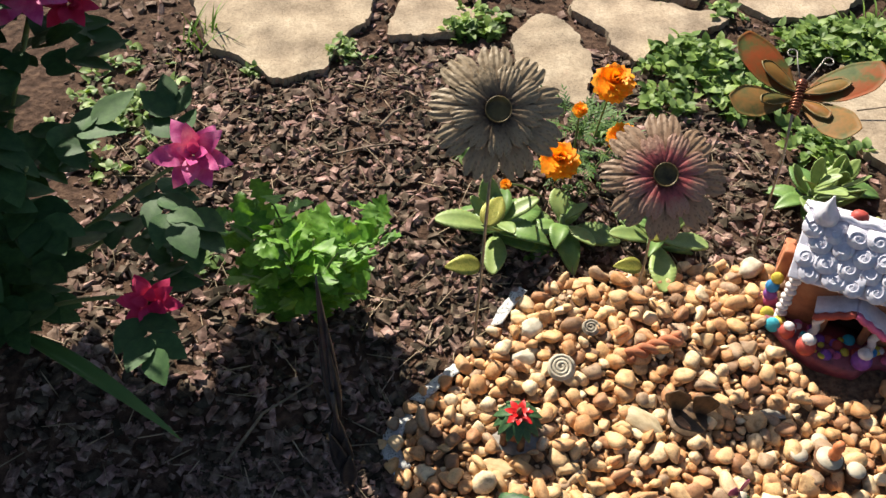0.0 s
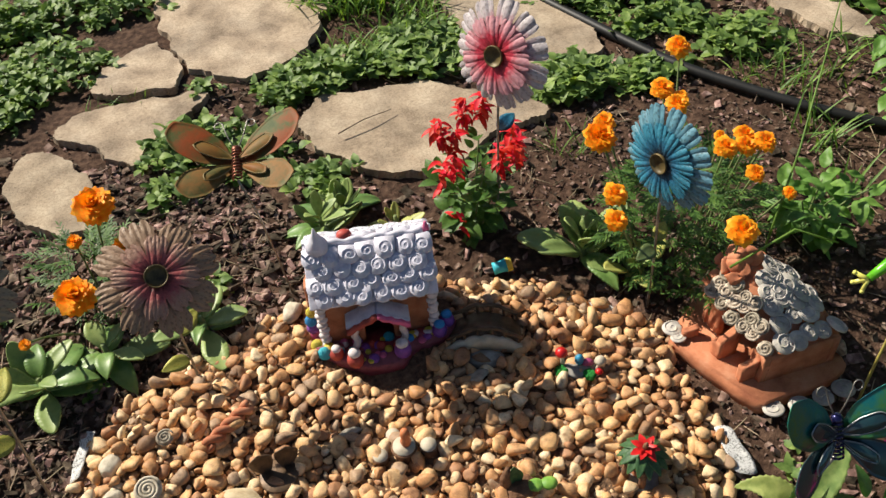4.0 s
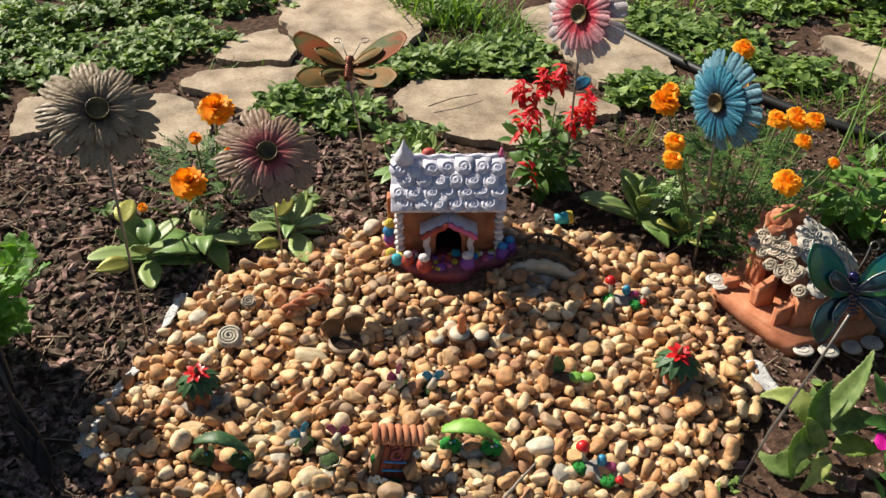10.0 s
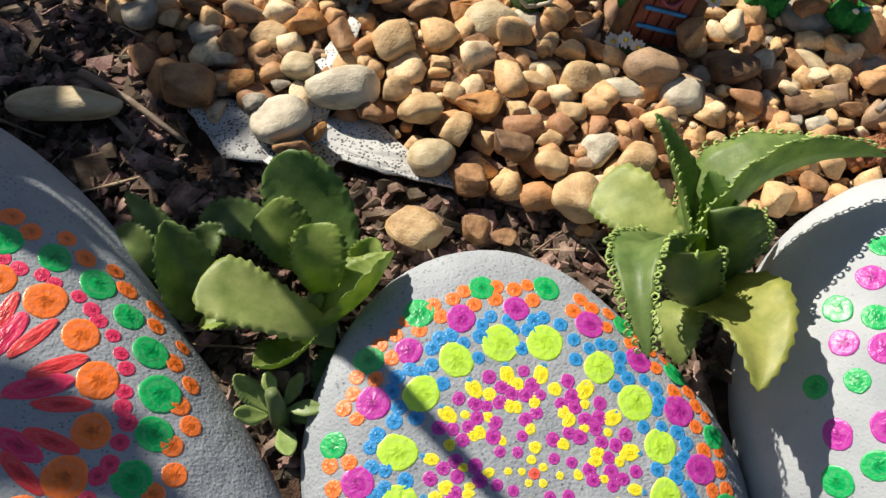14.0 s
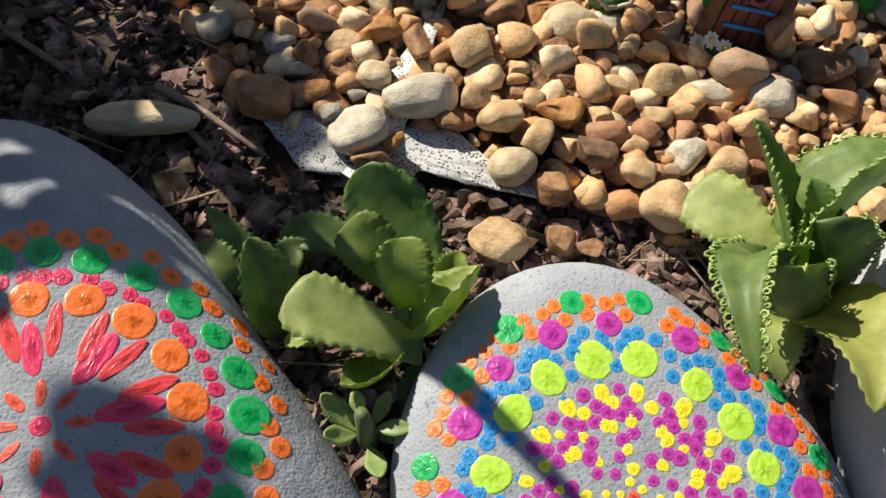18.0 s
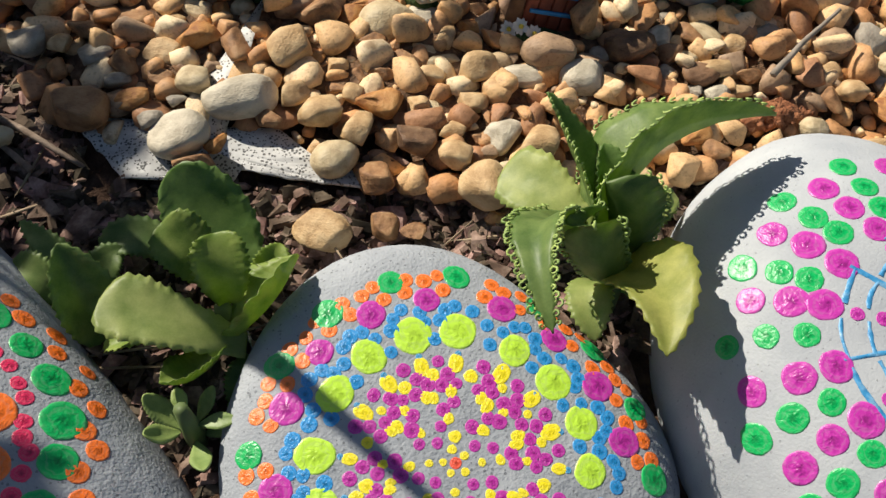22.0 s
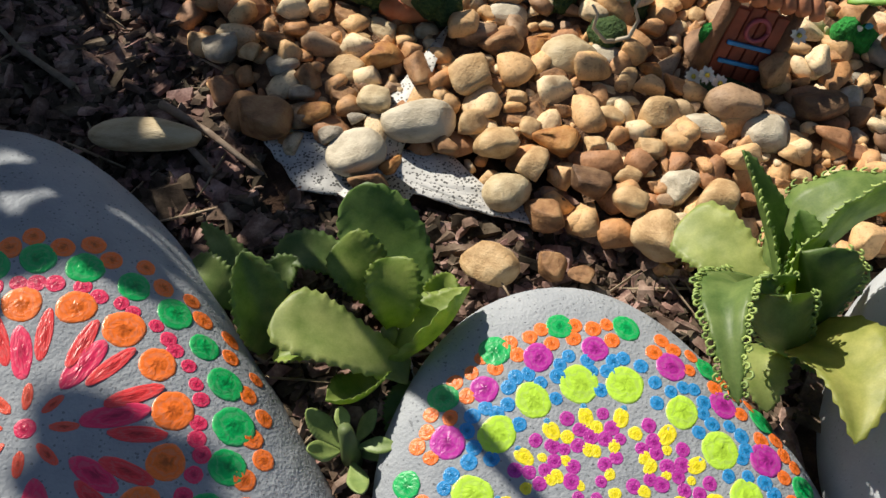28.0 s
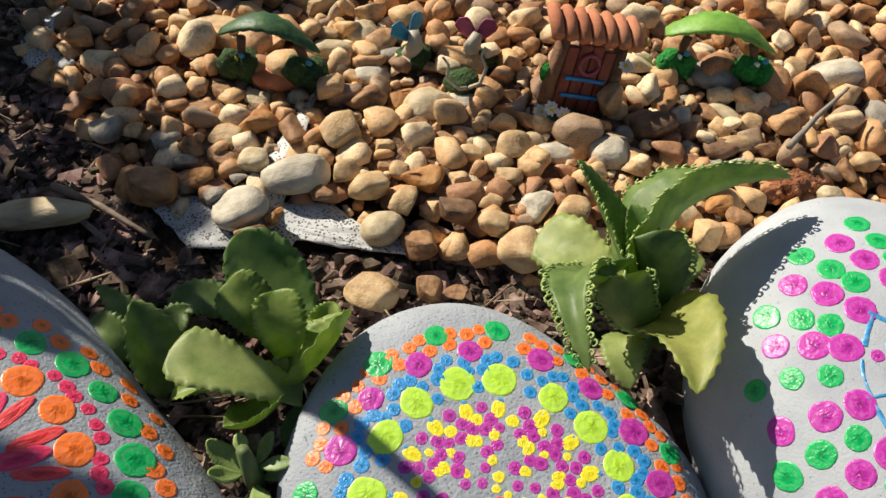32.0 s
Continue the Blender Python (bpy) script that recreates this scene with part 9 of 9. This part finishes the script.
def blocked(x, y, pad=0.0):
    if -0.02 < x < 0.15 and 0.31 < y < 0.43 and y > 0.372 - 0.45 * max(0, x - 0.02):
        return True
    return (inside(BED, x, y) and edge_dist(BED, x, y) > 0.02) or any(inside(p, x, y) for p in STONE_POLY) or any(inside(p, x, y) for p in SLABS)


items = []
while len(items) < 19000:
    x, y = rm_.uniform(-0.75, 2.2), rm_.uniform(-0.05, 1.75)
    if len(items) < 5000:
        x, y = rm_.uniform(-0.35, 0.40), rm_.uniform(0.15, 0.62)
    elif len(items) < 13000:
        x, y = rm_.uniform(-0.6, 0.6), rm_.uniform(0.55, 1.55)
    if blocked(x, y) or (x > 1.1 and rm_.random() < 0.5):
        continue
    L = (0.0045 + 0.018 * rm_.random() ** 2.4) if len(items) < 5000 else 0.006 + 0.022 * rm_.random() ** 2.2
    m = Matrix.Translation((x, y, gz(x, y) + lumps(x, y) + rm_.uniform(0.0, 0.006))) @ Euler((rm_.gauss(0, 0.35), rm_.gauss(0, 0.35), rm_.uniform(0, 6.28))).to_matrix().to_4x4() @ Matrix.Diagonal((L, L * rm_.uniform(0.25, 0.8), 0.0015 + L * 0.12, 1))
    items.append((m, rm_.randrange(3)))
for _ in range(6000):
    x, y = rm_.uniform(1.0, 2.1), rm_.uniform(-0.05, 1.3)
    if not blocked(x, y):
        L = rm_.uniform(0.003, 0.009)
        items.append((Matrix.Translation((x, y, gz(x, y) + lumps(x, y) + rm_.uniform(0, 0.003))) @ Euler((rm_.gauss(0, 0.5), rm_.gauss(0, 0.5), rm_.uniform(0, 6.28))).to_matrix().to_4x4() @ Matrix.Diagonal((L, L * 0.7, L * 0.5, 1)), rm_.randrange(3)))
o = joined("bark_mulch", items, chips, M_CHIP, ground)
o.data.shade_flat()
items = []
for _ in range(900):
    x, y = rm_.uniform(-0.6, 0.6) if rm_.random() < 0.6 else rm_.uniform(0.9, 2.1), rm_.uniform(0.2, 1.5)
    if blocked(x, y):
        continue
    L = rm_.uniform(0.02, 0.07)
    items.append((Matrix.Translation((x, y, gz(x, y) + lumps(x, y) + 0.007)) @ Euler((rm_.gauss(0, 0.2), rm_.gauss(0, 0.2), rm_.uniform(0, 6.28))).to_matrix().to_4x4() @ Matrix.Diagonal((L, 0.0014, 0.0014, 1)), rm_.randrange(3)))
joined("straw", items, chips, surface("dry straw", [(0.22, 0.16, 0.10), (0.40, 0.32, 0.22)], 60, 0.9, 0.3, 300, vary=0.3, islands=True), ground)

wl = [shape_of(leaf_bm(1, w, 0.18, cu, "ovate", 5, 0, 0, 0, 0, 0, (-1, 0, 1), 0.1)) for w, cu in ((0.6, -0.5), (0.45, -0.2), (0.7, -0.9))]
gl = [shape_of(leaf_bm(1, 0.05, 0.3, cu, "lance", 5, 0, 0, 0, 0, 0, (-1, 0, 1))) for cu in (-0.6, -1.3, -0.2)]


def weeds(cx, cy, rx, ry, n, size, label, seed, h=0.05, off_slab=True, mat=None):
    r = random.Random(seed)
    it = []
    n, size = int(n * 1.35), size * 0.84
    for _ in range(n * 8):
        if len(it) >= n * 5:
            break
        a, q = r.uniform(0, 6.28), math.sqrt(r.random()) * (0.75 + 0.5 * noise.noise((math.cos(seed) * 9 + len(it) * 0.03, seed, 0)))
        x, y = cx + rx * q * math.cos(a), cy + ry * q * math.sin(a)
        if off_slab and any(inside(p, x, y) and edge_dist(p, x, y) > 0.02 for p in SLABS) and r.random() < 0.96:
            continue
        z = gz(x, y) + h * r.random() * (1 - 0.6 * q)
        for _ in range(5):
            b_ = r.uniform(0, 6.28)
            d = Vector((math.cos(b_), math.sin(b_), r.uniform(-0.2, 0.9)))
            it.append((basis((x, y, z), d, (r.uniform(-0.4, 0.4), r.uniform(-0.4, 0.4), 1), size * r.uniform(0.4, 1.3)), r.randrange(3)))
    o = joined("weed_patch", it, wl, mat or M_WEED, None)
    return tagged(o, label, "weeds", kind="stuff")


def grass(cx, cy, rx, ry, n, L, label, seed):
    r = random.Random(seed)
    it = []
    for _ in range(n):
        a, q = r.uniform(0, 6.28), math.sqrt(r.random())
        x, y = cx + rx * q * math.cos(a), cy + ry * q * math.sin(a)
        b_ = r.uniform(0, 6.28)
        it.append((basis((x, y, gz(x, y) - 0.005), (0.5 * math.cos(b_), 0.5 * math.sin(b_), r.uniform(0.4, 1.2)), (-math.cos(b_), -math.sin(b_), 0.3), L * r.uniform(0.5, 1.25)), r.randrange(3)))
    tagged(joined("grass_tuft", it, gl, M_GRASS, None), label, "grass", kind="stuff")


W_ = "low green weeds growing between flagstones"
weeds(0.10, 1.93, 0.28, 0.20, 230, 0.030, W_, 200, 0.06)
weeds(-0.10, 2.24, 0.25, 0.16, 170, 0.034, W_, 240, 0.09)
weeds(0.22, 2.26, 0.25, 0.14, 150, 0.034, W_, 241, 0.09)
weeds(-0.22, 1.92, 0.14, 0.16, 90, 0.03, W_, 242, 0.07)
weeds(0.33, 1.99, 0.2, 0.16, 130, 0.03, W_, 201, 0.06)
weeds(-0.05, 2.08, 0.2, 0.12, 90, 0.028, W_, 202, 0.06)
weeds(0.06, 1.64, 0.10, 0.08, 40, 0.03, W_, 203, 0.04)
weeds(0.52, 1.50, 0.16, 0.12, 90, 0.032, W_, 204, 0.06)
weeds(0.62, 1.40, 0.12, 0.10, 60, 0.034, W_, 205, 0.04)
weeds(0.88, 1.58, 0.22, 0.10, 190, 0.030, W_, 206, 0.06)
weeds(1.12, 1.55, 0.16, 0.16, 150, 0.034, W_, 207, 0.06)
weeds(0.70, 1.24, 0.10, 0.08, 40, 0.03, W_, 208, 0.04)
weeds(0.44, 1.38, 0.08, 0.06, 24, 0.03, W_, 209, 0.04)
weeds(1.36, 1.24, 0.14, 0.10, 80, 0.036, W_, 210, 0.06)
weeds(1.50, 1.17, 0.12, 0.08, 55, 0.034, W_, 211, 0.04)
weeds(1.72, 1.40, 0.20, 0.20, 130, 0.036, W_, 212, 0.06)
weeds(1.62, 1.62, 0.22, 0.20, 120, 0.036, W_, 213, 0.06)
weeds(1.80, 1.15, 0.16, 0.14, 70, 0.034, W_, 214, 0.06)
weeds(0.55, 2.25, 0.35, 0.16, 170, 0.032, W_, 215, 0.06)
weeds(1.0, 2.45, 0.4, 0.2, 160, 0.034, W_, 216, 0.06)
weeds(2.1, 1.6, 0.35, 0.2, 150, 0.036, W_, 217, 0.06)
weeds(2.3, 1.2, 0.25, 0.3, 150, 0.036, W_, 218, 0.06)
weeds(2.35, 0.85, 0.25, 0.22, 160, 0.036, W_, 219, 0.06)
weeds(-0.20, 1.52, 0.05, 0.05, 16, 0.024, W_, 220, 0.04)
weeds(0.63, 1.70, 0.05, 0.05, 10, 0.03, W_, 221, 0.04)
weeds(1.62, 2.2, 0.5, 0.3, 200, 0.038, W_, 222, 0.06)
weeds(2.3, 2.1, 0.5, 0.4, 220, 0.04, W_, 223, 0.06)
weeds(2.7, 1.5, 0.35, 0.5, 220, 0.04, W_, 224, 0.06)
weeds(2.75, 0.7, 0.35, 0.5, 220, 0.04, W_, 225, 0.06)
weeds(0.2, 2.7, 0.7, 0.3, 220, 0.038, W_, 226, 0.06)
weeds(1.2, 2.95, 0.8, 0.3, 240, 0.042, W_, 227, 0.06)
weeds(-0.5, 2.45, 0.3, 0.12, 70, 0.03, W_, 228, 0.06)
weeds(-0.62, 1.3, 0.15, 0.25, 50, 0.026, W_, 229, 0.04)
for k, (cx, cy, n, s) in enumerate(((0.155, 0.985, 4, 0.022), (0.41, 1.09, 10, 0.026), (0.30, 1.28, 7, 0.022), (1.30, 0.15, 6, 0.03), (-0.37, 0.93, 5, 0.024), (-0.38, 1.45, 6, 0.02), (0.53, 0.11, 3, 0.014), (0.56, 0.13, 3, 0.014), (1.02, 0.28, 4, 0.03), (0.77, 0.19, 4, 0.012), (1.50, 0.30, 5, 0.03), (0.05, 1.20, 5, 0.02), (-0.42, 0.42, 6, 0.03), (-0.26, 0.40, 4, 0.024))):
    weeds(cx, cy, 0.035, 0.03, n, s, "small green weed seedling on mulch", 260 + k, 0.025)
G_ = "tuft of thin green grass blades"
for k, (cx, cy, rx, ry, n, L) in enumerate(((1.10, 1.95, 0.12, 0.16, 380, 0.13), (1.0, 2.30, 0.2, 0.12, 220, 0.12), (1.02, 1.62, 0.14, 0.08, 160, 0.08), (1.18, 1.75, 0.1, 0.16, 200, 0.10), (1.75, 1.0, 0.10, 0.10, 60, 0.09), (1.65, 0.78, 0.06, 0.06, 34, 0.10), (1.20, 1.05, 0.05, 0.05, 30, 0.06), (1.02, 1.12, 0.05, 0.04, 26, 0.05), (1.55, 0.62, 0.05, 0.05, 26, 0.09), (-0.5, 1.55, 0.05, 0.06, 24, 0.10), (1.95, 0.95, 0.15, 0.12, 70, 0.10), (0.35, 1.02, 0.03, 0.02, 10, 0.05), (0.45, 1.76, 0.1, 0.02, 26, 0.05), (1.9, 1.9, 0.4, 0.3, 260, 0.11))):
    grass(cx, cy, rx, ry, n, L, G_, 300 + k)
# single long blades
b = bmesh.new()
for p in ([(1.22, 0.55, 0.0), (1.35, 0.62, 0.16), (1.50, 0.72, 0.27), (1.62, 0.8, 0.30)], [(1.10, 0.52, 0.1), (1.18, 0.48, 0.17), (1.26, 0.45, 0.12)]):
    tube(b, p, [0.0022, 0.002, 0.0015, 0.001][: len(p)], 5)
tagged(part("grass_stalk", b, M_GRASS), "long arching grass stalks over the soil", "grass", kind="stuff")

# hedge of small-leaved shrubs at the far edge
for k, (cx, cy, rx, ry, n, h) in enumerate(((2.55, 0.95, 0.22, 0.30, 420, 0.35), (2.5, 1.55, 0.3, 0.25, 360, 0.3), (2.9, 2.1, 0.6, 0.4, 500, 0.45), (1.9, 2.6, 0.7, 0.3, 500, 0.4), (2.9, 0.3, 0.4, 0.5, 420, 0.4))):
    weeds(cx, cy, rx, ry, n, 0.042, "small-leaved bright green shrub at the border", 400 + k, h, False)

# ---- nearest pebbles, one by one ----
for me, m in NEAR_PEBBLES:
    put("pebble", me, bed, m)
